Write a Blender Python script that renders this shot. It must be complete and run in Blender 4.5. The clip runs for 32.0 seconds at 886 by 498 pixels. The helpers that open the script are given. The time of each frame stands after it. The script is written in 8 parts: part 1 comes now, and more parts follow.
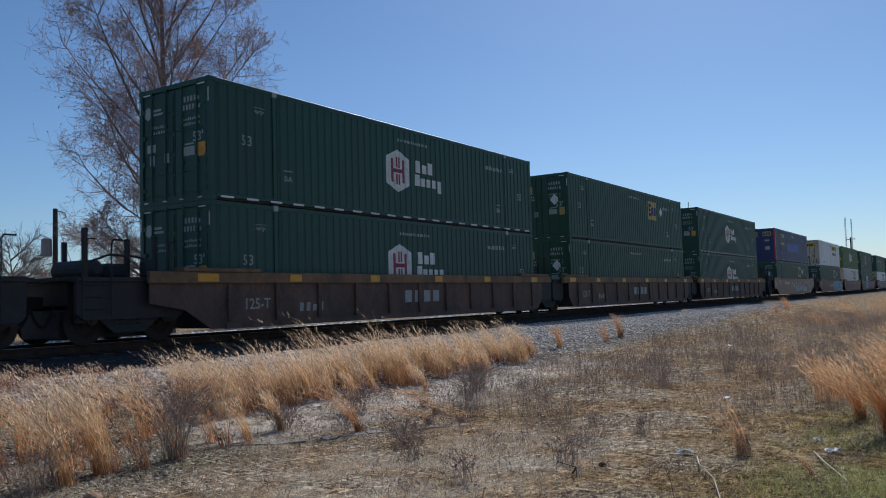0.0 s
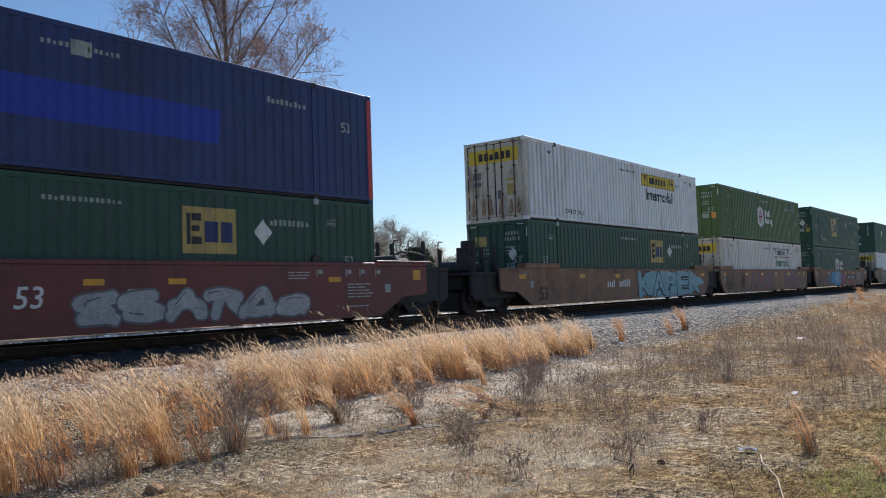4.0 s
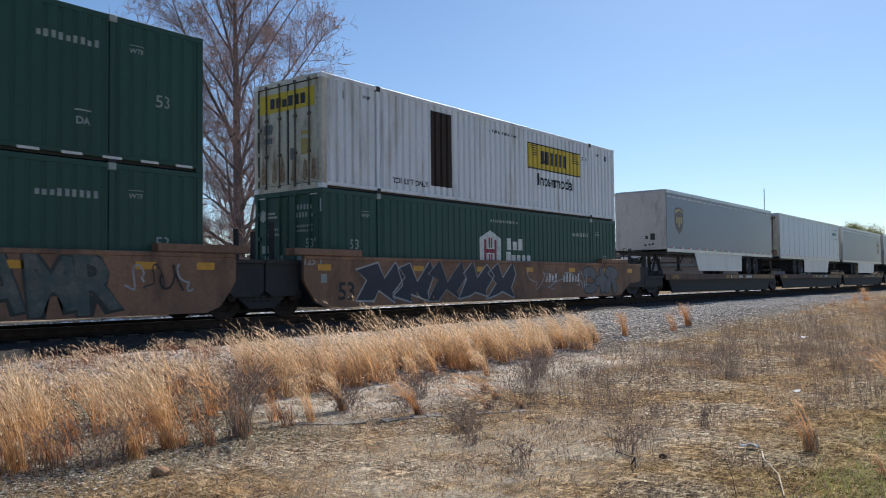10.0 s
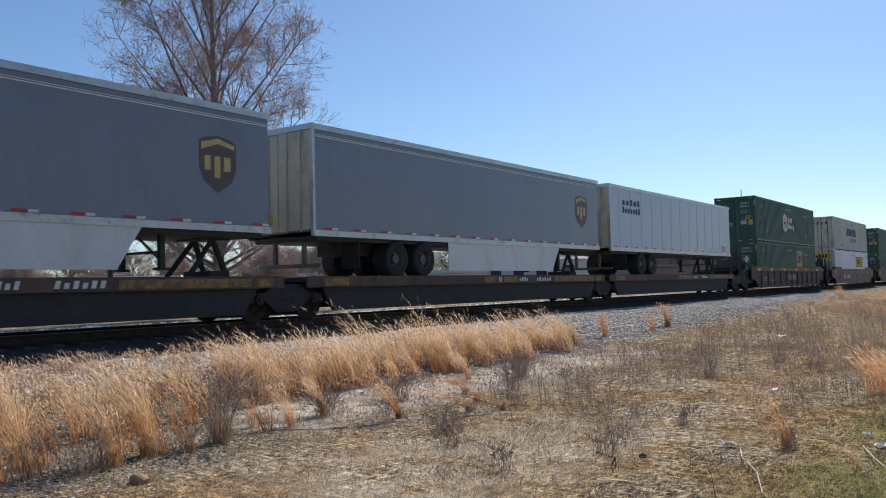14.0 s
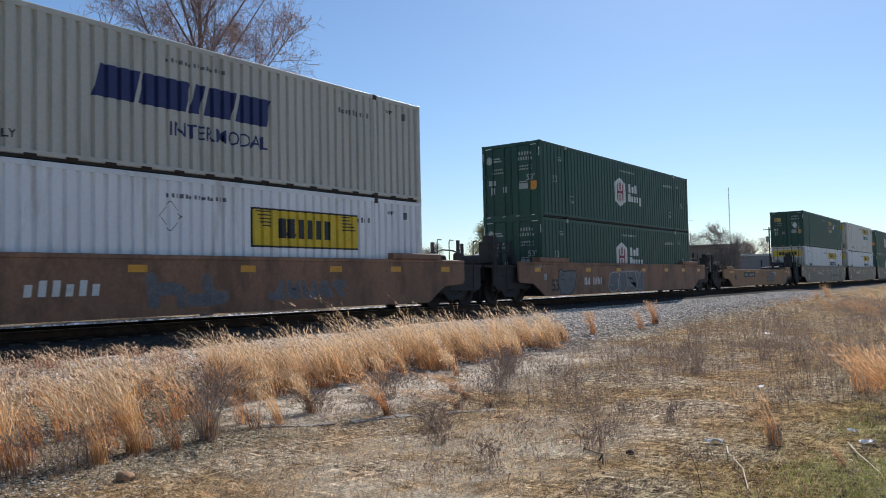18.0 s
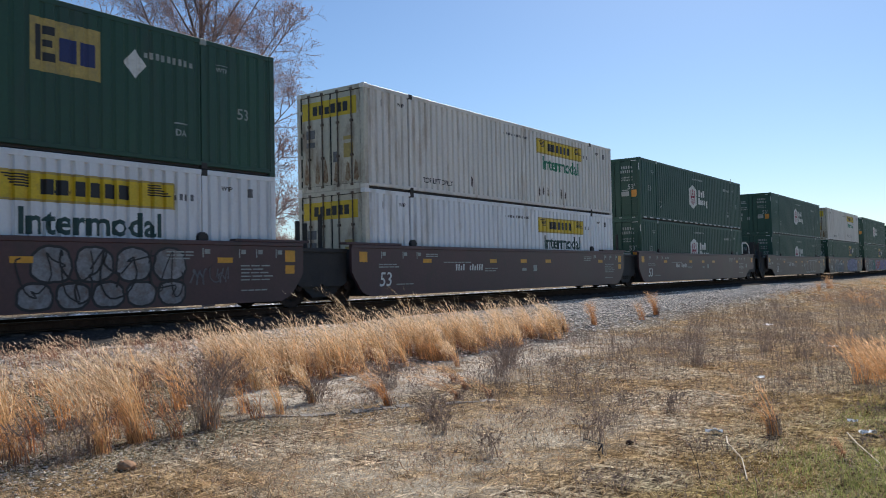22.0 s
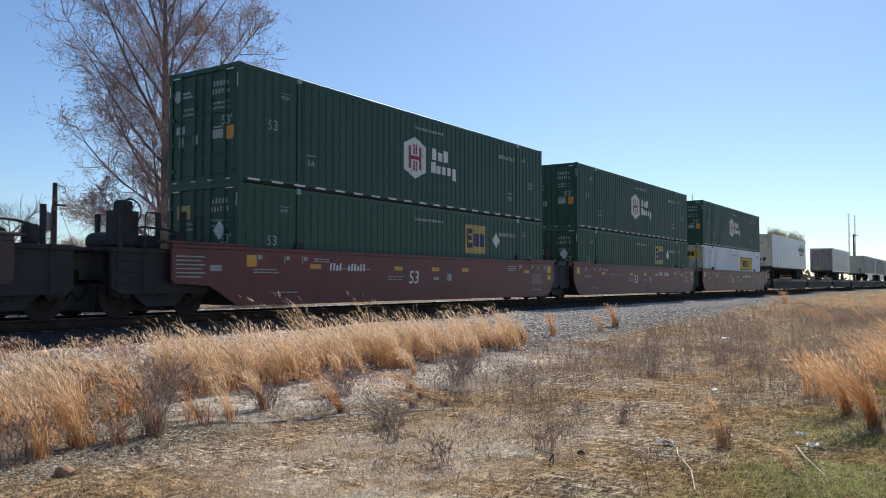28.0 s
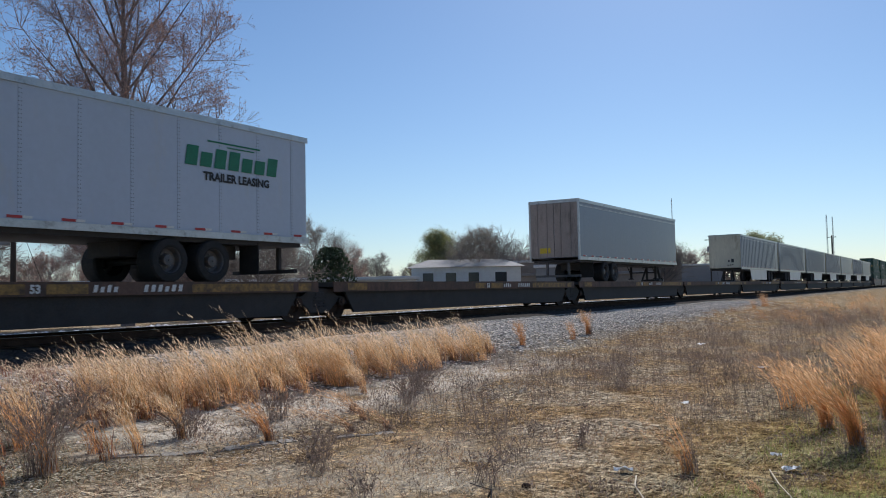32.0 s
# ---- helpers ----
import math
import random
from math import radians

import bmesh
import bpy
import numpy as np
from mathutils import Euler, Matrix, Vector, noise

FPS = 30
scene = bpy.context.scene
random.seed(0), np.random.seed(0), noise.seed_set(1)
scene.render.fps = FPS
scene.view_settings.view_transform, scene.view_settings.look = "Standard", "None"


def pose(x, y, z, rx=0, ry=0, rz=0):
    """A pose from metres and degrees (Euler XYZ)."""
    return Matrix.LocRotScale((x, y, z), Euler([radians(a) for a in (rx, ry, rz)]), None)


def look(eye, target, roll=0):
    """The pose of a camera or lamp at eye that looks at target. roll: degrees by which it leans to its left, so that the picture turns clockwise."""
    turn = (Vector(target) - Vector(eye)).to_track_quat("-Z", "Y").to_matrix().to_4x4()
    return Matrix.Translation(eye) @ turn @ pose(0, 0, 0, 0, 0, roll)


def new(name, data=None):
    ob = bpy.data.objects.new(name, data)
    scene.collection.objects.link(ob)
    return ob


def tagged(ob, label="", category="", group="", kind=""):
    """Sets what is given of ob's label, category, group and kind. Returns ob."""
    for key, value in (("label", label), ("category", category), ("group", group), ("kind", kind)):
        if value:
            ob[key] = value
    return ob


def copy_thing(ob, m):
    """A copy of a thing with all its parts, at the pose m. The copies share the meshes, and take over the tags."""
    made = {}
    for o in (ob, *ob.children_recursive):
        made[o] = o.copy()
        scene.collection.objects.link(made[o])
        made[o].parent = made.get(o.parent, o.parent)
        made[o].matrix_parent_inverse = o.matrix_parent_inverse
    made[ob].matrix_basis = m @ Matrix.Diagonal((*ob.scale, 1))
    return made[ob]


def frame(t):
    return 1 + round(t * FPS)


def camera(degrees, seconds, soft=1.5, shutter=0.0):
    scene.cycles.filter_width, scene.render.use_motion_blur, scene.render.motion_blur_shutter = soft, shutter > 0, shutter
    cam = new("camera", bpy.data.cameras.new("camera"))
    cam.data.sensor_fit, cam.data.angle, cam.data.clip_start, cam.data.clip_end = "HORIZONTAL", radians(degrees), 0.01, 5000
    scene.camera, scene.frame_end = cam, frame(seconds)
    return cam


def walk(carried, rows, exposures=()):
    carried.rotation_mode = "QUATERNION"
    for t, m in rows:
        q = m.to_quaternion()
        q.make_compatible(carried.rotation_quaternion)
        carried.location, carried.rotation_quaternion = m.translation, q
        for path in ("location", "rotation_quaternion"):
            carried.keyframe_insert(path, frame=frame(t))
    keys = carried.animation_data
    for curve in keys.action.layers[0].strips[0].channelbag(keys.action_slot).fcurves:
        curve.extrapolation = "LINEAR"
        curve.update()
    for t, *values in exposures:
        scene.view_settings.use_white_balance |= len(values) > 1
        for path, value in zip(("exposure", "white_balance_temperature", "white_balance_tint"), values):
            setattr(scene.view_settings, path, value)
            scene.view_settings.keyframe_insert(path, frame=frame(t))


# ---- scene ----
cam = camera(57.32, 32.0, soft=0.95, shutter=0.05)
# seconds, place, yaw, pitch, roll
PATH = [
    (0, -0.066, 0.052, 1.592, -56.695, 3.422, 1.635),
    (0.5, -0.053, 0.039, 1.608, -55.781, 3.01, 1.67),
    (1, -0.018, -0.015, 1.604, -55.034, 2.71, 1.51),
    (1.5, 0.012, 0.015, 1.61, -54.487, 2.519, 1.609),
    (2, 0.033, 0.019, 1.607, -53.863, 2.57, 1.748),
    (2.5, 0.015, 0.02, 1.612, -53.477, 2.698, 1.76),
    (3, 0.022, -0.002, 1.62, -52.882, 2.909, 1.95),
    (3.5, 0.031, 0.009, 1.611, -52.498, 2.966, 1.964),
    (5.5, 0.03, 0.009, 1.609, -51.978, 3.112, 1.788),
    (6, 0.03, 0.005, 1.608, -52.153, 2.989, 1.669),
    (6.5, 0.01, 0.022, 1.612, -52.346, 2.708, 1.478),
    (7, 0.014, 0.01, 1.605, -52.349, 2.621, 1.251),
    (7.5, 0.009, 0.019, 1.609, -52.377, 2.559, 1.227),
    (8, 0.013, 0.008, 1.602, -52.06, 2.598, 1.091),
    (8.5, -0.006, 0.012, 1.604, -52, 2.539, 0.919),
    (9, 0.003, -0.006, 1.604, -51.86, 2.562, 0.864),
    (9.5, -0.008, 0.011, 1.614, -51.909, 2.479, 0.697),
    (10, -0.017, 0.012, 1.604, -52.025, 2.396, 0.657),
    (10.5, -0.017, 0.015, 1.605, -52.167, 2.193, 0.631),
    (11, -0.015, 0.007, 1.596, -52.331, 2.293, 0.802),
    (11.5, -0.013, 0.002, 1.606, -52.516, 2.304, 0.992),
    (12, -0.009, -0.01, 1.601, -52.498, 2.403, 1.25),
    (12.5, -0.004, -0.001, 1.605, -52.747, 2.382, 1.452),
    (13, -0.012, 0.003, 1.598, -53.018, 2.492, 1.519),
    (13.5, -0.015, 0.001, 1.6, -53.267, 2.525, 1.401),
    (15.5, -0.023, -0.012, 1.607, -53.462, 2.754, 1.028),
    (16, -0.017, -0.016, 1.603, -53.671, 2.762, 1.096),
    (16.5, -0.007, -0.002, 1.601, -53.871, 2.559, 1.023),
    (17, -0.006, -0.002, 1.594, -53.915, 2.413, 0.991),
    (17.5, -0.011, 0.009, 1.6, -54.052, 2.349, 1.048),
    (18, -0.01, -0.002, 1.596, -54.182, 2.406, 1.174),
    (18.5, -0.005, -0.001, 1.599, -54.489, 2.387, 1.289),
    (19, -0.001, -0.01, 1.592, -54.661, 2.314, 1.309),
    (19.5, -0.002, -0.02, 1.594, -54.686, 2.062, 1.131),
    (20, -0.006, -0.021, 1.59, -54.621, 1.984, 1.08),
    (20.5, -0.001, -0.021, 1.584, -54.365, 1.979, 1.061),
    (21, -0.01, -0.012, 1.595, -54.267, 1.862, 1.045),
    (21.5, 0, -0.02, 1.583, -54.06, 1.843, 1.108),
    (22, -0.005, -0.016, 1.589, -54.054, 1.79, 1.153),
    (22.5, 0.002, -0.02, 1.576, -53.93, 1.869, 1.233),
    (23, 0.001, -0.009, 1.581, -54.205, 1.825, 1.368),
    (23.5, 0.02, -0.025, 1.567, -54.538, 1.855, 1.388),
    (24, 0.017, -0.006, 1.586, -54.853, 1.772, 1.128),
    (24.5, 0.016, 0, 1.592, -54.832, 1.959, 0.972),
    (26.5, 0.01, 0.005, 1.586, -54.927, 2.307, 0.602),
    (27, 0.025, -0.01, 1.579, -55.223, 2.405, 0.612),
    (27.5, 0.064, -0.063, 1.554, -55.495, 2.581, 0.459),
    (28, 0.099, -0.048, 1.566, -56.598, 2.396, 0.041),
    (28.5, 0.166, -0.067, 1.533, -57.465, 2.608, 0.31),
    (29, 0.136, 0.012, 1.596, -58.507, 2.478, 0.066),
    (29.5, 0.211, -0.063, 1.569, -58.015, 2.946, -0.251),
    (30, 0.312, -0.059, 1.569, -57.824, 2.907, -0.458),
    (30.5, 0.524, -0.074, 1.536, -57.617, 3.251, 0.142),
    (31, 0.703, 0.03, 1.574, -57.728, 3.148, 0.628),
    (31.5, 0.892, 0.057, 1.551, -57.467, 3.363, 1.132),
    (32, 1.122, 0.045, 1.579, -57.766, 2.989, 1.143),
]
walk(cam, [(t, pose(x, y, z, 90 + p, r, w)) for t, x, y, z, w, p, r in PATH],
     exposures=[(t, e, k, 10.3) for t, e, k in ((0.0, -0.52, 5400), (1.0, -0.1, 5740), (2.0, 0.05, 5860), (3.5, 0.03, 5860), (26.5, 0.0, 5830), (28.0, 0.08, 5830), (29.0, 0.12, 5860), (30.0, 0.06, 5860), (31.0, -0.08, 5840), (32.0, -0.22, 5740))])

# ---- sky and sun ----
SUN_EL, SUN_AZ = radians(38), radians(15)   # height; turned from +X, along the track, towards +Y
world = bpy.data.worlds.new("sky")
scene.world = world
world.use_nodes = True
wn = world.node_tree.nodes
sky = wn.new("ShaderNodeTexSky")
sky.sky_type, sky.sun_disc, sky.sun_elevation, sky.sun_rotation = "NISHITA", False, SUN_EL, radians(90) - SUN_AZ
sky.air_density, sky.dust_density, sky.ozone_density, sky.altitude = 1.0, 0.27, 2.4, 0
wn["Background"].inputs["Strength"].default_value = 0.094
haze = wn.new("ShaderNodeMix")
haze.data_type, haze.blend_type = "RGBA", "MULTIPLY"
haze.inputs[0].default_value, haze.inputs[7].default_value = 1.0, (0.94, 1.0, 1.04, 1)
world.node_tree.links.new(sky.outputs[0], haze.inputs[6])
world.node_tree.links.new(haze.outputs[2], wn["Background"].inputs[0])
lamp = bpy.data.lights.new("sun", "SUN")
lamp.energy, lamp.angle, lamp.color = 5.7, radians(0.53), (1.0, 0.93, 0.84)
sun = new("sun", lamp)
sun.matrix_world = look((math.cos(SUN_AZ) * math.cos(SUN_EL) * 60, math.sin(SUN_AZ) * math.cos(SUN_EL) * 60, math.sin(SUN_EL) * 60), (0, 0, 0))


# ---- materials ----
def mat(name, col, rough=0.6, metal=0.0, var=0.3, scale=2.5, grain=30.0, bump=0.15, depth=0.01, dirt=None, dirt_at=0.62, streak=1.0, per_object=0.0, back=0.0, coat=0.0, gloss=0.5):
    """Paint, stone, soil, wood: a base colour that varies at two scales, grime in patches or runs, fine relief."""
    m = bpy.data.materials.new(name)
    m.use_nodes = True
    n, l = m.node_tree.nodes, m.node_tree.links
    b = n["Principled BSDF"]
    b.inputs["Metallic"].default_value = metal
    b.inputs["Coat Weight"].default_value = coat
    b.inputs["Specular IOR Level"].default_value = gloss
    tc = n.new("ShaderNodeTexCoord")
    mp = n.new("ShaderNodeMapping")
    mp.inputs["Scale"].default_value = (1, 1, 1.0 / streak)
    l.new(tc.outputs["Object"], mp.inputs["Vector"])
    big = n.new("ShaderNodeTexNoise")
    big.inputs["Scale"].default_value, big.inputs["Detail"].default_value, big.inputs["Roughness"].default_value = scale, 5, 0.65
    l.new(mp.outputs[0], big.inputs["Vector"])
    fine = n.new("ShaderNodeTexNoise")
    fine.inputs["Scale"].default_value, fine.inputs["Detail"].default_value = grain, 4
    l.new(tc.outputs["Object"], fine.inputs["Vector"])
    ramp = n.new("ShaderNodeValToRGB")
    lo, hi = [max(0, c * (1 - var)) for c in col], [min(1, c * (1 + var)) for c in col]
    ramp.color_ramp.elements[0].position, ramp.color_ramp.elements[1].position = 0.3, 0.7
    ramp.color_ramp.elements[0].color, ramp.color_ramp.elements[1].color = (*lo, 1), (*hi, 1)
    l.new(big.outputs["Fac"], ramp.inputs[0])
    mix = n.new("ShaderNodeMix")
    mix.data_type, mix.blend_type = "RGBA", "MULTIPLY"
    mix.inputs[0].default_value = 0.55
    l.new(ramp.outputs[0], mix.inputs[6])
    r2 = n.new("ShaderNodeValToRGB")
    r2.color_ramp.elements[0].position, r2.color_ramp.elements[1].position = 0.25, 0.75
    r2.color_ramp.elements[0].color, r2.color_ramp.elements[1].color = (1 - var * 1.4, 1 - var * 1.4, 1 - var * 1.4, 1), (1 + var, 1 + var, 1 + var, 1)
    l.new(fine.outputs["Fac"], r2.inputs[0])
    l.new(r2.outputs[0], mix.inputs[7])
    out = mix.outputs[2]
    if dirt:
        g = n.new("ShaderNodeTexNoise")
        g.inputs["Scale"].default_value, g.inputs["Detail"].default_value, g.inputs["Roughness"].default_value = scale * 1.7, 8, 0.7
        l.new(mp.outputs[0], g.inputs["Vector"])
        gr = n.new("ShaderNodeValToRGB")
        gr.color_ramp.elements[0].position, gr.color_ramp.elements[1].position = dirt_at - 0.12, dirt_at + 0.1
        l.new(g.outputs["Fac"], gr.inputs[0])
        dm = n.new("ShaderNodeMix")
        dm.data_type = "RGBA"
        dm.inputs[7].default_value = (*dirt, 1)
        l.new(gr.outputs[0], dm.inputs[0])
        l.new(out, dm.inputs[6])
        out = dm.outputs[2]
    if per_object:
        oi = n.new("ShaderNodeObjectInfo")
        hs = n.new("ShaderNodeHueSaturation")
        mr = n.new("ShaderNodeMapRange")
        mr.inputs[3].default_value, mr.inputs[4].default_value = 1 - per_object, 1 + per_object
        l.new(oi.outputs["Random"], mr.inputs[0])
        l.new(mr.outputs[0], hs.inputs["Value"])
        l.new(out, hs.inputs["Color"])
        out = hs.outputs[0]
    if back:
        gi = n.new("ShaderNodeNewGeometry")
        hs = n.new("ShaderNodeHueSaturation")
        mr = n.new("ShaderNodeMapRange")
        mr.inputs[3].default_value, mr.inputs[4].default_value = 1 - back, 1 + back
        l.new(gi.outputs["Random Per Island"], mr.inputs[0])
        l.new(mr.outputs[0], hs.inputs["Value"])
        l.new(out, hs.inputs["Color"])
        out = hs.outputs[0]
    l.new(out, b.inputs["Base Color"])
    rr = n.new("ShaderNodeMapRange")
    rr.inputs[3].default_value, rr.inputs[4].default_value = max(0.05, rough - 0.12), min(1, rough + 0.12)
    l.new(big.outputs["Fac"], rr.inputs[0])
    l.new(rr.outputs[0], b.inputs["Roughness"])
    if bump:
        bp = n.new("ShaderNodeBump")
        bp.inputs["Strength"].default_value, bp.inputs["Distance"].default_value = bump, depth
        l.new(fine.outputs["Fac"], bp.inputs["Height"])
        l.new(bp.outputs[0], b.inputs["Normal"])
    return m


def leafy(name, col, var=0.35, through_light=0.45):
    """Thin dry blades and buds, which let light through."""
    m = mat(name, col, 0.85, var=0.3, scale=2.4, grain=14, bump=0, back=var, gloss=0.15)
    n, l = m.node_tree.nodes, m.node_tree.links
    b = n["Principled BSDF"]
    tr = n.new("ShaderNodeBsdfTranslucent")
    src = b.inputs["Base Color"].links[0].from_socket
    l.new(src, tr.inputs["Color"])
    mx = n.new("ShaderNodeMixShader")
    mx.inputs[0].default_value = through_light
    l.new(b.outputs[0], mx.inputs[1])
    l.new(tr.outputs[0], mx.inputs[2])
    l.new(mx.outputs[0], n["Material Output"].inputs[0])
    return m


GRIME = (0.045, 0.035, 0.027)
RUST = (0.11, 0.045, 0.02)
M = {
    "green": mat("container_green", (0.017, 0.062, 0.042), 0.55, var=0.14, scale=0.7, grain=18, bump=0.05, dirt=(0.02, 0.05, 0.04), dirt_at=0.68, streak=4, per_object=0.08),
    "green2": mat("container_green_faded", (0.02, 0.066, 0.04), 0.55, var=0.16, scale=0.7, grain=18, bump=0.05, dirt=(0.03, 0.05, 0.04), dirt_at=0.64, streak=4, per_object=0.1),
    "olive": mat("container_olive", (0.055, 0.105, 0.018), 0.55, var=0.14, scale=0.7, grain=18, bump=0.05, dirt=(0.04, 0.06, 0.025), dirt_at=0.68, streak=4),
    "blue": mat("container_blue", (0.022, 0.035, 0.13), 0.5, var=0.2, scale=0.6, grain=18, bump=0.05, dirt=(0.015, 0.02, 0.05), dirt_at=0.62, streak=3),
    "blue_new": mat("fresh_blue_paint", (0.015, 0.03, 0.33), 0.45, var=0.15, scale=0.6, grain=18, bump=0.03),
    "white": mat("container_white", (0.74, 0.75, 0.78), 0.5, var=0.06, scale=0.6, grain=14, bump=0.05, dirt=(0.42, 0.39, 0.34), dirt_at=0.64, streak=5, per_object=0.05),
    "cream": mat("container_cream", (0.68, 0.65, 0.61), 0.55, var=0.1, scale=0.6, grain=14, bump=0.05, dirt=(0.3, 0.22, 0.14), dirt_at=0.66, streak=5, per_object=0.05),
    "greywhite": mat("container_grey_white", (0.5, 0.48, 0.43), 0.55, var=0.1, scale=0.6, grain=14, bump=0.05, dirt=(0.3, 0.28, 0.24), dirt_at=0.66, streak=5),
    "door_white": mat("weathered_white_doors", (0.56, 0.52, 0.43), 0.6, var=0.15, scale=0.9, grain=14, bump=0.08, dirt=(0.16, 0.09, 0.05), dirt_at=0.62, streak=3),
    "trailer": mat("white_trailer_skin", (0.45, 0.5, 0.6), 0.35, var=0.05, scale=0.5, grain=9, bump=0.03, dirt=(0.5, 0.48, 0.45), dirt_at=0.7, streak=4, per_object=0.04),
    "alu": mat("grey_trailer_skin", (0.19, 0.205, 0.255), 0.38, metal=0.25, var=0.12, scale=0.35, grain=9, bump=0.03, dirt=(0.2, 0.21, 0.25), dirt_at=0.6, streak=3, per_object=0.05),
    "alu_bare": mat("bare_aluminium", (0.5, 0.5, 0.5), 0.4, metal=0.7, var=0.15, scale=2, grain=30, bump=0.05, dirt=(0.18, 0.16, 0.14), dirt_at=0.65),
    "trailer_end": mat("weathered_trailer_end", (0.56, 0.52, 0.4), 0.5, var=0.15, scale=0.8, grain=12, bump=0.05, dirt=(0.25, 0.2, 0.13), dirt_at=0.62, streak=3),
    "tan": mat("railcar_tan", (0.26, 0.14, 0.082), 0.7, var=0.25, scale=0.6, grain=14, bump=0.1, dirt=(0.1, 0.055, 0.035), dirt_at=0.6, streak=2, per_object=0.1),
    "tan_light": mat("railcar_yellow_tan", (0.3, 0.16, 0.075), 0.7, var=0.22, scale=0.6, grain=14, bump=0.1, dirt=(0.2, 0.12, 0.06), dirt_at=0.62, streak=2),
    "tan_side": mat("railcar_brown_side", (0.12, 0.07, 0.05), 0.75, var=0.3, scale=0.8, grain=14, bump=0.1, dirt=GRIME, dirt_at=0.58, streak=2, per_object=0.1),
    "ochre": mat("railcar_ochre", (0.2, 0.115, 0.05), 0.7, var=0.3, scale=0.9, grain=14, bump=0.1, dirt=(0.09, 0.06, 0.04), dirt_at=0.56, streak=2),
    "maroon": mat("railcar_dark_maroon", (0.075, 0.036, 0.038), 0.48, var=0.2, scale=0.6, grain=14, bump=0.08, dirt=GRIME, dirt_at=0.66, streak=2, per_object=0.08),
    "red": mat("railcar_red", (0.14, 0.03, 0.026), 0.48, var=0.2, scale=0.6, grain=14, bump=0.08, dirt=(0.05, 0.02, 0.018), dirt_at=0.64, streak=2, per_object=0.08),
    "black": mat("grimy_black_steel", (0.034, 0.031, 0.031), 0.75, var=0.35, scale=2, grain=25, bump=0.2, dirt=(0.042, 0.034, 0.029), dirt_at=0.62),
    "rust": mat("brown_rust", (0.04, 0.026, 0.019), 0.85, var=0.4, scale=3, grain=25, bump=0.3, dirt=(0.04, 0.02, 0.013), dirt_at=0.55),
    "steel": mat("worn_steel", (0.28, 0.27, 0.26), 0.35, metal=0.9, var=0.2, scale=4, grain=40, bump=0.1, dirt=RUST, dirt_at=0.6),
    "rail_side": mat("rusty_rail", (0.07, 0.046, 0.034), 0.9, var=0.3, scale=4, grain=40, bump=0.2, gloss=0.1),
    "rail_top": mat("polished_rail_head", (0.3, 0.29, 0.28), 0.4, metal=1.0, var=0.1, scale=4, grain=60, bump=0.03),
    "tie": mat("creosoted_timber", (0.075, 0.06, 0.05), 0.9, var=0.35, scale=3, grain=22, bump=0.4, dirt=(0.1, 0.085, 0.07), dirt_at=0.64, per_object=0.25, gloss=0.05),
    "tyre": mat("tyre_rubber", (0.016, 0.016, 0.017), 0.85, var=0.3, scale=4, grain=40, bump=0.2, dirt=(0.03, 0.027, 0.025), dirt_at=0.62),
    "rim": mat("painted_steel_rim", (0.1, 0.1, 0.105), 0.5, metal=0.3, var=0.2, scale=6, grain=40, bump=0.1, dirt=(0.16, 0.12, 0.09), dirt_at=0.58),
    "skirt": mat("white_side_skirt", (0.62, 0.63, 0.65), 0.4, var=0.08, scale=1, grain=12, bump=0.03, dirt=(0.52, 0.51, 0.5), dirt_at=0.64, streak=2),
    "p_white": mat("white_lettering", (0.66, 0.66, 0.64), 0.6, var=0.1, scale=3, grain=30, bump=0, dirt=(0.4, 0.4, 0.36), dirt_at=0.66),
    "p_grey": mat("worn_pale_lettering", (0.33, 0.35, 0.33), 0.65, var=0.2, scale=5, grain=30, bump=0),
    "p_black": mat("black_lettering", (0.022, 0.022, 0.026), 0.6, var=0.2, scale=5, grain=30, bump=0),
    "p_blue": mat("navy_lettering", (0.02, 0.028, 0.12), 0.55, var=0.15, scale=5, grain=30, bump=0),
    "p_maroon": mat("maroon_mark", (0.24, 0.025, 0.055), 0.55, var=0.15, scale=5, grain=30, bump=0),
    "p_yellow": mat("yellow_panel", (0.62, 0.44, 0.02), 0.55, var=0.12, scale=3, grain=24, bump=0, dirt=(0.35, 0.25, 0.05), dirt_at=0.7),
    "p_amber": mat("amber_reflector", (0.62, 0.3, 0.02), 0.4, var=0.15, scale=5, grain=24, bump=0),
    "p_tab": mat("grimy_amber_tab", (0.3, 0.17, 0.04), 0.6, var=0.3, scale=3, grain=24, bump=0, dirt=(0.08, 0.05, 0.03), dirt_at=0.55),
    "p_gold": mat("faded_yellow_square", (0.42, 0.31, 0.09), 0.55, var=0.15, scale=3, grain=24, bump=0, dirt=(0.25, 0.2, 0.09), dirt_at=0.62),
    "p_green": mat("green_lettering", (0.02, 0.17, 0.09), 0.55, var=0.15, scale=4, grain=24, bump=0),
    "p_red": mat("red_reflector", (0.42, 0.03, 0.03), 0.4, var=0.15, scale=5, grain=24, bump=0),
    "p_brown": mat("brown_shield", (0.1, 0.075, 0.065), 0.5, var=0.12, scale=4, grain=24, bump=0),
    "p_shield": mat("golden_mark", (0.5, 0.38, 0.16), 0.5, var=0.12, scale=4, grain=24, bump=0),
    "p_orange": mat("orange_label", (0.6, 0.26, 0.03), 0.5, var=0.12, scale=4, grain=24, bump=0),
    "g_blue": mat("pale_blue_spray", (0.2, 0.36, 0.42), 0.6, var=0.25, scale=2, grain=16, bump=0),
    "g_sky": mat("bright_blue_spray", (0.05, 0.25, 0.5), 0.6, var=0.25, scale=2, grain=16, bump=0),
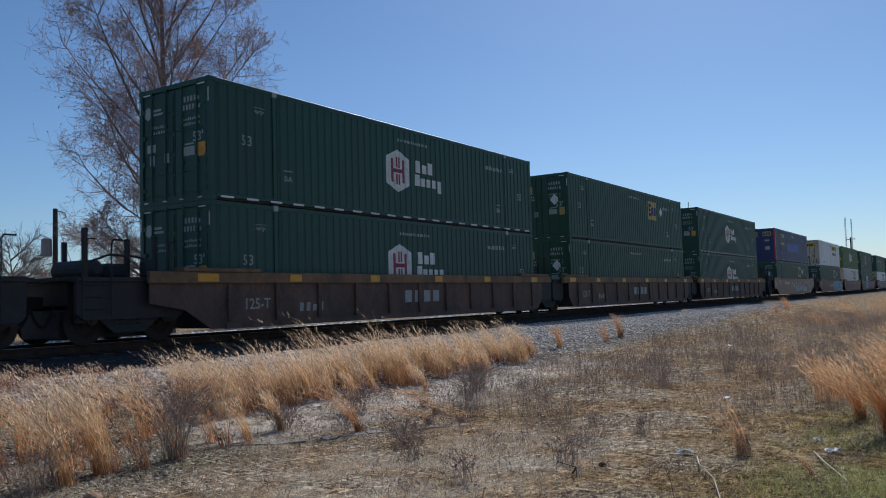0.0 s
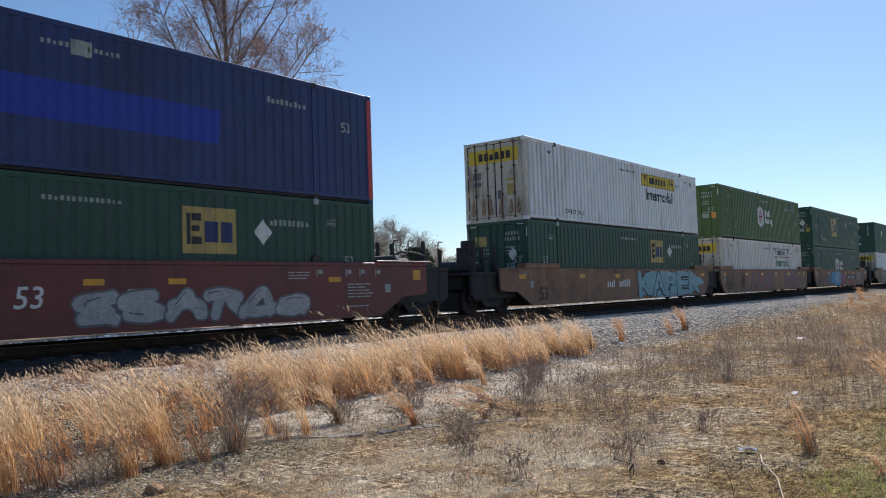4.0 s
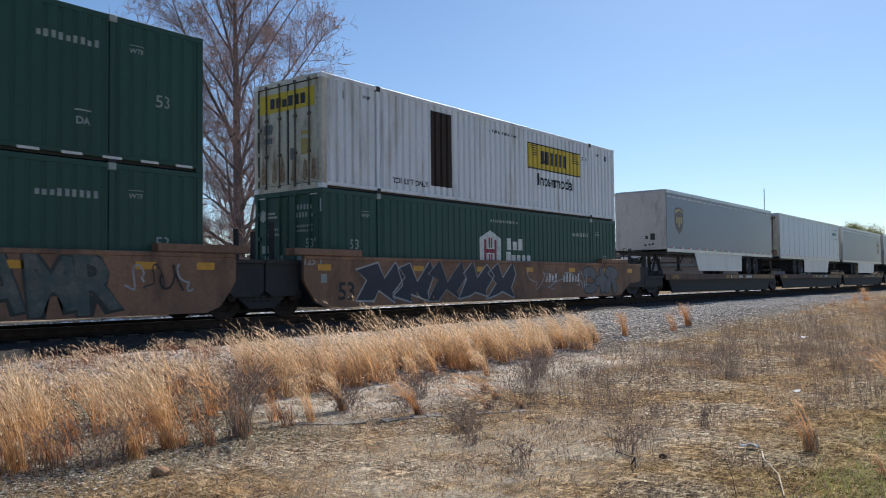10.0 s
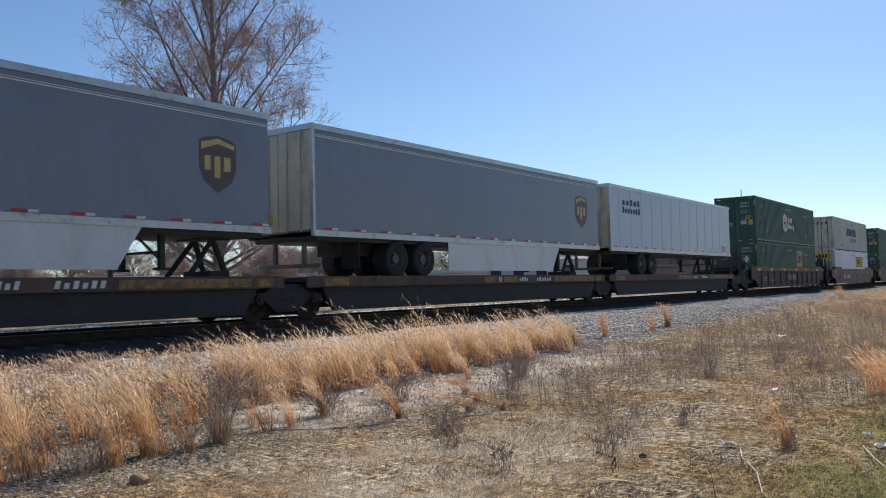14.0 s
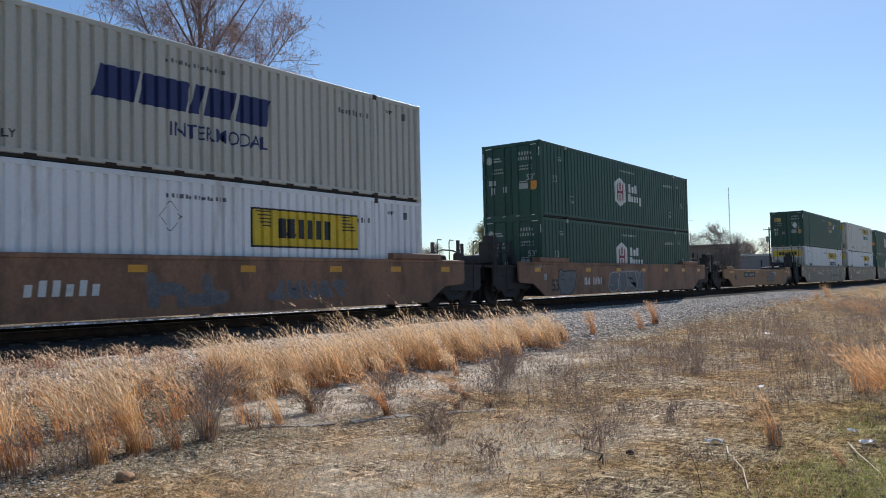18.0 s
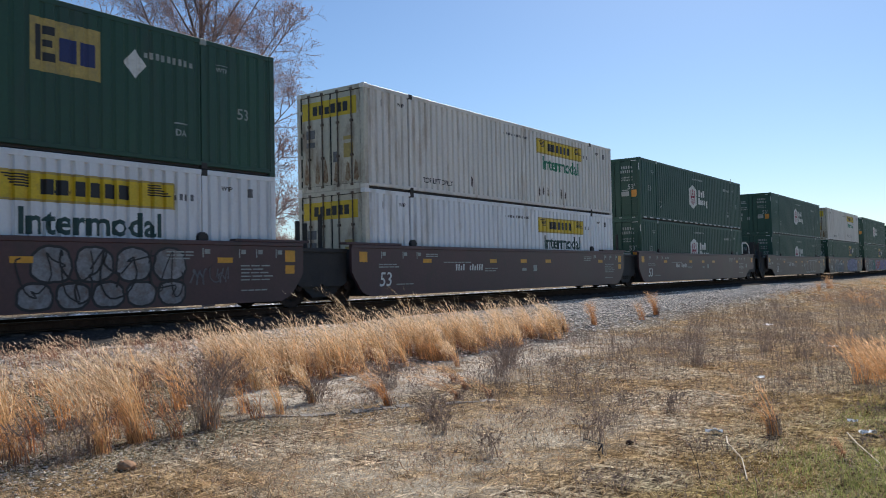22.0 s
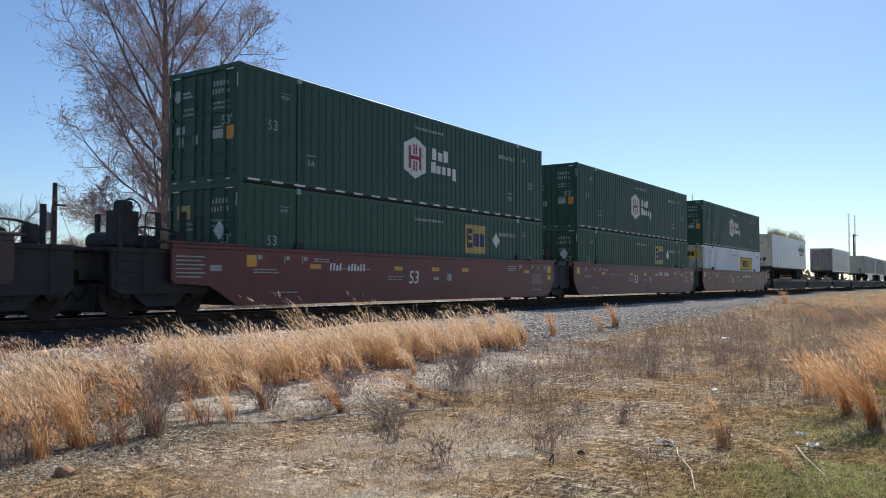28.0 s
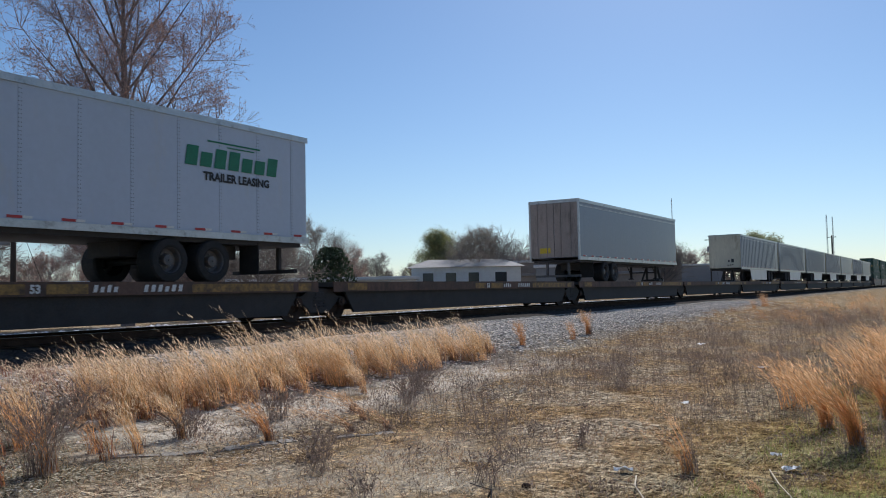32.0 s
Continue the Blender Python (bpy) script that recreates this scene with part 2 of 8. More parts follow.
    "g_mauve": mat("mauve_spray", (0.15, 0.078, 0.086), 0.6, var=0.25, scale=2, grain=16, bump=0),
    "g_pale": mat("pale_grey_spray", (0.36, 0.36, 0.36), 0.6, var=0.25, scale=2, grain=16, bump=0),
    "g_grey": mat("grey_spray", (0.13, 0.13, 0.14), 0.6, var=0.3, scale=2, grain=16, bump=0),
    "g_red": mat("red_spray", (0.3, 0.035, 0.04), 0.6, var=0.25, scale=2, grain=16, bump=0),
    "g_teal": mat("teal_spray", (0.03, 0.13, 0.12), 0.6, var=0.25, scale=2, grain=16, bump=0),
    "g_violet": mat("violet_spray", (0.16, 0.1, 0.32), 0.6, var=0.25, scale=2, grain=16, bump=0),
    "g_violet_pale": mat("pale_lilac_spray", (0.22, 0.23, 0.36), 0.6, var=0.3, scale=2, grain=16, bump=0),
    "g_dusk": mat("dark_slate_spray", (0.075, 0.09, 0.1), 0.6, var=0.4, scale=1.5, grain=10, bump=0, dirt=(0.16, 0.13, 0.12), dirt_at=0.52),
    "g_moss": mat("grey_green_spray", (0.13, 0.13, 0.115), 0.6, var=0.35, scale=2, grain=12, bump=0, dirt=(0.05, 0.08, 0.08), dirt_at=0.52),
    "g_rim": mat("pink_overspray", (0.42, 0.3, 0.24), 0.7, var=0.4, scale=3, grain=14, bump=0, dirt=(0.16, 0.07, 0.05), dirt_at=0.5),
    "p_rusty": mat("rust_red_mark", (0.2, 0.045, 0.022), 0.65, var=0.2, scale=4, grain=24, bump=0),
    "g_navy": mat("dark_navy_spray", (0.03, 0.032, 0.05), 0.6, var=0.3, scale=2, grain=16, bump=0),
    "g_silver": mat("silver_spray", (0.22, 0.22, 0.23), 0.5, var=0.3, scale=2, grain=16, bump=0, dirt=(0.12, 0.07, 0.05), dirt_at=0.6),
    "g_dark": mat("dark_green_grey_spray", (0.035, 0.04, 0.034), 0.6, var=0.35, scale=3, grain=16, bump=0),
    "g_dull": mat("dull_blue_grey_spray", (0.085, 0.12, 0.14), 0.6, var=0.35, scale=2.5, grain=16, bump=0, dirt=(0.05, 0.06, 0.07), dirt_at=0.56),
    "g_lilac": mat("lilac_blue_spray", (0.17, 0.16, 0.3), 0.6, var=0.3, scale=2, grain=16, bump=0),
    "p_teal": mat("dark_teal_lettering", (0.014, 0.05, 0.048), 0.55, var=0.15, scale=4, grain=24, bump=0),
    "rod_brown": mat("brown_painted_rod", (0.11, 0.075, 0.055), 0.6, var=0.3, scale=3, grain=24, bump=0.1),
    "rust_red": mat("red_rust_stain", (0.2, 0.11, 0.06), 0.8, var=0.4, scale=5, grain=30, bump=0.2, dirt=(0.36, 0.29, 0.2), dirt_at=0.52),
    "grey_end": mat("dull_grey_end_wall", (0.46, 0.44, 0.43), 0.5, var=0.12, scale=0.9, grain=12, bump=0.05, dirt=(0.2, 0.17, 0.14), dirt_at=0.64, streak=3),
    "dull_door": mat("dull_brown_door", (0.33, 0.27, 0.24), 0.55, var=0.12, scale=0.9, grain=12, bump=0.05, dirt=(0.12, 0.1, 0.085), dirt_at=0.62, streak=3),
    "g_black": mat("black_spray", (0.02, 0.02, 0.022), 0.6, var=0.25, scale=2, grain=16, bump=0),
}


# ---- mesh helpers ----
# painted marks, rods and rivets too small to pick apart
SMALL = ("door_marking", "label_panel", "stencil", "number_row", "corner_strip", "hinge_set", "reflective_strip", "reflective_tape", "rivet_line", "logo_stripe", "lattice", "legs", "front_fitting", "vent_row", "rust_patch", "wheel_nut_ring", "cross_frame", "number_bar", "car_plate", "mark_bar")


def part(name, bm, material, parent=None, label="", smooth=False):
    me = bpy.data.meshes.new(name)
    if smooth:
        for f in bm.faces:
            f.smooth = True
    bm.to_mesh(me)
    bm.free()
    me.materials.append(M[material] if isinstance(material, str) else material)
    ob = new(name, me)
    if parent:
        ob.parent = parent
    if label:
        ob["label"] = label
    if name in SMALL:
        ob["kind"] = "stuff"
    return ob


def shared(name, ob, parent, m):
    """A further piece on the mesh of ob."""
    o = new(name, ob if isinstance(ob, bpy.types.Mesh) else ob.data)
    o.parent = parent
    o.matrix_basis = m
    return o


def box(bm, x0, x1, y0, y1, z0, z1, chamfer=0.0):
    v = [bm.verts.new(p) for p in ((x0, y0, z0), (x1, y0, z0), (x1, y1, z0), (x0, y1, z0), (x0, y0, z1), (x1, y0, z1), (x1, y1, z1), (x0, y1, z1))]
    f = [bm.faces.new([v[i] for i in q]) for q in ((3, 2, 1, 0), (4, 5, 6, 7), (0, 1, 5, 4), (1, 2, 6, 5), (2, 3, 7, 6), (3, 0, 4, 7))]
    if chamfer:
        es = list({e for q in f for e in q.edges})
        bmesh.ops.bevel(bm, geom=es, offset=chamfer, segments=1, affect="EDGES")
    return bm


def prism(bm, pts, y0, y1):
    """An outline of (x, z) points drawn out from y0 to y1."""
    a = [bm.verts.new((x, y0, z)) for x, z in pts]
    b = [bm.verts.new((x, y1, z)) for x, z in pts]
    n = len(pts)
    bm.faces.new(a)
    bm.faces.new(b[::-1])
    for i in range(n):
        bm.faces.new((a[i], b[i], b[(i + 1) % n], a[(i + 1) % n]))
    bmesh.ops.recalc_face_normals(bm, faces=bm.faces)
    return bm


def rod(bm, p, q, r, n=8, r2=None):
    p, q = Vector(p), Vector(q)
    r2 = r if r2 is None else r2
    w = (q - p).normalized()
    u = w.orthogonal().normalized()
    v = w.cross(u)
    a, b = [], []
    for i in range(n):
        c, s = math.cos(2 * math.pi * i / n), math.sin(2 * math.pi * i / n)
        a.append(bm.verts.new(p + (u * c + v * s) * r))
        b.append(bm.verts.new(q + (u * c + v * s) * r2))
    for i in range(n):
        bm.faces.new((a[i], a[(i + 1) % n], b[(i + 1) % n], b[i]))
    bm.faces.new(a[::-1])
    bm.faces.new(b)
    return bm


def sweep(bm, pts, r, n=7):
    for p, q in zip(pts, pts[1:]):
        rod(bm, p, q, r, n)
    return bm


def B():
    return bmesh.new()


def bx(*a, **k):
    return box(B(), *a, **k)


def thing(name, label, category, group="", kind=""):
    return tagged(new(name), label, category, group, kind)


LETTERS = {}


def letters(text, size, slant=0.0, bold=0.0):
    """A flat mesh of built-in letters, centred."""
    key = (text, size, slant, bold)
    if key not in LETTERS:
        cu = bpy.data.curves.new("lettering", "FONT")
        cu.body, cu.size, cu.align_x, cu.align_y, cu.shear, cu.offset, cu.resolution_u = text, size, "CENTER", "CENTER", slant, bold, 2
        o = new("lettering", cu)
        deps = bpy.context.evaluated_depsgraph_get()
        LETTERS[key] = bpy.data.meshes.new_from_object(o.evaluated_get(deps))
        bpy.data.objects.remove(o)
    bm = B()
    bm.from_mesh(LETTERS[key])
    return bm


def flat(*polys):
    """Flat outlines in the plane of a sign: lists of (x, y)."""
    bm = B()
    for pl in polys:
        bm.faces.new([bm.verts.new((x, y, 0)) for x, y in pl])
    return bm


def rect(x0, x1, y0, y1, lean=0.0):
    return [(x0, y0), (x1, y0), (x1 + lean * (y1 - y0), y1), (x0 + lean * (y1 - y0), y1)]


def bars(rnd, width, height, n, lean=0.0, fill=0.56):
    """A row of n plain blocks, in place of writing."""
    out, x, w = [], -width / 2, width / n
    for _ in range(n):
        h = height * rnd.choice((1.0, 1.0, 0.75))
        out.append(rect(x + (0.5 - fill / 2) * w, x + (0.5 + fill / 2) * w, -height / 2, -height / 2 + h, lean))
        x += w
    return out


TO_SIDE = Matrix.Rotation(radians(90), 4, "X")
TO_END = Matrix.Rotation(radians(-90), 4, "Z") @ Matrix.Rotation(radians(90), 4, "X")
PITCH, DEPTH = 0.285, [0.046]


def corr(x):
    """How far the corrugated wall lies in from its outer face."""
    u = (x / PITCH) % 1.0
    if u < 0.6:
        return 0.0
    if u < 0.7:
        return DEPTH[0] * (u - 0.6) / 0.1
    if u < 0.9:
        return DEPTH[0]
    return DEPTH[0] * (1 - (u - 0.9) / 0.1)


def on_side(bm, x, z, y, wavy=False):
    """Lays a flat mark on the wall that faces -Y."""
    bmesh.ops.transform(bm, matrix=Matrix.Translation((x, 0, z)) @ TO_SIDE, verts=bm.verts)
    if wavy:
        xs = [v.co.x for v in bm.verts]
        k = math.floor(min(xs) / PITCH)
        while k * PITCH < max(xs):
            for e in (0.0, 0.6, 0.7, 0.9):
                cx = (k + e) * PITCH
                if min(xs) < cx < max(xs):
                    bmesh.ops.bisect_plane(bm, geom=bm.verts[:] + bm.edges[:] + bm.faces[:], plane_co=(cx, 0, 0), plane_no=(1, 0, 0))
            k += 1
    for v in bm.verts:
        v.co.y = y - 0.005 + (corr(v.co.x) if wavy else 0.0)
    return bm


def on_end(bm, y, z, x):
    """Lays a flat mark on the wall that faces -X."""
    bmesh.ops.transform(bm, matrix=Matrix.Translation((x - 0.005, y, z)) @ TO_END, verts=bm.verts)
    return bm


# ---- the train ----
RAIL, TRACK_Y, BOX_L, BOX_H, HALF = 0.86, 15.924, 16.15, 2.896, 1.295
MOVERS = []      # thing, its place along the train
rnd = random.Random(7)


def wall_wavy(x0, x1, z0, z1, y, side):
    """A corrugated sheet between x0 and x1, with its inner skin."""
    bm = B()
    xs = [x0]
    k = math.floor(x0 / PITCH)
    while k * PITCH < x1:
        for e in (0.0, 0.6, 0.7, 0.9):
            c = (k + e) * PITCH
            if x0 + 0.01 < c < x1 - 0.01:
                xs.append(c)
        k += 1
    xs.append(x1)
    lo = [bm.verts.new((x, side * (y - corr(x)), z0)) for x in xs]
    hi = [bm.verts.new((x, side * (y - corr(x)), z1)) for x in xs]
    for i in range(len(xs) - 1):
        q = (lo[i], lo[i + 1], hi[i + 1], hi[i])
        bm.faces.new(q if side < 0 else q[::-1])
    return bm


def hub_marks(root, z, dashes):
    hx, hz = 7.28, z + 1.49
    hexa = [(0, 0.66), (0.6, 0.4), (0.6, -0.4), (0, -0.66), (-0.6, -0.4), (-0.6, 0.4)]
    part("emblem", on_side(flat(hexa), hx, hz, -HALF, True), "p_white", root, "white hexagonal emblem")
    bmr = on_side(flat([(-0.36, -0.36), (-0.21, -0.36), (-0.21, -0.06), (0.21, -0.06), (0.21, -0.36), (0.36, -0.36), (0.36, 0.36), (0.21, 0.36), (0.21, 0.06), (-0.21, 0.06), (-0.21, 0.36), (-0.36, 0.36)]), hx, hz, -HALF - 0.004, True)
    part("emblem_shape", bmr, "p_maroon", root, "maroon barred shape of the emblem")
    for k in (-0.07, 0.07):
        for e in (0.1, -0.42):
            part("emblem_bar", on_side(flat(rect(k - 0.04, k + 0.04, e, e + 0.32)), hx, hz, -HALF - 0.004, True), "p_maroon", root)
    w = [rect(8.24 + 0.33 * i, 8.24 + 0.33 * i + (0.26 if i < 3 else 0.2), a, b) for i, (a, b) in enumerate(((0.06, 0.44), (0.06, 0.34), (0.06, 0.44)))]
    w += [rect(8.2 + 0.31 * i, 8.2 + 0.31 * i + 0.235, a, b) for i, (a, b) in enumerate(((-0.36, 0.0), (-0.36, -0.1), (-0.36, -0.1), (-0.36, -0.1), (-0.5, -0.1)))]
    for pl in w:
        part("wordmark_block", on_side(flat(pl), 0.0, hz, -HALF, True), "p_white", root, "white block of a painted wordmark")
    if dashes:
        dm = flat(*[rect(0.28 + 0.8 * i, 0.28 + 0.8 * i + 0.4, -0.026, 0.026) for i in range(20)])
        part("reflective_strip", on_side(dm, 0, z + 0.09, -HALF - 0.012), "p_white", root, "row of white reflective dashes")


def square_logo(root, x, z, w, h, ink="p_black"):
    part("logo_panel", on_side(flat(rect(-w / 2, w / 2, -h / 2, h / 2)), x, z, -HALF, True), "p_gold", root, "faded yellow logo panel")
    a = flat(rect(-0.43 * w, -0.35 * w, -0.3 * h, 0.36 * h), rect(-0.33 * w, -0.16 * w, 0.2 * h, 0.36 * h), rect(-0.33 * w, -0.2 * w, -0.03 * h, 0.1 * h), rect(-0.33 * w, -0.15 * w, -0.3 * h, -0.14 * h))
    part("logo_letter", on_side(a, x, z, -HALF - 0.004, True), ink, root, "dark bars of the logo")
    c = flat(rect(-0.1 * w, 0.14 * w, -0.25 * h, 0.2 * h), rect(0.19 * w, 0.41 * w, -0.25 * h, 0.2 * h))
    part("logo_letter", on_side(c, x, z, -HALF - 0.004, True), "p_blue", root, "navy bars of the logo")


def long_logo(root, z, z0, z1, word="p_black", word_z=None, plain=False, ground="p_yellow"):
    x0, x1 = 9.62, 13.36
    h = z1 - z0
    part("logo_border", on_side(flat(rect(x0, x1, z0, z1)), 0, z, -HALF, True), "p_black" if plain else "p_gold", root, "border of the logo panel")
    part("logo_panel", on_side(flat(rect(x0 + 0.05, x1 - 0.05, z0 + 0.045, z1 - 0.045)), 0, z, -HALF - 0.003, True), ground, root, "long logo panel")
    zc = (z0 + z1) / 2
    k = [rect(10.45 + d * 0.3, 10.45 + d * 0.3 + 0.235, zc - 0.25 * h, zc + 0.26 * h) for d in (0, 0.95, 2.2, 3.2, 4.2, 5.2)]
    k += [rect(10.69, 10.75, zc - 0.2 * h, zc - 0.1 * h), rect(10.98, 11.04, zc - 0.2 * h, zc - 0.1 * h)]
    for pl in k:
        part("logo_block", on_side(flat(pl), 0, z, -HALF - 0.006, True), "p_black", root, "black block of the wordmark")
    s = [rect(x0 + 0.1 + 0.06 * i, x0 + 0.62, z1 - 0.1 - 0.09 * i * h, z1 - 0.07 - 0.09 * i * h) for i in range(5)]
    s += [rect(x1 - 0.7, x1 - 0.15 - 0.06 * (4 - i), z1 - 0.1 - 0.09 * i * h, z1 - 0.07 - 0.09 * i * h) for i in range(5)]
    part("logo_stripe", on_side(flat(*s), 0, z, -HALF - 0.006, True), "p_black", root, "thin black stripes of the logo")
    if word_z is not None:
        part("lettering", on_side(letters("Intermodal", 0.68, 0, 0.016), 11.5, z + word_z, -HALF, True), word, root, "large painted word")


def doors(root, z, col, style):
    """The door end, which faces -X: leaves, locking rods, hinges, labels."""
    h = BOX_H
    for s in (-1, 1):
        bm = B()
        y0, y1 = (0.012, 1.16) if s > 0 else (-1.16, -0.012)
        box(bm, 0.05, 0.1, y0, y1, z + 0.17, z + h - 0.13)
        for i in range(5):
            za = z + 0.24 + i * 0.5
            box(bm, 0.03, 0.052, y0 + 0.05, y1 - 0.05, za, za + 0.4)
        leaf = part("door", bm, col, root, "tall steel door leaf")
        for k in (0.3, 0.82):
            bm = rod(B(), (0.0, s * k, z + 0.1), (0.0, s * k, z + h - 0.07), 0.02, 8)
            for zc in (0.13, h * 0.33, h * 0.66, h - 0.1):
                box(bm, -0.015, 0.05, s * k - 0.05, s * k + 0.05, z + zc - 0.035, z + zc + 0.035)
            part("locking_rod", bm, "rod_brown" if style in ("white", "grey") else col, leaf, "painted locking rod")
        bm = B()
        for zc in (0.35, 1.0, 1.65, 2.3):
            box(bm, 0.005, 0.06, s * 1.13 - 0.05, s * 1.13 + 0.05, z + zc, z + zc + 0.1)
        part("hinge_set", bm, col, leaf)
    for y in (-1.29, 1.165):
        part("corner_post", bx(0.0, 0.16, y, y + 0.125, z + 0.1, z + h - 0.1), col, root)
    if style in ("white", "grey"):
        for y in (-1.168, -0.012, 1.15):
            part("door_gasket", bx(0.02, 0.12, y, y + 0.022, z + 0.15, z + h - 0.11), "tyre", root, "black rubber door gasket")
        for zz in (0.155, h - 0.135):
            part("door_gasket", bx(0.02, 0.12, -1.15, 1.15, z + zz, z + zz + 0.018), "tyre", root, "black rubber door gasket")
    part("door_header", bx(0.0, 0.16, -1.165, 1.165, z + h - 0.12, z + h - 0.005), col, root)
    part("door_sill", bx(0.0, 0.16, -1.165, 1.165, z + 0.002, z + 0.16), col, root)
    r = random.Random(style + str(z))
    if style in ("hub", "emp", "olive"):
        mk = []
        for a, b, w, hh, n in ((0.62, 2.46, 0.6, 0.13, 5), (0.62, 2.26, 0.66, 0.13, 6), (0.62, 1.98, 0.6, 0.07, 8), (0.62, 1.86, 0.6, 0.07, 8), (-0.62, 1.93, 0.5, 0.07, 6), (-0.62, 1.8, 0.56, 0.07, 6)):
            mk += [[(p + a, q + b) for p, q in pl] for pl in bars(r, w, hh, n)]
        part("door_marking", on_end(flat(*mk), 0, z, 0.03), "p_grey", root, "pale blocks of container marks")
        part("size_numeral", on_end(letters("53'", 0.32, 0, 0.006), -0.84, z + 1.52, 0.028), "p_grey", root)
        part("label_panel", on_end(flat(rect(-1.02, -0.7, 1.32, 1.52), rect(-0.92, -0.74, 0.95, 1.25), rect(-0.38, -0.2, 1.02, 1.25), rect(0.34, 0.72, 1.1, 1.32), rect(0.36, 0.7, 1.36, 1.4)), 0, z, 0.028), "p_grey", root, "worn pale labels")
        part("door_label", on_end(flat(rect(0.8, 1.1, 1.05, 1.38)), 0, z, 0.026), "p_orange" if style != "emp" else "p_gold", root, "orange label")
        part("corner_strip", on_end(flat(rect(-1.12, -0.86, 2.74, 2.77), rect(0.86, 1.12, 2.74, 2.77), rect(-1.26, -1.23, 2.3, 2.62), rect(1.23, 1.26, 2.3, 2.62), rect(-1.1, -0.95, 0.07, 0.1), rect(0.2, 0.35, 0.07, 0.1), rect(0.85, 1.0, 0.07, 0.1), rect(-0.4, -0.25, 0.07, 0.1)), 0, z, -0.004), "p_white", root, "white reflective strips")
        if style != "emp":
            part("door_emblem", on_end(flat([(-0.98 + 0.14 * c, 2.3 + 0.17 * s) for c, s in ((0, 1), (0.87, 0.55), (0.87, -0.55), (0, -1), (-0.87, -0.55), (-0.87, 0.55))], rect(-0.78, -0.5, 2.32, 2.38), rect(-0.78, -0.42, 2.22, 2.28)), 0, z, 0.028), "p_grey", root, "pale small emblem")
        else:
            part("door_emblem", on_end(flat(rect(-0.95, -0.45, 2.05, 2.4)), 0, z, 0.028), "p_gold", root, "faded yellow small emblem")
            part("placard", on_end(flat([(0.62, 1.5), (0.84, 1.74), (0.62, 1.98), (0.4, 1.74)]), 0, z, 0.024), "p_white", root, "white diamond placard")
    elif style == "blue":
        for y in (-0.55, 0.6):
            part("door_emblem", on_end(flat(rect(y - 0.36, y + 0.36, 2.2, 2.62)), 0, z, 0.028), "p_gold", root, "yellow logo panel")
            for pl in bars(r, 0.6, 0.26, 3):
                part("emblem_block", on_end(flat([(p + y, q + 2.41) for p, q in pl]), 0, z, 0.022), "p_black", root, "black block of the wordmark")
        part("label_panel", on_end(flat(rect(-0.9, -0.5, 0.95, 1.25), rect(0.4, 0.8, 1.0, 1.3), rect(0.4, 0.8, 1.75, 1.9)), 0, z, 0.028), "p_grey", root, "worn pale labels")
        part("red_post", bx(-0.004, 0.164, -1.294, -1.16, z + 0.12, z + BOX_H - 0.12), "p_red", root, "red corner post")
    elif style in ("white", "cream"):
        part("door_emblem", on_end(flat(rect(-1.1, 1.0, 2.1, 2.6)), 0, z, 0.026), "p_yellow" if style != "bare" else "p_gold", root, "yellow logo panel")
        for pl in bars(r, 1.4, 0.27, 6, 0.0, 0.76):
            part("emblem_block", on_end(flat([(p, q + 2.34) for p, q in pl]), 0, z, 0.02), "p_black", root, "black block of the wordmark")
        part("label_panel", on_end(flat(rect(0.5, 0.85, 0.9, 1.3), rect(0.5, 0.85, 1.4, 1.5)), 0, z, 0.026), "p_gold", root, "yellow labels")
        part("label_panel", on_end(flat(rect(-0.95, -0.6, 1.55, 1.8), rect(-0.95, -0.6, 1.3, 1.45), rect(0.1, 0.26, 0.8, 1.1)), 0, z, 0.026), "g_grey", root, "worn grey labels")
        part("rust_patch", on_end(flat(*[[(y + a, 0.28 + b) for a, b in ((0, 0), (0.12, -0.06), (0.2, 0.04), (0.16, 0.3 + 0.2 * r.random()), (0.07, 0.42 + 0.3 * r.random()), (0.02, 0.2))] for y in (-1.05, -0.62, -0.3, 0.12, 0.55, 0.86)]), 0, z, 0.027), "rust_red", root, "rust running up from the sill")
    elif style == "grey":
        for pl in bars(r, 1.7, 0.3, 5, 0.2):
            part("emblem_block", on_end(flat([(p, q + 2.35) for p, q in pl]), 0, z, 0.026), "g_grey", root, "grey block of the wordmark")


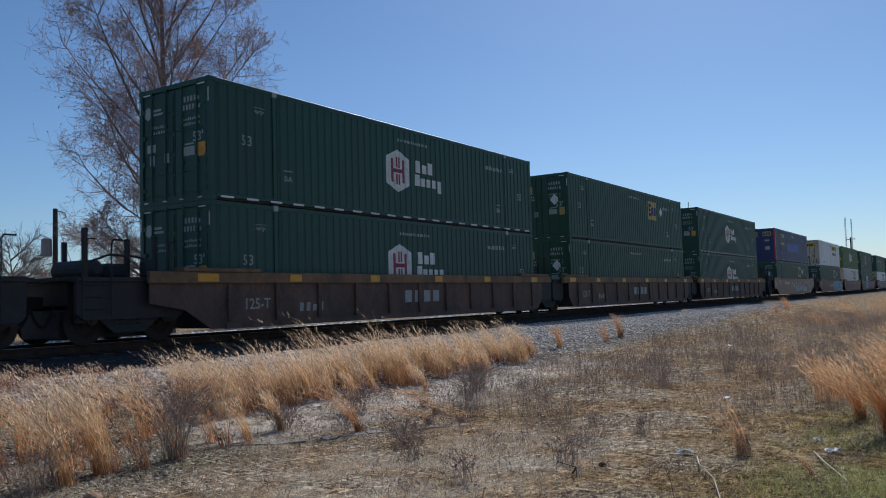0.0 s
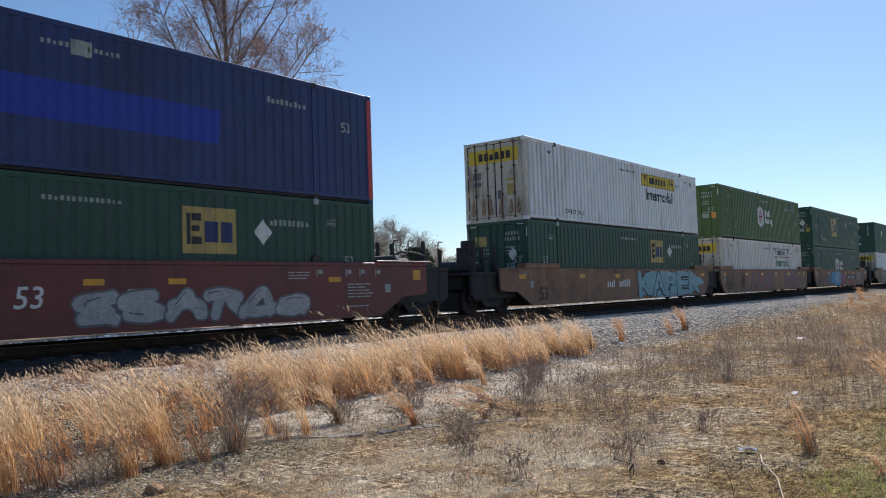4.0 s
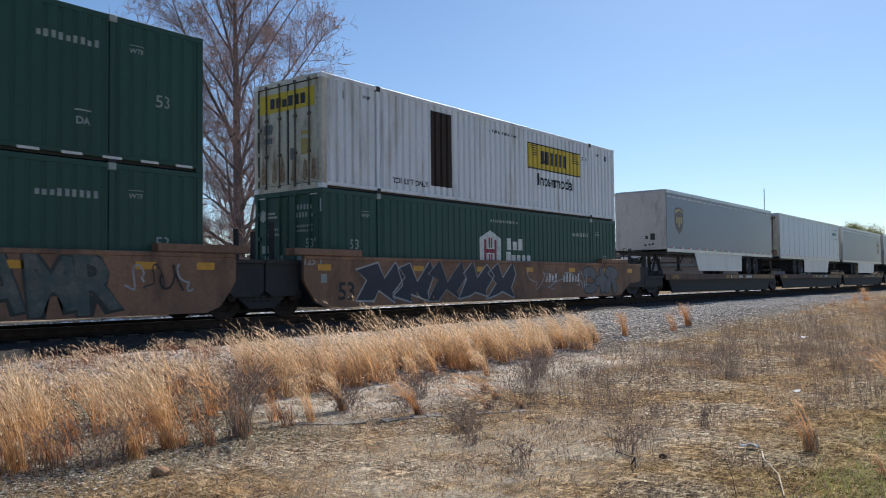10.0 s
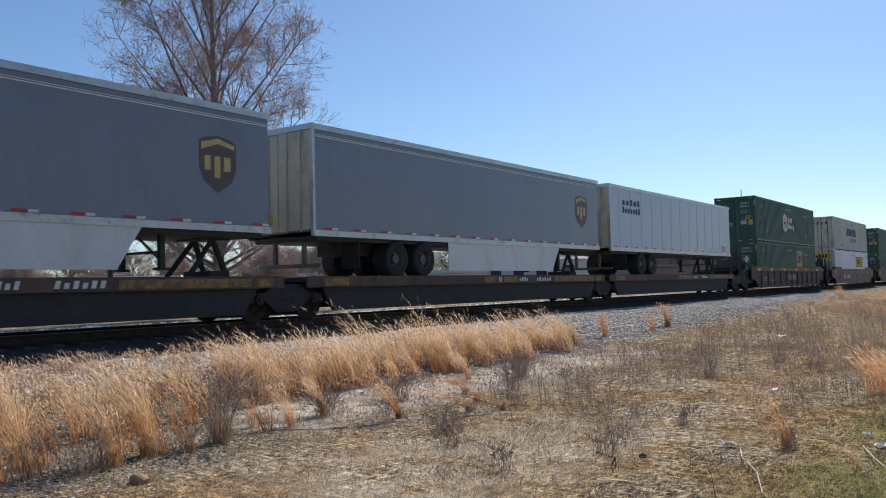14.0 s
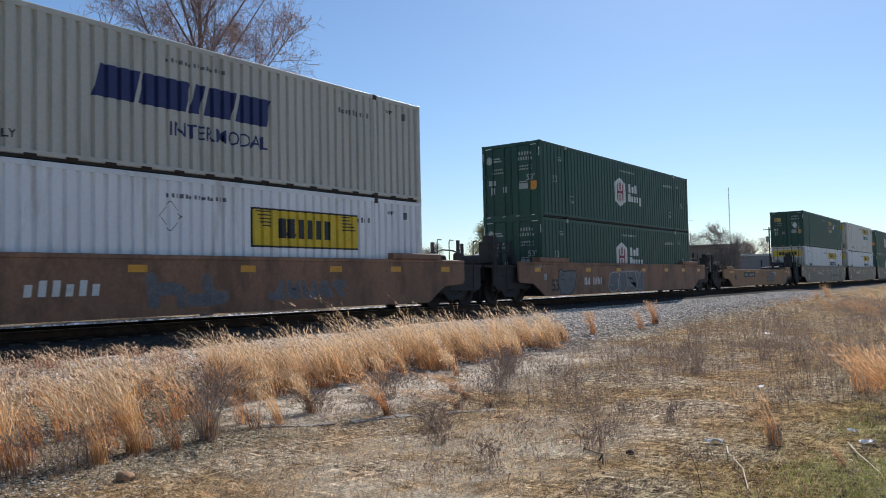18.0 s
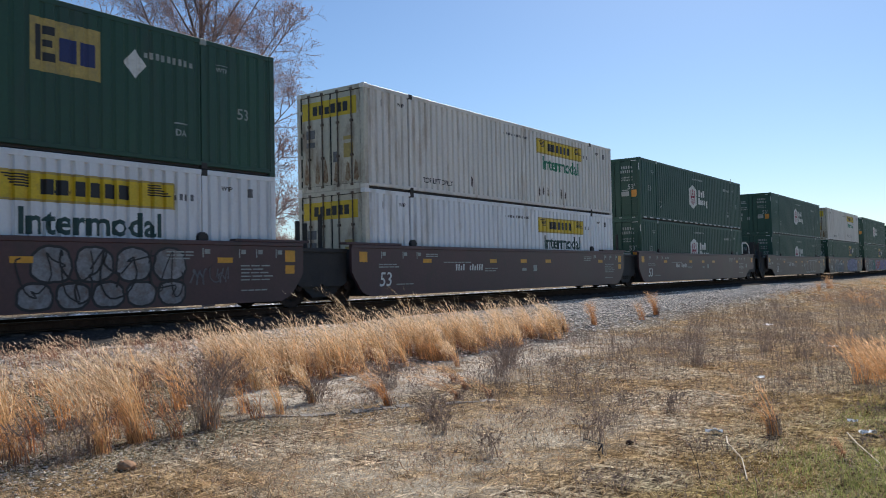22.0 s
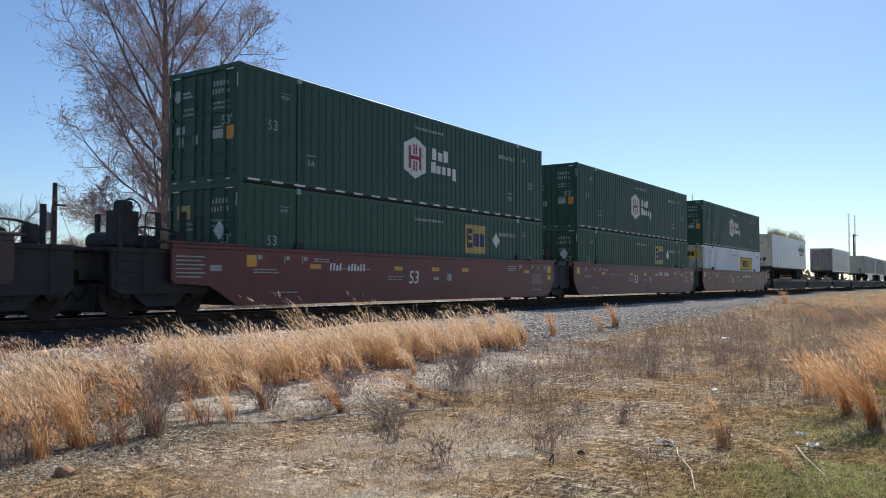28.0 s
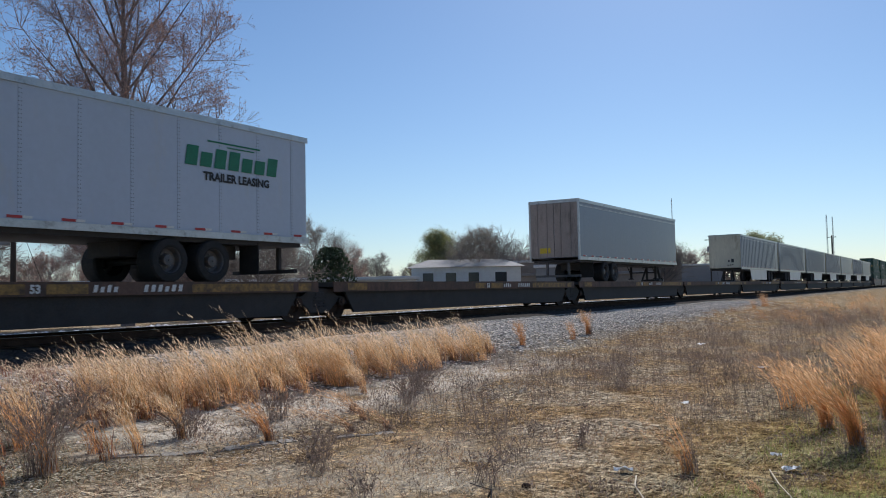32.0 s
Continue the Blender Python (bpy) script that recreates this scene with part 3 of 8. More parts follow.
def container(style):
    """A 53-foot box. Its origin is at the near lower corner of its door end, on the track's middle line."""
    spec = {"hub": ("green", "dark green corrugated 53-foot container with a white hexagonal emblem"),
            "hub_dash": ("green", "dark green corrugated container with white dashes and a hexagonal emblem"),
            "olive": ("olive", "light olive green corrugated container with a white hexagonal emblem"),
            "emp": ("green2", "dark green corrugated container with a faded yellow logo panel"),
            "emp_bare": ("green2", "plain dark green corrugated container with small pale stencils"),
            "emp_plain": ("green2", "green corrugated container with a large faded yellow logo panel"),
            "emp_mid": ("green2", "dark green corrugated container with a large yellow logo panel amidships"),
            "emp_front": ("green2", "green container, smooth closed end, yellow logo and white diamond placard"),
            "blue": ("blue", "blue corrugated container with red corner post and yellow logo panel"),
            "white": ("white", "white corrugated container with a yellow logo panel and black lettering"),
            "white_green": ("cream", "weathered cream container with rust, yellow logo panel and green lettering"),
            "white_box": ("white", "white corrugated container with a large black-bordered yellow logo"),
            "white_patch": ("white", "dirty white container with one brown repaired panel and yellow logo"),
            "white_bare": ("cream", "weathered white container with a faded logo and dark lettering"),
            "swift": ("greywhite", "greyish white corrugated container with navy slanted wordmark")}[style]
    col = spec[0]
    DEPTH[0] = 0.023 if col in ("green", "green2", "olive", "blue") else 0.066
    root = thing("shipping_container", spec[1], "shipping container", "containers on the train")
    h = BOX_H
    for s, nm in ((-1, "side_wall"), (1, "side_wall")):
        part(nm, wall_wavy(0.16, 1.975, 0.17, h - 0.12, HALF, s), col, root)
        part(nm, wall_wavy(2.155, 13.995, 0.17, h - 0.12, HALF, s), col, root)
        part(nm, wall_wavy(14.175, 15.99, 0.17, h - 0.12, HALF, s), col, root)
        y0, y1 = (-HALF - 0.01, -HALF + 0.1) if s < 0 else (HALF - 0.1, HALF + 0.01)
        part("bottom_rail", bx(0.16, BOX_L - 0.16, y0, y1, 0.075, 0.175, chamfer=0.012), col, root)
        part("top_rail", bx(0.16, BOX_L - 0.16, y0 + 0.005, y1, h - 0.125, h - 0.008, chamfer=0.01), col, root)
        for x in (2.0, 14.02):
            post = part("post", bx(x, x + 0.13, y0 + 0.004, y1, 0.17, h - 0.12), col, root)
            if s < 0:
                part("lifting_casting", bx(x - 0.02, x + 0.15, y0 - 0.006, y1, h - 0.15, h + 0.004, chamfer=0.015), "p_grey" if col.startswith("green") or col == "olive" else "black", post, "cast lifting fitting")
                part("lifting_casting", bx(x - 0.02, x + 0.15, y0 - 0.006, y1, -0.004, 0.15, chamfer=0.015), "black", post, "cast lifting fitting")
    part("roof", bx(0.05, BOX_L - 0.05, -HALF + 0.02, HALF - 0.02, h - 0.05, h - 0.012), col, root)
    part("floor", bx(0.05, BOX_L - 0.05, -HALF + 0.06, HALF - 0.06, 0.02, 0.14), "black", root)
    part("rear_wall", bx(BOX_L - 0.14, BOX_L, -HALF, HALF, 0.0, h - 0.006), col, root)
    if style == "emp_front":
        bm = bx(0.0, 0.1, -HALF, HALF, 0.0, h - 0.006)
        part("front_wall", bm, col, root)
        part("front_panel", bx(-0.02, 0.001, -1.1, 1.1, 0.25, h - 0.2), col, root)
        part("front_panel_mark", on_end(flat(rect(-0.55, 0.0, 2.3, 2.65)), 0, 0, -0.022), "p_gold", root, "faded yellow logo panel")
        part("placard", on_end(flat([(-0.8, 1.5), (-0.6, 1.75), (-0.8, 2.0), (-1.0, 1.75)]), 0, 0, -0.022), "p_white", root, "white diamond placard")
        part("size_numeral", on_end(letters("53", 0.32, 0, 0.006), 0.05, 1.5, -0.022), "p_grey", root)
        part("corner_strip", on_end(flat(rect(0.7, 0.78, 1.6, 2.55), rect(-0.4, 0.1, 0.75, 0.95)), 0, 0, -0.022), "p_grey", root, "pale vertical marks")
    else:
        doors(root, 0.0, {"white": "door_white", "cream": "door_white", "greywhite": "door_white"}.get(col, col),
              {"hub": "hub", "hub_dash": "hub", "olive": "olive", "emp": "emp", "emp_plain": "emp", "emp_bare": "emp", "emp_mid": "emp", "blue": "blue", "swift": "grey"}.get(style, "white"))
    for y in (-HALF - 0.008, HALF - 0.17):
        for x in (-0.01, BOX_L - 0.17):
            for z in (-0.006, h - 0.12):
                part("corner_casting", bx(x, x + 0.18, y, y + 0.178, z, z + 0.126, chamfer=0.012), col if style != "blue" else "blue", root)
    r = random.Random(style)
    ink = "p_white" if col in ("green", "green2", "olive", "blue") else "p_black"
    small = "p_grey" if ink == "p_white" else "g_grey"
    # small stencils: capacity marks become plain bars
    mk = []
    for a, b, w, hh, n in ((8.1, 2.46, 1.6, 0.09, 14), (13.2, 2.24, 1.25, 0.14, 9)):
        mk += [[(p + a, q + b) for p, q in pl] for pl in bars(r, w, hh, n)]
    part("stencil", on_side(flat(*mk), 0, 0, -HALF, True), small, root, "small stencilled marks")
    if style.startswith(("hub", "olive", "emp")):
        for x in (1.12, 15.2):
            part("size_numeral", on_side(letters("53", 0.36, 0, 0.002), x, 1.5 if x < 8 else 1.35, -HALF, True), small, root)
        for x in (1.55, 14.6):
            part("stencil", on_side(letters("WTP", 0.14, 0, 0.003), x, 2.27, -HALF, True), small, root)
            part("stencil", on_side(flat(rect(-0.17, 0.17, 0.1, 0.115)), x, 2.28, -HALF, True), small, root)
        for x in (2.52, 13.5):
            part("stencil", on_side(letters("DA", 0.2, 0, 0.004), x, 0.72, -HALF, True), small, root)
            part("stencil", on_side(flat(rect(-0.16, 0.16, 0.13, 0.16)), x, 0.78, -HALF, True), small, root)
    if style.startswith("hub") or style == "olive":
        hub_marks(root, 0.0, style == "hub_dash")
    elif style == "emp_plain":
        square_logo(root, 10.95, 1.9, 1.7, 1.15, "p_maroon")
    elif style == "emp":
        square_logo(root, 10.95, 1.98, 1.4, 1.0)
        part("placard", on_side(flat([(12.4, 1.7), (12.66, 2.0), (12.4, 2.3), (12.14, 2.0)]), 0, 0, -HALF, True), "p_white", root, "white diamond placard")
    elif style == "emp_mid":
        square_logo(root, 6.85, 1.62, 1.75, 1.4, "p_blue")
        part("placard", on_side(flat([(11.25, 1.7), (11.5, 2.0), (11.25, 2.3), (11.0, 2.0)]), 0, 0, -HALF, True), "p_grey", root, "grey diamond placard")
        for x in (3.2, 13.9):
            part("stencil", on_side(letters("TOP LIFT ONLY", 0.22, 0, 0.004), x, 0.58, -HALF, True), "p_grey", root)
    elif style == "emp_front":
        square_logo(root, 8.0, 1.58, 1.45, 0.98)
        part("placard", on_side(flat([(3.75, 1.55), (4.05, 1.88), (3.75, 2.2), (3.45, 1.88)]), 0, 0, -HALF, True), "p_white", root, "white diamond placard")
    elif style == "blue":
        square_logo(root, 3.2, 2.0, 1.6, 1.0)
        part("fresh_paint", on_side(flat(rect(5.1, 11.2, 1.0, 1.75, 0.1)), 0, 0, -HALF, True), "blue_new", root, "brighter blue repainted patch")
        part("stencil", on_side(flat(rect(7.9, 8.3, 2.3, 2.6)), 0, 0, -HALF, True), "p_grey", root, "pale label")
        part("size_numeral", on_side(letters("53", 0.36, 0, 0.008), 15.2, 1.9, -HALF, True), "p_grey", root)
        part("stencil", on_side(letters("DA", 0.24, 0, 0.004), 2.5, 0.72, -HALF, True), "p_grey", root)
        part("red_post", bx(BOX_L - 0.16, BOX_L + 0.004, -HALF - 0.012, -HALF + 0.1, 0.12, h - 0.12), "p_red", root, "red corner post")
    elif style == "white":
        long_logo(root, 0, 1.96, 2.52, "p_teal", 1.58)
    elif style == "white_green":
        long_logo(root, 0, 2.02, 2.58, "p_green", 1.66)
        part("rust_patch", on_side(flat(*[[(x + a, 0.45 + b + r.uniform(-0.05, 0.1)) for a, b in ((0, 0), (0.07, -0.05), (0.1, 0.22), (0.02, 0.28))] for x in (9.7, 10.0, 10.35, 10.7, 11.4, 11.75, 5.2)]), 0, 0, -HALF, True), "rust", root, "rust spots on the wall")
    elif style == "white_bare":
        long_logo(root, 0, 1.96, 2.52, "p_green", 1.6, True, "p_white")
    elif style == "white_box":
        long_logo(root, 0, 1.42, 2.36, plain=True)
        part("placard_frame", on_side(flat([(7.4, 1.7), (7.42, 1.7), (7.7, 2.02), (7.68, 2.02)], [(7.68, 2.02), (7.7, 2.02), (7.42, 2.34), (7.4, 2.34)], [(7.4, 2.34), (7.42, 2.34), (7.14, 2.02), (7.12, 2.02)], [(7.12, 2.02), (7.14, 2.02), (7.42, 1.7), (7.4, 1.7)]), 0, 0, -HALF, True), "g_grey", root, "empty diamond placard frame")
    elif style == "white_patch":
        long_logo(root, 0, 1.5, 2.4, plain=True)
        part("lettering", on_side(letters("Intermodal", 0.58, 0, 0.013), 11.5, 1.14, -HALF, True), "p_black", root, "large painted word")
        part("repaired_panel", on_side(flat(rect(4.3, 5.3, 0.42, 2.62)), 0, 0, -HALF, True), "rust", root, "brown repaired wall panel")
    elif style == "swift":
        for x0, x1 in ((5.5, 6.4), (6.5, 7.65), (7.76, 8.02), (8.12, 8.9), (9.0, 9.95)):
            part("wordmark_block", on_side(flat(rect(x0, x1, 1.4, 2.06, 0.24)), 0.15, 0, -HALF, True), "p_blue", root, "navy slanted block of a wordmark")
        part("lettering", on_side(letters("INTERMODAL", 0.44, 0, 0.002), 8.75, 0.98, -HALF, True), "p_blue", root, "painted word")
        part("reflective_strip", on_side(flat(*[rect(0.3 + 0.8 * i, 0.55 + 0.8 * i, 0.05, 0.11) for i in range(20)]), 0, 0, -HALF - 0.012), "rust", root, "row of red reflective dashes")
    if col in ("white", "cream", "greywhite"):
        part("stencil", on_side(letters("TOP LIFT ONLY", 0.22, 0, 0.004), 3.4, 0.42, -HALF, True), "p_black", root)
        for x in (1.6, 14.7):
            part("stencil", on_side(letters("WTP", 0.14, 0, 0.003), x, 2.5, -HALF, True), "p_black", root)
        for x in (0.72, 15.35):
            part("wall_vent", on_side(flat(rect(x, x + 0.1, 2.35, 2.55)), 0, 0, -HALF, True), "g_grey", root, "small wall vent")
    return root


STYLES = {}


def put_container(style, along, level):
    m = pose(along, TRACK_Y, RAIL + level)
    if style not in STYLES:
        ob = container(style)
        STYLES[style] = ob
        ob.matrix_basis = m
    else:
        ob = copy_thing(STYLES[style], m)
    MOVERS.append(ob)
    return ob


# ---- trucks, couplers ----
def wheel_mesh():
    bm = B()
    prof = [(0.06, -0.07), (0.4, -0.06), (0.4, -0.02), (0.425, 0.0), (0.425, 0.06), (0.455, 0.07), (0.455, 0.1), (0.3, 0.1), (0.24, 0.03), (0.1, 0.05), (0.1, 0.12), (0.0, 0.12)]
    n = 20
    rings = []
    for r, y in prof:
        rings.append([bm.verts.new((r * math.cos(2 * math.pi * i / n), -y, r * math.sin(2 * math.pi * i / n))) for i in range(n)] if r > 0 else None)
    for a, b in zip(rings, rings[1:]):
        if b is None:
            bm.faces.new(a)
            continue
        for i in range(n):
            bm.faces.new((a[i], a[(i + 1) % n], b[(i + 1) % n], b[i]))
    bmesh.ops.recalc_face_normals(bm, faces=bm.faces)
    return bm


PIECES = {}


def truck(parent, x):
    """A two-axle truck: side frames, springs, bolster, wheels."""
    if "frame" not in PIECES:
        out = [(-1.2, 0.42), (-1.2, 0.62), (-0.72, 0.66), (-0.42, 0.86), (0.42, 0.86), (0.72, 0.66), (1.2, 0.62), (1.2, 0.42), (0.98, 0.42), (0.92, 0.5), (0.74, 0.5), (0.36, 0.2), (-0.36, 0.2), (-0.74, 0.5), (-0.92, 0.5), (-0.98, 0.42)]
        PIECES["frame"] = part("side_frame", prism(B(), out, -0.06, 0.06), "black")
        bm = B()
        rings = []
        for i in range(25):
            a = i * 1.05
            tilt = [(0.085 + 0.017 * math.cos(q * 1.2566), 0.017 * math.sin(q * 1.2566)) for q in range(5)]
            rings.append([bm.verts.new((d * math.cos(a), d * math.sin(a), 0.3 + i * 0.014 + h)) for d, h in tilt])
        for u, v in zip(rings, rings[1:]):
            for q in range(5):
                bm.faces.new((u[q], v[q], v[(q + 1) % 5], u[(q + 1) % 5]))
        PIECES["spring"] = part("spring", bm, "black")
        PIECES["wheel"] = part("wheel", wheel_mesh(), "rust", smooth=False)
        bm = rod(B(), (0, -0.06, 0), (0, 0.06, 0), 0.13, 12)
        rod(bm, (0, -0.09, 0), (0, -0.05, 0), 0.07, 8)
        PIECES["cap"] = part("bearing_cap", bm, "rust")
        for k, o in list(PIECES.items()):
            PIECES[k] = o.data
            bpy.data.objects.remove(o)
    t = part("truck", bx(-0.2, 0.2, -1.1, 1.1, 0.5, 0.78, chamfer=0.03), "black", parent, "two-axle railway truck")
    t.matrix_basis = pose(x, 0, 0)
    # solid boxes stand for brake rigging and for shade between the wheels
    part("rigging_fill", box(box(bx(-1.35, -0.5, -0.66, 0.66, 0.1, 0.7, chamfer=0.03), 0.5, 1.35, -0.66, 0.66, 0.1, 0.7, chamfer=0.03), -0.5, 0.5, -0.6, 0.6, 0.1, 0.55), "black", t, "solid dark fill for brake rigging and shade between the wheels")
    for s in (-1, 1):
        shared("side_frame", PIECES["frame"], t, pose(0, s * 1.02, 0))
        if s < 0:
            for k in (-0.2, 0.0, 0.2):
                shared("spring", PIECES["spring"], t, pose(k, s * 1.02, 0.02))
        for k in (-0.89, 0.89):
            shared("wheel", PIECES["wheel"], t, pose(k, s * 0.76, 0.42, 0, 0, 0 if s < 0 else 180))
            if s < 0:
                shared("bearing_cap", PIECES["cap"], t, pose(k, -1.08, 0.5))
    for k in (-0.89, 0.89):
        part("axle", rod(B(), (k, -0.8, 0.42), (k, 0.8, 0.42), 0.07, 8), "rust", t)
    return t


def coupler(parent, x0, x1):
    bm = bx(min(x0, x1), max(x0, x1), -0.11, 0.11, 0.72, 0.98, chamfer=0.03)
    e = x1 - 0.12 if x1 > x0 else x1 - 0.16
    box(bm, e, e + 0.28, -0.19, 0.19, 0.68, 1.0, chamfer=0.05)
    part("coupler", bm, "rust", parent, "knuckle coupler")
    pts = [(x0 + (x1 - x0) * u, -0.45, 0.75 - 0.4 * math.sin(math.pi * u)) for u in (0, 0.2, 0.4, 0.6, 0.8, 1)]
    part("brake_hose", sweep(B(), pts, 0.03), "tyre", parent, "black air hose")


def brake_wheel(parent, x, z):
    bm = B()
    n = 14
    pts = [(x + 0.27 * math.cos(2 * math.pi * i / n), -0.75, z + 0.27 * math.sin(2 * math.pi * i / n)) for i in range(n + 1)]
    sweep(bm, pts, 0.018, 6)
    for a in range(3):
        c, s = math.cos(a * math.pi / 3), math.sin(a * math.pi / 3)
        rod(bm, (x - 0.27 * c, -0.75, z - 0.27 * s), (x + 0.27 * c, -0.75, z + 0.27 * s), 0.012, 5)
    part("brake_wheel", bm, "black", parent, "spoked brake wheel")
    part("brake_stand", box(bx(x - 0.3, x + 0.25, -0.72, -0.3, z - 0.74, z + 0.02, chamfer=0.03), x - 0.2, x + 0.12, -0.7, -0.4, z - 0.1, z + 0.24, chamfer=0.04), "black", parent, "black brake gear housing")


def platform(root, x0, x1, top, col, kind, left):
    """One end of a well car, over or beyond its truck."""
    part("end_deck", bx(x0, x1, -1.25, 1.25, top - 0.16, top - 0.06, chamfer=0.01), "black", root)
    part("end_sill", bx(x0 + 0.1, x1 - 0.05, -0.75, 0.75, 0.78, top - 0.16), "black", root, "dark end underframe")
    # end sheet drawn long and low, so it also stands for the truck's shade
    part("end_shade_sheet", prism(B(), [(x0 + 0.02, top - 0.06), (x1, top - 0.06), (x1, 0.6), (x1 - 0.15, 0.48), (x0 + 0.2, 0.48), (x0 + 0.02, 0.6)], -1.2, -1.1), "black", root, "dark end sheet, extended in place of shade over the truck")
    r = random.Random(int(x0 * 100))
    n = 4 if x1 - x0 > 2 else 2
    for k in range(n):
        xx = x0 + 0.2 + (x1 - x0 - 0.45) * k / (n - 1)
        yy = r.choice((-1.16, -1.1, -0.5, 0.7))
        part("stanchion", bx(xx, xx + 0.1, yy, yy + 0.1, top - 0.08, top + r.uniform(0.55, 0.95), chamfer=0.01), "black", root, "black upright post")
    if n == 4:
        xm = (x0 + x1) / 2
        for xx in (x0 + 0.12, x0 + 0.75, x1 - 0.5):
            bm = sweep(B(), [(xx, -1.26, 0.55), (xx, -1.26, top + 0.62), (xx + 0.06, -1.24, top + 0.7), (xx + 0.3, -1.2, top + 0.7)], 0.017, 6)
            part("handrail", bm, "black", root, "thin bent black handhold")
        part("winch_box", bx(xm - 0.15, xm + 0.4, -0.5, 0.5, top - 0.06, top + 0.26, chamfer=0.06), "black", root, "dark machinery box")
        tank = rod(rod(rod(B(), (xm - 0.6, -0.75, top + 0.12), (xm - 0.6, 0.5, top + 0.12), 0.2, 14), (xm - 0.6, -0.83, top + 0.12), (xm - 0.6, -0.75, top + 0.12), 0.1, 14, 0.2), (xm - 0.6, 0.5, top + 0.12), (xm - 0.6, 0.58, top + 0.12), 0.2, 14, 0.1)
        part("air_tank", tank, "black", root, "dark air tank with domed ends")
        valve = sweep(bx(xm + 0.55, xm + 0.8, -0.9, -0.6, top - 0.06, top + 0.34, chamfer=0.05), [(xm - 0.6, -0.7, top + 0.3), (xm - 0.3, -0.8, top + 0.42), (xm + 0.3, -0.8, top + 0.4), (xm + 0.67, -0.75, top + 0.34)], 0.025, 6)
        part("brake_valve", valve, "black", root, "dark brake valve with its pipe")
        part("crossover_step", bx(x0 - 0.28 if left else x1, x0 if left else x1 + 0.28, -1.0, 1.0, top - 0.13, top - 0.07), "black", root, "narrow crossover step")
        for k in range(3):
            part("ladder_rung", rod(B(), (x0 + 0.2, -1.22, 0.7 + 0.24 * k), (x0 + 0.62, -1.22, 0.7 + 0.24 * k), 0.014, 5), "black", root)


# car numbers in place of which stand plain bars: from, to, height, on a black panel
NUMBERS = {99.78: (5.4, 8.0, 0.85, False), 139.04: (9.8, 12.8, 0.83, True), 162.87: (2.9, 6.9, 0.84, True), 202.03: (10.2, 13.2, 0.88, False), 338.91: (2.5, 6.2, 0.78, False), 362.48: (3.0, 5.0, 0.7, False)}


def number_at(root, at, y, paint="p_grey", tall=0.24):
    if not at:
        return
    x0, x1, z, panel = at
    y -= 0.03 if panel else 0.0
    if panel:
        part("number_panel", on_side(flat(rect(x0, x1, z - 0.16, z + 0.16)), 0, 0, y), "g_black", root, "black number panel")
    w = (x1 - x0) * 0.92
    for c, ww, n in ((x0 + w * 0.2, w * 0.3, 4), (x0 + w * 0.72, w * 0.46, 6)):
        part("number_bar", on_side(flat(*[[(p + c, q + z) for p, q in pl] for pl in bars(rnd, ww, tall * (0.62 if panel else 1.0), n, 0.12)]), 0, 0, y - 0.004), paint, root, "plain bars in place of a car number")


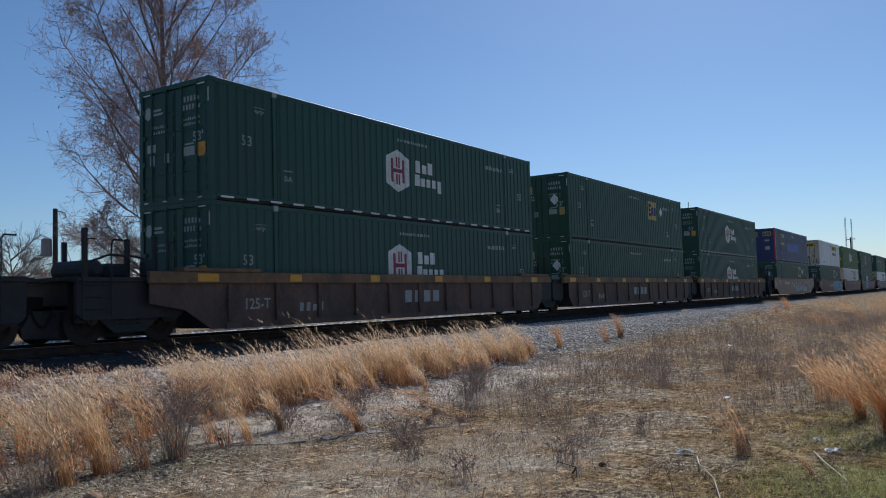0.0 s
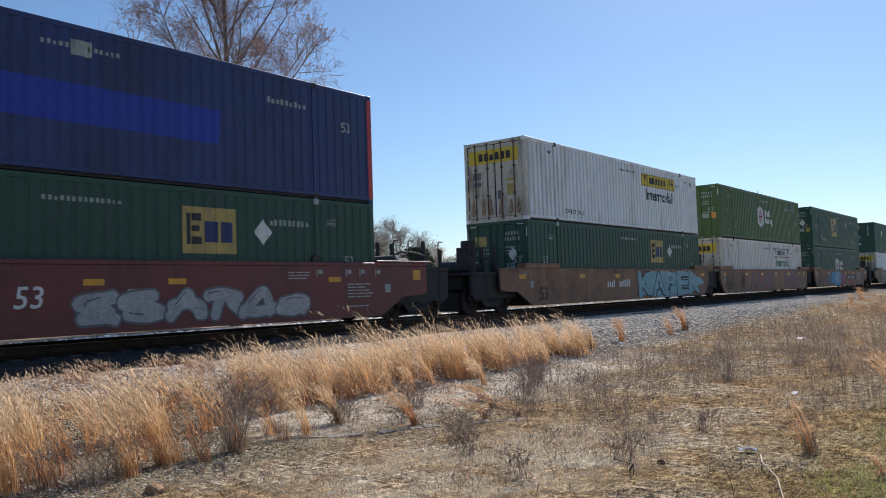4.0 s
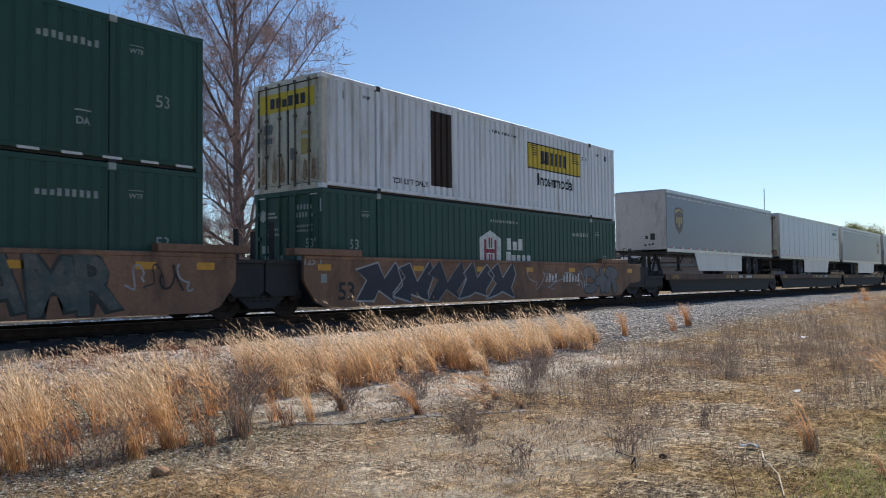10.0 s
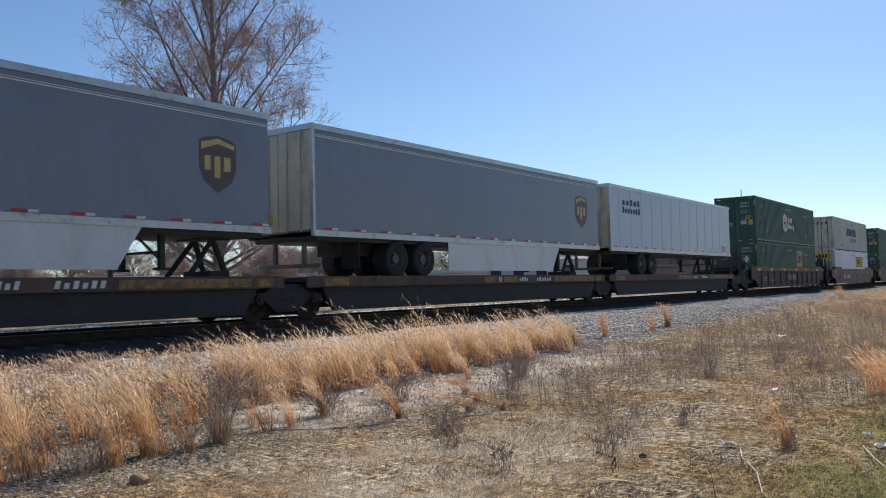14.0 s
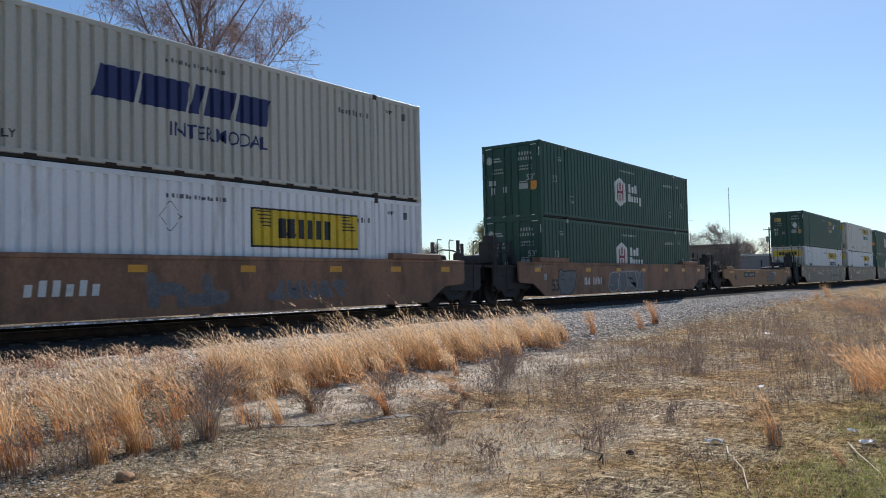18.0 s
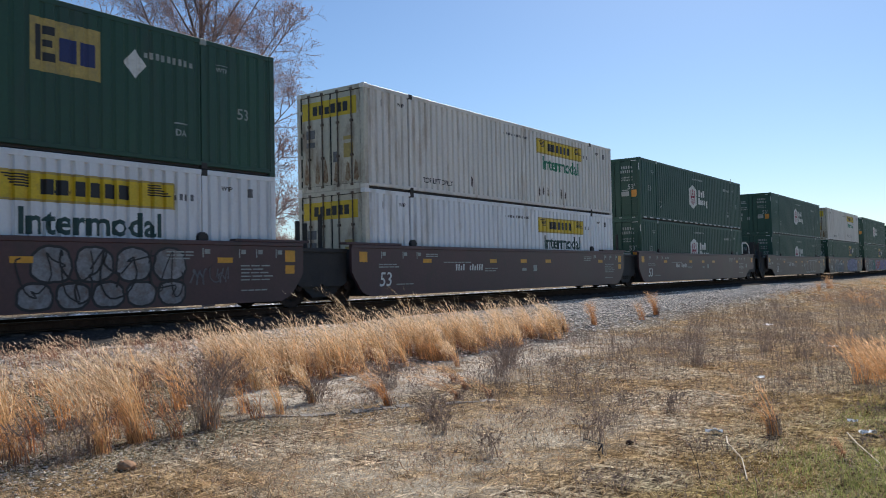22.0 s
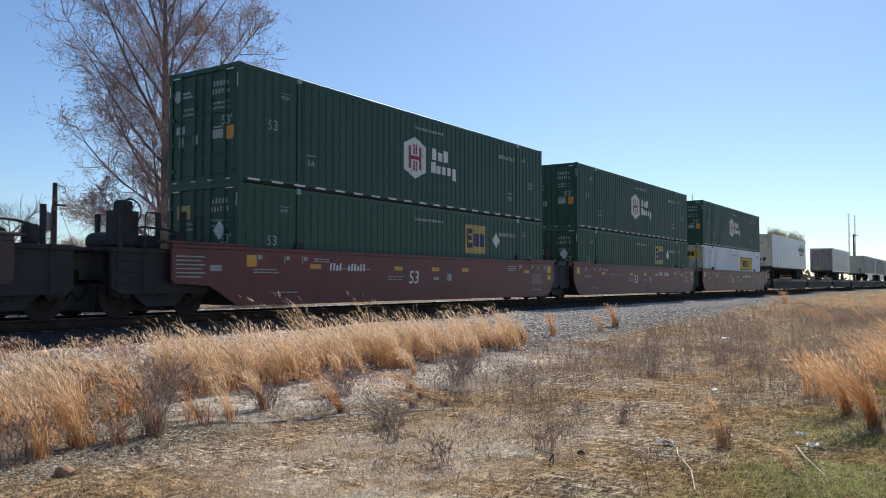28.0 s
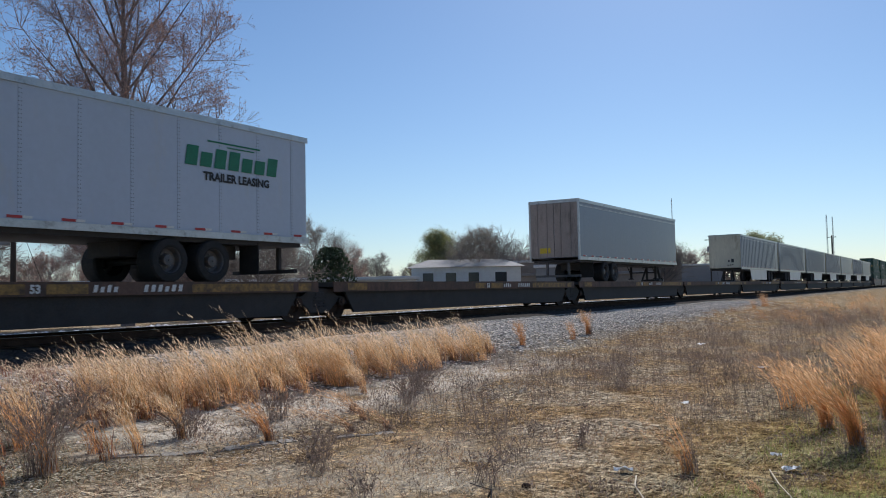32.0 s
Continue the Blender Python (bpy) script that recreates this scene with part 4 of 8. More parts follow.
def well_car(kind, along, left, right, length=BOX_L, marks=()):
    """One well unit. kind: ribbed, tan, maroon, red. left, right: joint, truck (joint that also carries the truck) or coupler."""
    names = {"ribbed": "brown ribbed well car unit with yellow reflectors", "tan": "rusty tan smooth-sided well car unit with graffiti",
             "maroon": "dark maroon smooth-sided well car unit with white marks", "red": "dull red smooth-sided well car unit with white marks",
             "empty": "empty tan well car with pale lettering"}
    root = thing("well_car", names[kind], "railcar", "well cars of the train")
    col = {"ribbed": "ochre", "tan": "tan", "maroon": "maroon", "red": "red", "empty": "tan_light"}[kind]
    top = {"ribbed": 1.46, "tan": 1.44, "maroon": 1.57, "red": 1.57, "empty": 1.2}[kind]
    L = length
    gl, gr = (2.0 if left == "coupler" else 0.75), (2.0 if right == "coupler" else 0.75)
    bot = 0.17
    for s in (-1, 1):
        y0, y1 = (-1.44, -1.36) if s < 0 else (1.36, 1.44)
        if kind == "ribbed":
            le = [(-1.75, 1.2), (-1.75, 0.78), (-0.85, 0.62), (-0.1, bot)] if gl > 1 else [(-0.5, 1.2), (-0.5, 0.6), (-0.15, 0.24), (0.1, bot)]
            re = [(L + 0.1, bot), (L + 0.85, 0.62), (L + 1.75, 0.78), (L + 1.75, 1.2)] if gr > 1 else [(L - 0.1, bot), (L + 0.15, 0.24), (L + 0.5, 0.6), (L + 0.5, 1.2)]
            out = le + re
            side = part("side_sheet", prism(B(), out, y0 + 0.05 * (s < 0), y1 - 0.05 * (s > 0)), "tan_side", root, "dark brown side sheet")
            part("top_chord", bx(-1.2 if gl < 1 else -1.8, L + (1.2 if gr < 1 else 1.8), y0 - 0.03 * (s < 0), y1 + 0.03 * (s > 0), 1.2, top, chamfer=0.015), col, root, "weathered ochre top chord")
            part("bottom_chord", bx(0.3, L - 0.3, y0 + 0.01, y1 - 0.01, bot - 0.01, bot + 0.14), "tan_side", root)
            if s < 0:
                rib = None
                for i in range(11):
                    xr = 0.35 + i * (L - 0.8) / 10
                    if rib is None:
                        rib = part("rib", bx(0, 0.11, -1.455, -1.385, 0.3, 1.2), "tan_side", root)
                        rib.matrix_basis = pose(xr, 0, 0)
                    else:
                        shared("rib", rib, root, pose(xr, 0, 0))
                for x in (-0.95, L - 1.35):
                    part("walkway", bx(x, x + 2.3, -1.5, -1.1, top, top + 0.09, chamfer=0.01), "ochre", root, "raised end walkway")
        else:
            le = [(-gl, top - 0.1), (-gl, 0.78), (-gl + 0.08, 0.7), (-0.95, 0.64), (-0.1, bot)] if gl > 1 else [(-gl, top - 0.1), (-gl, 0.85), (-gl + 0.09, 0.7), (-0.35, 0.3), (0.0, bot)]
            re = [(L + 0.1, bot), (L + 0.95, 0.64), (L + gr - 0.08, 0.7), (L + gr, 0.78), (L + gr, top - 0.1)] if gr > 1 else [(L, bot), (L + 0.35, 0.3), (L + gr - 0.09, 0.7), (L + gr, 0.85), (L + gr, top - 0.1)]
            out = le + re
            part("side_sheet", prism(B(), out, y0, y1), col, root)
            part("top_chord", bx(-gl, L + gr, y0 - 0.02, y1 + 0.02, top - 0.1, top, chamfer=0.015), col, root)
            if s < 0:
                ends = (-0.55 if gl > 1 else -1.1, L - 1.6 if gr > 1 else L - 1.2) if kind != "empty" else (-1.5, L + 0.2)
                if kind in ("tan", "empty"):
                    for x in ends:
                        part("walkway", bx(x, x + (2.3 if kind == "tan" else 1.3), -1.5, -1.15, top, top + 0.17, chamfer=0.015), col, root, "raised end walkway")
                else:
                    for x in (-gl - 0.2, L + gr - 2.1):
                        part("walkway", bx(x, x + 2.3, -1.46, -1.2, top, top + 0.06, chamfer=0.01), col, root, "raised end walkway")
                    for x in (2.05, L - 2.15):
                        bm = rod(B(), (x, -1.36, top + 0.06), (x + 0.1, -1.36, top + 0.06), 0.13, 12)
                        bmesh.ops.rotate(bm, cent=(x, -1.36, top + 0.06), matrix=Matrix.Rotation(radians(90), 3, "Z"), verts=bm.verts)
                        part("roller", bm, "black", root, "black guide roller")
    part("well_floor", bx(0.2, L - 0.2, -1.36, 1.36, bot, bot + 0.06), "black", root)
    for x in (-0.12, L + 0.02):
        part("bulkhead", bx(x, x + 0.1, -1.36, 1.36, bot + 0.05, top - 0.1), "black", root)
    # reflectors and marks on the near side
    ys = -1.472 if kind == "ribbed" else -1.44
    if kind == "ribbed":
        for x, w in ((-0.55, 0.6), (2.35, 0.42), (5.6, 0.42), (8.9, 0.42), (12.0, 0.42), (15.6, 0.5)):
            part("reflector", on_side(flat(rect(x, x + w, 1.24, 1.42)), 0, 0, ys), "p_amber", root, "amber reflective tab")
        part("lettering", on_side(letters("125-T", 0.36, 0, 0.006), 1.3, 0.7, -1.39), "p_grey", root)
        part("number_row", on_side(flat(*[[(p + 3.2, q + 0.6) for p, q in pl] for pl in bars(rnd, 1.0, 0.22, 4, 0.1)]), 0, 0, -1.39), "p_grey", root, "pale blocks of a car mark")
        for i in range(4):
            part("mark_bar", on_side(flat(rect(7.35 + 0.5 * i, 7.7 + 0.5 * i, 0.62, 0.98, 0.05)), 0, 0, -1.39), "p_grey", root, "worn pale blocks of a wordmark")
    elif kind == "tan":
        for x in (-0.9 if gl > 1 else -0.3, 3.3, 6.3, 9.15, 12.05, 14.5, 16.9 if gr > 1 else 15.9):
            part("reflector", on_side(flat(rect(x, x + 0.44, 1.08, 1.23)), 0, 0, ys), "p_amber", root, "amber reflective tab")
        part("size_numeral", on_side(letters("53", 0.62, 0, 0.014), 0.68, 0.54, ys), "g_black", root)
        part("lettering", on_side(letters("125 T", 0.28, 0, 0.006), -0.45, 1.3, ys), "p_grey", root)
        number_at(root, NUMBERS.get(along, ()), ys, "p_white", 0.3)
        part("label", on_side(flat(rect(-0.2, 0.0, 0.78, 1.0)), 0, 0, ys), "p_grey", root, "small white label")
    elif kind == "empty":
        part("size_numeral", on_side(letters("40", 0.5, 0, 0.014), 0.42, 0.72, ys), "g_black", root)
        number_at(root, (2.1, 4.65, 0.88, True), ys)
        for x, w in ((-0.75, 0.7), (3.0, 0.5), (5.1, 0.42), (12.85, 0.62)):
            part("reflector", on_side(flat(rect(x, x + w, 1.0, 1.14)), 0, 0, ys), "p_amber", root, "amber reflective tab")
        part("mark_bar", on_side(flat(rect(8.8, 9.3, 0.96, 1.06), rect(8.98, 9.1, 0.74, 0.96), rect(9.36, 9.85, 0.96, 1.06), rect(9.55, 9.67, 0.78, 0.96), rect(9.9, 10.2, 0.84, 1.06, 0.3)), 0, 0, ys), "p_grey", root, "worn pale blocks of a wordmark")
        part("label", on_side(flat(rect(13.9, 14.1, 0.88, 1.08)), 0, 0, ys), "p_white", root, "small white label")
        for x in (12.5, 12.7, 12.9, 13.06):
            part("stencil", on_side(flat(rect(x - 0.1, x - 0.08, 0.6, 0.86)), 0, 0, ys), "p_grey", root, "lines of a painted grid")
    else:
        if gr > 1:
            part("end_label", on_side(flat(rect(L + 0.22, L + 0.44, 0.78, 1.0)), 0, 0, ys), "p_grey", root, "small white label by the car's end")
        if gl > 1:
            part("end_label", on_side(flat(rect(-0.95, -0.62, 0.98, 1.12)), 0, 0, ys), "p_grey", root, "white label by the car's end")
        tabs = ([-0.45] if gl < 1 else [-1.75 if kind == "maroon" else 0.15]) + [2.35, 6.0, 8.0, 9.8, 14.3, L + 1.4 if gr > 1 else L + 0.15]
        for x in tabs:
            mid = 0.5 < x < L
            part("reflector", on_side(flat(rect(x, x + (0.42 if mid else 0.3), 1.08, 1.2) if mid else rect(x, x + 0.32, 1.1, 1.38)), 0, 0, ys), "p_amber", root, "amber reflective tab")
        if gr < 1:
            part("reflector", on_side(flat(rect(L + 0.15, L + 0.45, 0.82, 1.02)), 0, 0, ys), "p_amber", root, "amber reflective tab")
        at, size_at = ((3.9, 5.8, 0.94), (0.62, 0.6)) if kind == "maroon" else ((3.0, 4.85, 1.14), (7.0, 0.86)) if along < 540 else ((10.3, 12.3, 1.18), (6.85, 0.88))
        part("size_numeral", on_side(letters("53", 0.56, 0.14, 0.004), size_at[0], size_at[1], ys), "p_white", root)
        number_at(root, (*at, False), ys, "p_white", 0.2)
        t = []
        for x, z, w, n in ((2.5, 1.26, 0.62, 3), (2.5, 1.32, 0.62, 3), (3.4, 1.08, 1.5, 8), (5.7, 0.88, 0.8, 4), (5.7, 0.8, 0.7, 3), (14.95, 1.0, 0.9, 3), (14.95, 0.92, 0.7, 2), (14.95, 0.84, 0.85, 3), (14.95, 0.76, 1.0, 3), (14.95, 0.68, 0.9, 3), (14.95, 0.44, 0.8, 4), (1.1, 0.46, 0.8, 4), (13.0, 1.3, 0.7, 3), (13.0, 1.23, 0.7, 3), (13.0, 1.16, 0.6, 3), (0.35, 1.02, 0.8, 4), (0.35, 0.95, 0.9, 4)):
            t += [rect(x + i * w / n, x + (i + 0.86) * w / n, z, z + 0.03) for i in range(n)]
        if gl > 1:
            t += [rect(-1.9, -1.1 - 0.1 * (i % 2), 1.28 - 0.09 * i, 1.31 - 0.09 * i) for i in range(6)]
        for x in (0.45, 1.4, 2.05, 13.9, 14.9, 15.4, 16.0):
            t += [rect(x, x + 0.03, 1.2, 1.4), rect(x + 0.06, x + 0.2, 1.28, 1.38)]
        part("stencil", on_side(flat(*t), 0, 0, ys), "p_grey", root, "small pale stencils")
        part("car_plate", on_side(flat(rect(8.9, 9.15, 0.78, 1.0), rect(8.1, 8.4, 0.8, 0.9)), 0, 0, ys), "p_grey", root, "small pale data plates")
    for where, mode in (("left", left), ("right", right)):
        if mode == "coupler":
            a = -3.3 if where == "left" else L + 0.7
            platform(root, a, a + 2.6, top - 0.06, col, kind, where == "left")
            truck(root, -2.0 if where == "left" else L + 2.0)
            coupler(root, *((-3.3, -3.8) if where == "left" else (L + 3.3, L + 3.8)))
            if where == "left" and along > 20:
                brake_wheel(root, -2.55, top + 0.68)
        else:
            a, b = (-1.72, -0.7) if where == "left" else (L + 0.7, L + 1.72)
            platform(root, a, b, top - 0.05, col, kind, where == "left")
            if mode == "truck":
                truck(root, L + 1.77)
    graffiti(root, marks, ys - 0.003)
    root.matrix_basis = pose(along, TRACK_Y, RAIL)
    MOVERS.append(root)
    return root


# bends of the can, in the unit square
STROKES = (
    [(0.08, 0.05), (0.12, 0.5), (0.1, 0.97)], [(0.05, 0.92), (0.5, 0.98), (0.95, 0.78)], [(0.55, 0.95), (0.5, 0.5), (0.62, 0.06)],
    [(0.1, 0.45), (0.6, 0.58), (0.92, 0.4), (0.9, 0.05)], [(0.02, 0.14), (0.5, 0.04), (0.98, 0.2)], [(0.92, 1.0), (0.42, 0.62), (0.5, 0.4), (0.95, 0.02)],
    [(0.02, 0.02), (0.3, 0.6), (0.48, 0.95), (0.7, 0.5), (0.9, 0.04)], [(0.9, 0.9), (0.3, 0.85), (0.12, 0.6), (0.7, 0.45), (0.85, 0.2), (0.2, 0.08)],
    [(0.1, 0.95), (0.15, 0.3), (0.45, 0.06), (0.8, 0.25), (0.9, 0.95)],
)


def ribbon(bm, pts, w, y, closed=False):
    """A sprayed line of width w along (x, z) points."""
    m = len(pts)
    left, right = [], []
    for k in range(m):
        a, b = pts[k - 1] if closed or k else pts[k], pts[(k + 1) % m] if closed or k < m - 1 else pts[k]
        d = math.hypot(b[0] - a[0], b[1] - a[1]) or 1.0
        nx, nz = -(b[1] - a[1]) / d * w / 2, (b[0] - a[0]) / d * w / 2
        left.append(bm.verts.new((pts[k][0] + nx, y, max(0.19, pts[k][1] + nz))))
        right.append(bm.verts.new((pts[k][0] - nx, y, max(0.19, pts[k][1] - nz))))
    for k in range(m if closed else m - 1):
        e = (k + 1) % m
        bm.faces.new((left[k], right[k], right[e], left[e]))
    return bm


def curve_points(r, x0, x1, z0, z1, turns):
    """A loose looping hand movement."""
    pts = []
    ph, f1, f2 = r.uniform(0, 6), r.uniform(0.7, 1.3), r.uniform(1.6, 2.6)
    for k in range(turns * 8 + 1):
        u = k / (turns * 8)
        a = 6.283 * turns * u
        pts.append((x0 + (x1 - x0) * u + 0.16 * (x1 - x0) / turns * math.sin(a * f2 + ph), (z0 + z1) / 2 + (z1 - z0) / 2 * (0.75 * math.sin(a * f1 + ph) + 0.25 * math.sin(a * f2))))
    return pts


def smooth(pts, k=5):
    """The same line with its corners rounded."""
    p = [pts[0], *pts, pts[-1]]
    out = []
    for i in range(1, len(p) - 2):
        for j in range(k):
            u = j / k
            out.append(tuple(0.5 * (2 * b + (c - a) * u + (2 * a - 5 * b + 4 * c - d) * u * u + (3 * b - a - 3 * c + d) * u ** 3) for a, b, c, d in zip(*p[i - 1:i + 3])))
    return out + [pts[-1]]


def stroke_mesh(bm, pts, w, y):
    """A broad sprayed stroke with round ends."""
    ribbon(bm, pts, w, y)
    for (cx, cz) in (pts[0], pts[-1]):
        bm.faces.new([bm.verts.new((cx + w / 2 * math.cos(a * 0.5236), y - 0.0006, max(0.19, cz + w / 2 * math.sin(a * 0.5236)))) for a in range(12)])
    return bm


def blob(x0, x1, z0, z1, seed, y, grow_by=0.0, rough=0.22):
    """A sprayed cloud with a ragged rim."""
    r = random.Random(seed)
    ph = [r.uniform(0, 6.28) for _ in range(4)]
    cx, cz, n = (x0 + x1) / 2, (z0 + z1) / 2, 44
    pts = []
    for i in range(n):
        a = 6.2832 * i / n
        k = 1 + rough * (0.5 * math.sin(3 * a + ph[0]) + 0.35 * math.sin(7 * a + ph[1]) + 0.25 * math.sin(13 * a + ph[2]))
        ca, sa = math.cos(a), math.sin(a)
        # nearly a rounded oblong
        e = (abs(ca) ** 2.6 + abs(sa) ** 2.6) ** (-1 / 2.6)
        pts.append((cx + ((x1 - x0) / 2 + grow_by) * ca * e * k, y, min(1.42, max(0.19, cz + ((z1 - z0) / 2 + grow_by) * sa * e * k))))
    bm = B()
    bm.faces.new([bm.verts.new(p) for p in pts])
    return bm


def graffiti(root, marks, y):
    """Sprayed pieces: broad rounded letters over a rim, words in the built-in face, clouds, panels or loose lines."""
    for x0, x1, z0, z1, fill, line, n, seed in marks:
        r = random.Random(seed)
        if n == "panel":
            # dark sheet with short square-cornered pale and black lines
            part("graffiti_panel", on_side(flat([(x0, z0), (x1 - 0.25, z0), (x1, z0 + 0.3), (x1 - 0.5, z1 - 0.2), (x1 - 0.6, z1), (x0, z1)]), 0, 0, y), fill, root, "dark sprayed graffiti background")
            for mt, count, wide in ((line, 60, 0.014), ("g_dark", 40, 0.05)):
                bits = []
                for _ in range(count):
                    a, q, d, u = r.uniform(x0 + 0.05, x1 - 1.0), r.uniform(z0 + 0.05, z1 - 0.3), r.uniform(0.08, 0.5), r.uniform(0.05, 0.25)
                    bits += [rect(a, a + d, q, q + wide), rect(a + d - wide, a + d, q, q + u)] + ([rect(a, a + wide, q, q + u)] if r.random() < 0.5 else [])
                for p in bits:
                    p[:] = [(min(max(c, x0), x1), min(e, z1)) for c, e in p]
                part("graffiti_line", on_side(flat(*bits), 0, 0, y - (0.004 if mt == line else 0.002)), mt, root, "square-cornered sprayed lines")
            continue
        if n == "plate":
            rim = [(x0 + (x1 - x0) * u + r.uniform(-0.06, 0.06), z + r.uniform(-0.04, 0.04)) for z, us in ((z0 - 0.06, (-0.04, 0.3, 0.6, 1.04)), (z1 + 0.08, (1.04, 0.7, 0.4, -0.04))) for u in us]
            part("sprayed_rim", on_side(flat(rim), 0, 0, y), "g_rim", root, "pale overspray round the plate")
            part("sign_plate", on_side(flat(rect(x0, x1, z0, z1)), 0, 0, y - 0.003), fill, root, "faded tan sign plate")
            w = (x1 - x0) * 0.78 / 3
            for k in range(3):
                a = x0 + (x1 - x0) * 0.2 + k * w
                part("wordmark_block", on_side(flat(rect(a, a + w * 0.74, z0 + 0.03, z1 - 0.04, 0.1)), 0, 0, y - 0.006), line, root, "worn dark red block of a wordmark")
            continue
        if n == "shards":
            # jagged interlocking bolts with a thin pale rim
            for k in range(5):
                a, w = x0 + (x1 - x0) * k / 5, (x1 - x0) / 5
                pts = [(0.0, 0.1), (0.35, 0.45), (0.1, 0.75), (0.5, 1.0), (0.75, 0.55), (1.15, 0.95), (1.3, 0.6), (0.95, 0.3), (1.1, 0.0), (0.6, 0.2), (0.45, 0.0)]
                pts = [(a + (p + r.uniform(-0.1, 0.1)) * w, z0 + min(1, max(0, q + r.uniform(-0.1, 0.1))) * (z1 - z0)) for p, q in pts]
                part("graffiti_letter", on_side(flat(pts), 0, 0, y - 0.002 * (k % 3)), fill, root, "dark jagged graffiti letter")
                part("graffiti_line", ribbon(B(), pts + pts[:1], 0.055, y - 0.007 - 0.001 * k), line, root, "thin pale rim of a jagged letter")
            continue
        if isinstance(n, str):
            w = (x1 - x0) / len(n)
            for i, ch in enumerate(n):
                for k, (grow_by, mt) in enumerate(((0.085, line), (0.03, fill))):
                    bm = letters(ch, 1.0, 0, grow_by)
                    xs, zs = [v.co.x for v in bm.verts], [v.co.y for v in bm.verts]
                    sx, sz = w * (1.0 if k else 1.1) / (max(xs) - min(xs)), (z1 - z0) * (0.91 if k else 1.0) / (max(zs) - min(zs))
                    cx, cz = (max(xs) + min(xs)) / 2, (max(zs) + min(zs)) / 2
                    rr = random.Random(seed + i)
                    lean, bow = rr.uniform(-0.12, 0.12), rr.uniform(-0.1, 0.1)
                    for v in bm.verts:
                        px, pz = (v.co.x - cx) * sx, (v.co.y - cz) * sz
                        v.co = Vector((x0 + (i + 0.5) * w + px + lean * pz + bow * pz * pz, y - 0.004 * k - 0.002 * (i % 2), max(0.19, (z0 + z1) / 2 + pz * (1 + 0.12 * math.sin(3 * px + seed)))))
                    part("graffiti_letter" if k else "graffiti_outline", bm, mt, root, "sprayed graffiti letter" if k else "sprayed rim of a graffiti letter")
            continue
        if n == 0:
            if line != fill:
                part("graffiti_outline", blob(x0, x1, z0, z1, seed, y + 0.002, 0.05, 0.06), line, root, "sprayed rim of a graffiti cloud")
            part("graffiti_cloud", blob(x0, x1, z0, z1, seed, y, 0.0, 0.22 if line == fill else 0.06), fill, root, "sprayed graffiti cloud")
            continue
        if n < 0:
            for i in range(-n):
                a = x0 + (x1 - x0) * (i + r.uniform(-0.3, 0.3)) / -n
                pts = curve_points(r, max(x0, a), min(x1, a + (x1 - x0) * r.uniform(0.25, 0.5)), z0, z1, r.choice((1, 2, 2)))
                part("graffiti_line", ribbon(B(), smooth(pts, 3), r.uniform(0.02, 0.045), y - 0.006 - 0.003 * (i % 4)), line if i % 3 else fill, root, "sprayed graffiti line")
            continue
        w = (x1 - x0) / n
        for i in range(n):
            a, ww, lean = x0 + i * w, w * r.uniform(1.0, 1.2), r.uniform(-0.25, 0.25)
            thick = min(0.34, 0.36 * ww, 0.34 * (z1 - z0))
            lo, hi = z0 + 0.5 * thick, z1 - 0.5 * thick
            dy = 0.006 * (i % 3)
            rim, body, shine = B(), B(), B()
            for k, stroke in enumerate(r.sample(STROKES, 2)):
                pts = smooth([(a + (0.1 + 0.8 * (p + r.uniform(-0.06, 0.06)) + lean * (q - 0.5)) * ww, lo + (q + r.uniform(-0.05, 0.05)) * (hi - lo)) for p, q in stroke])
                stroke_mesh(rim, pts, thick + 0.09, y - dy - 0.001 * k)
                stroke_mesh(body, pts, thick, y - dy - 0.003 - 0.001 * k)
                if k == 0:
                    m = len(pts) // 2
                    ribbon(shine, [(p - 0.22 * thick, q + 0.2 * thick) for p, q in pts[m // 3:m + 1]], 0.03, y - dy - 0.0055)
            part("graffiti_outline", rim, line, root, "sprayed rim of a graffiti letter")
            part("graffiti_letter", body, fill, root, "sprayed graffiti letter")
            part("graffiti_line", shine, line, root, "thin sprayed highlight")


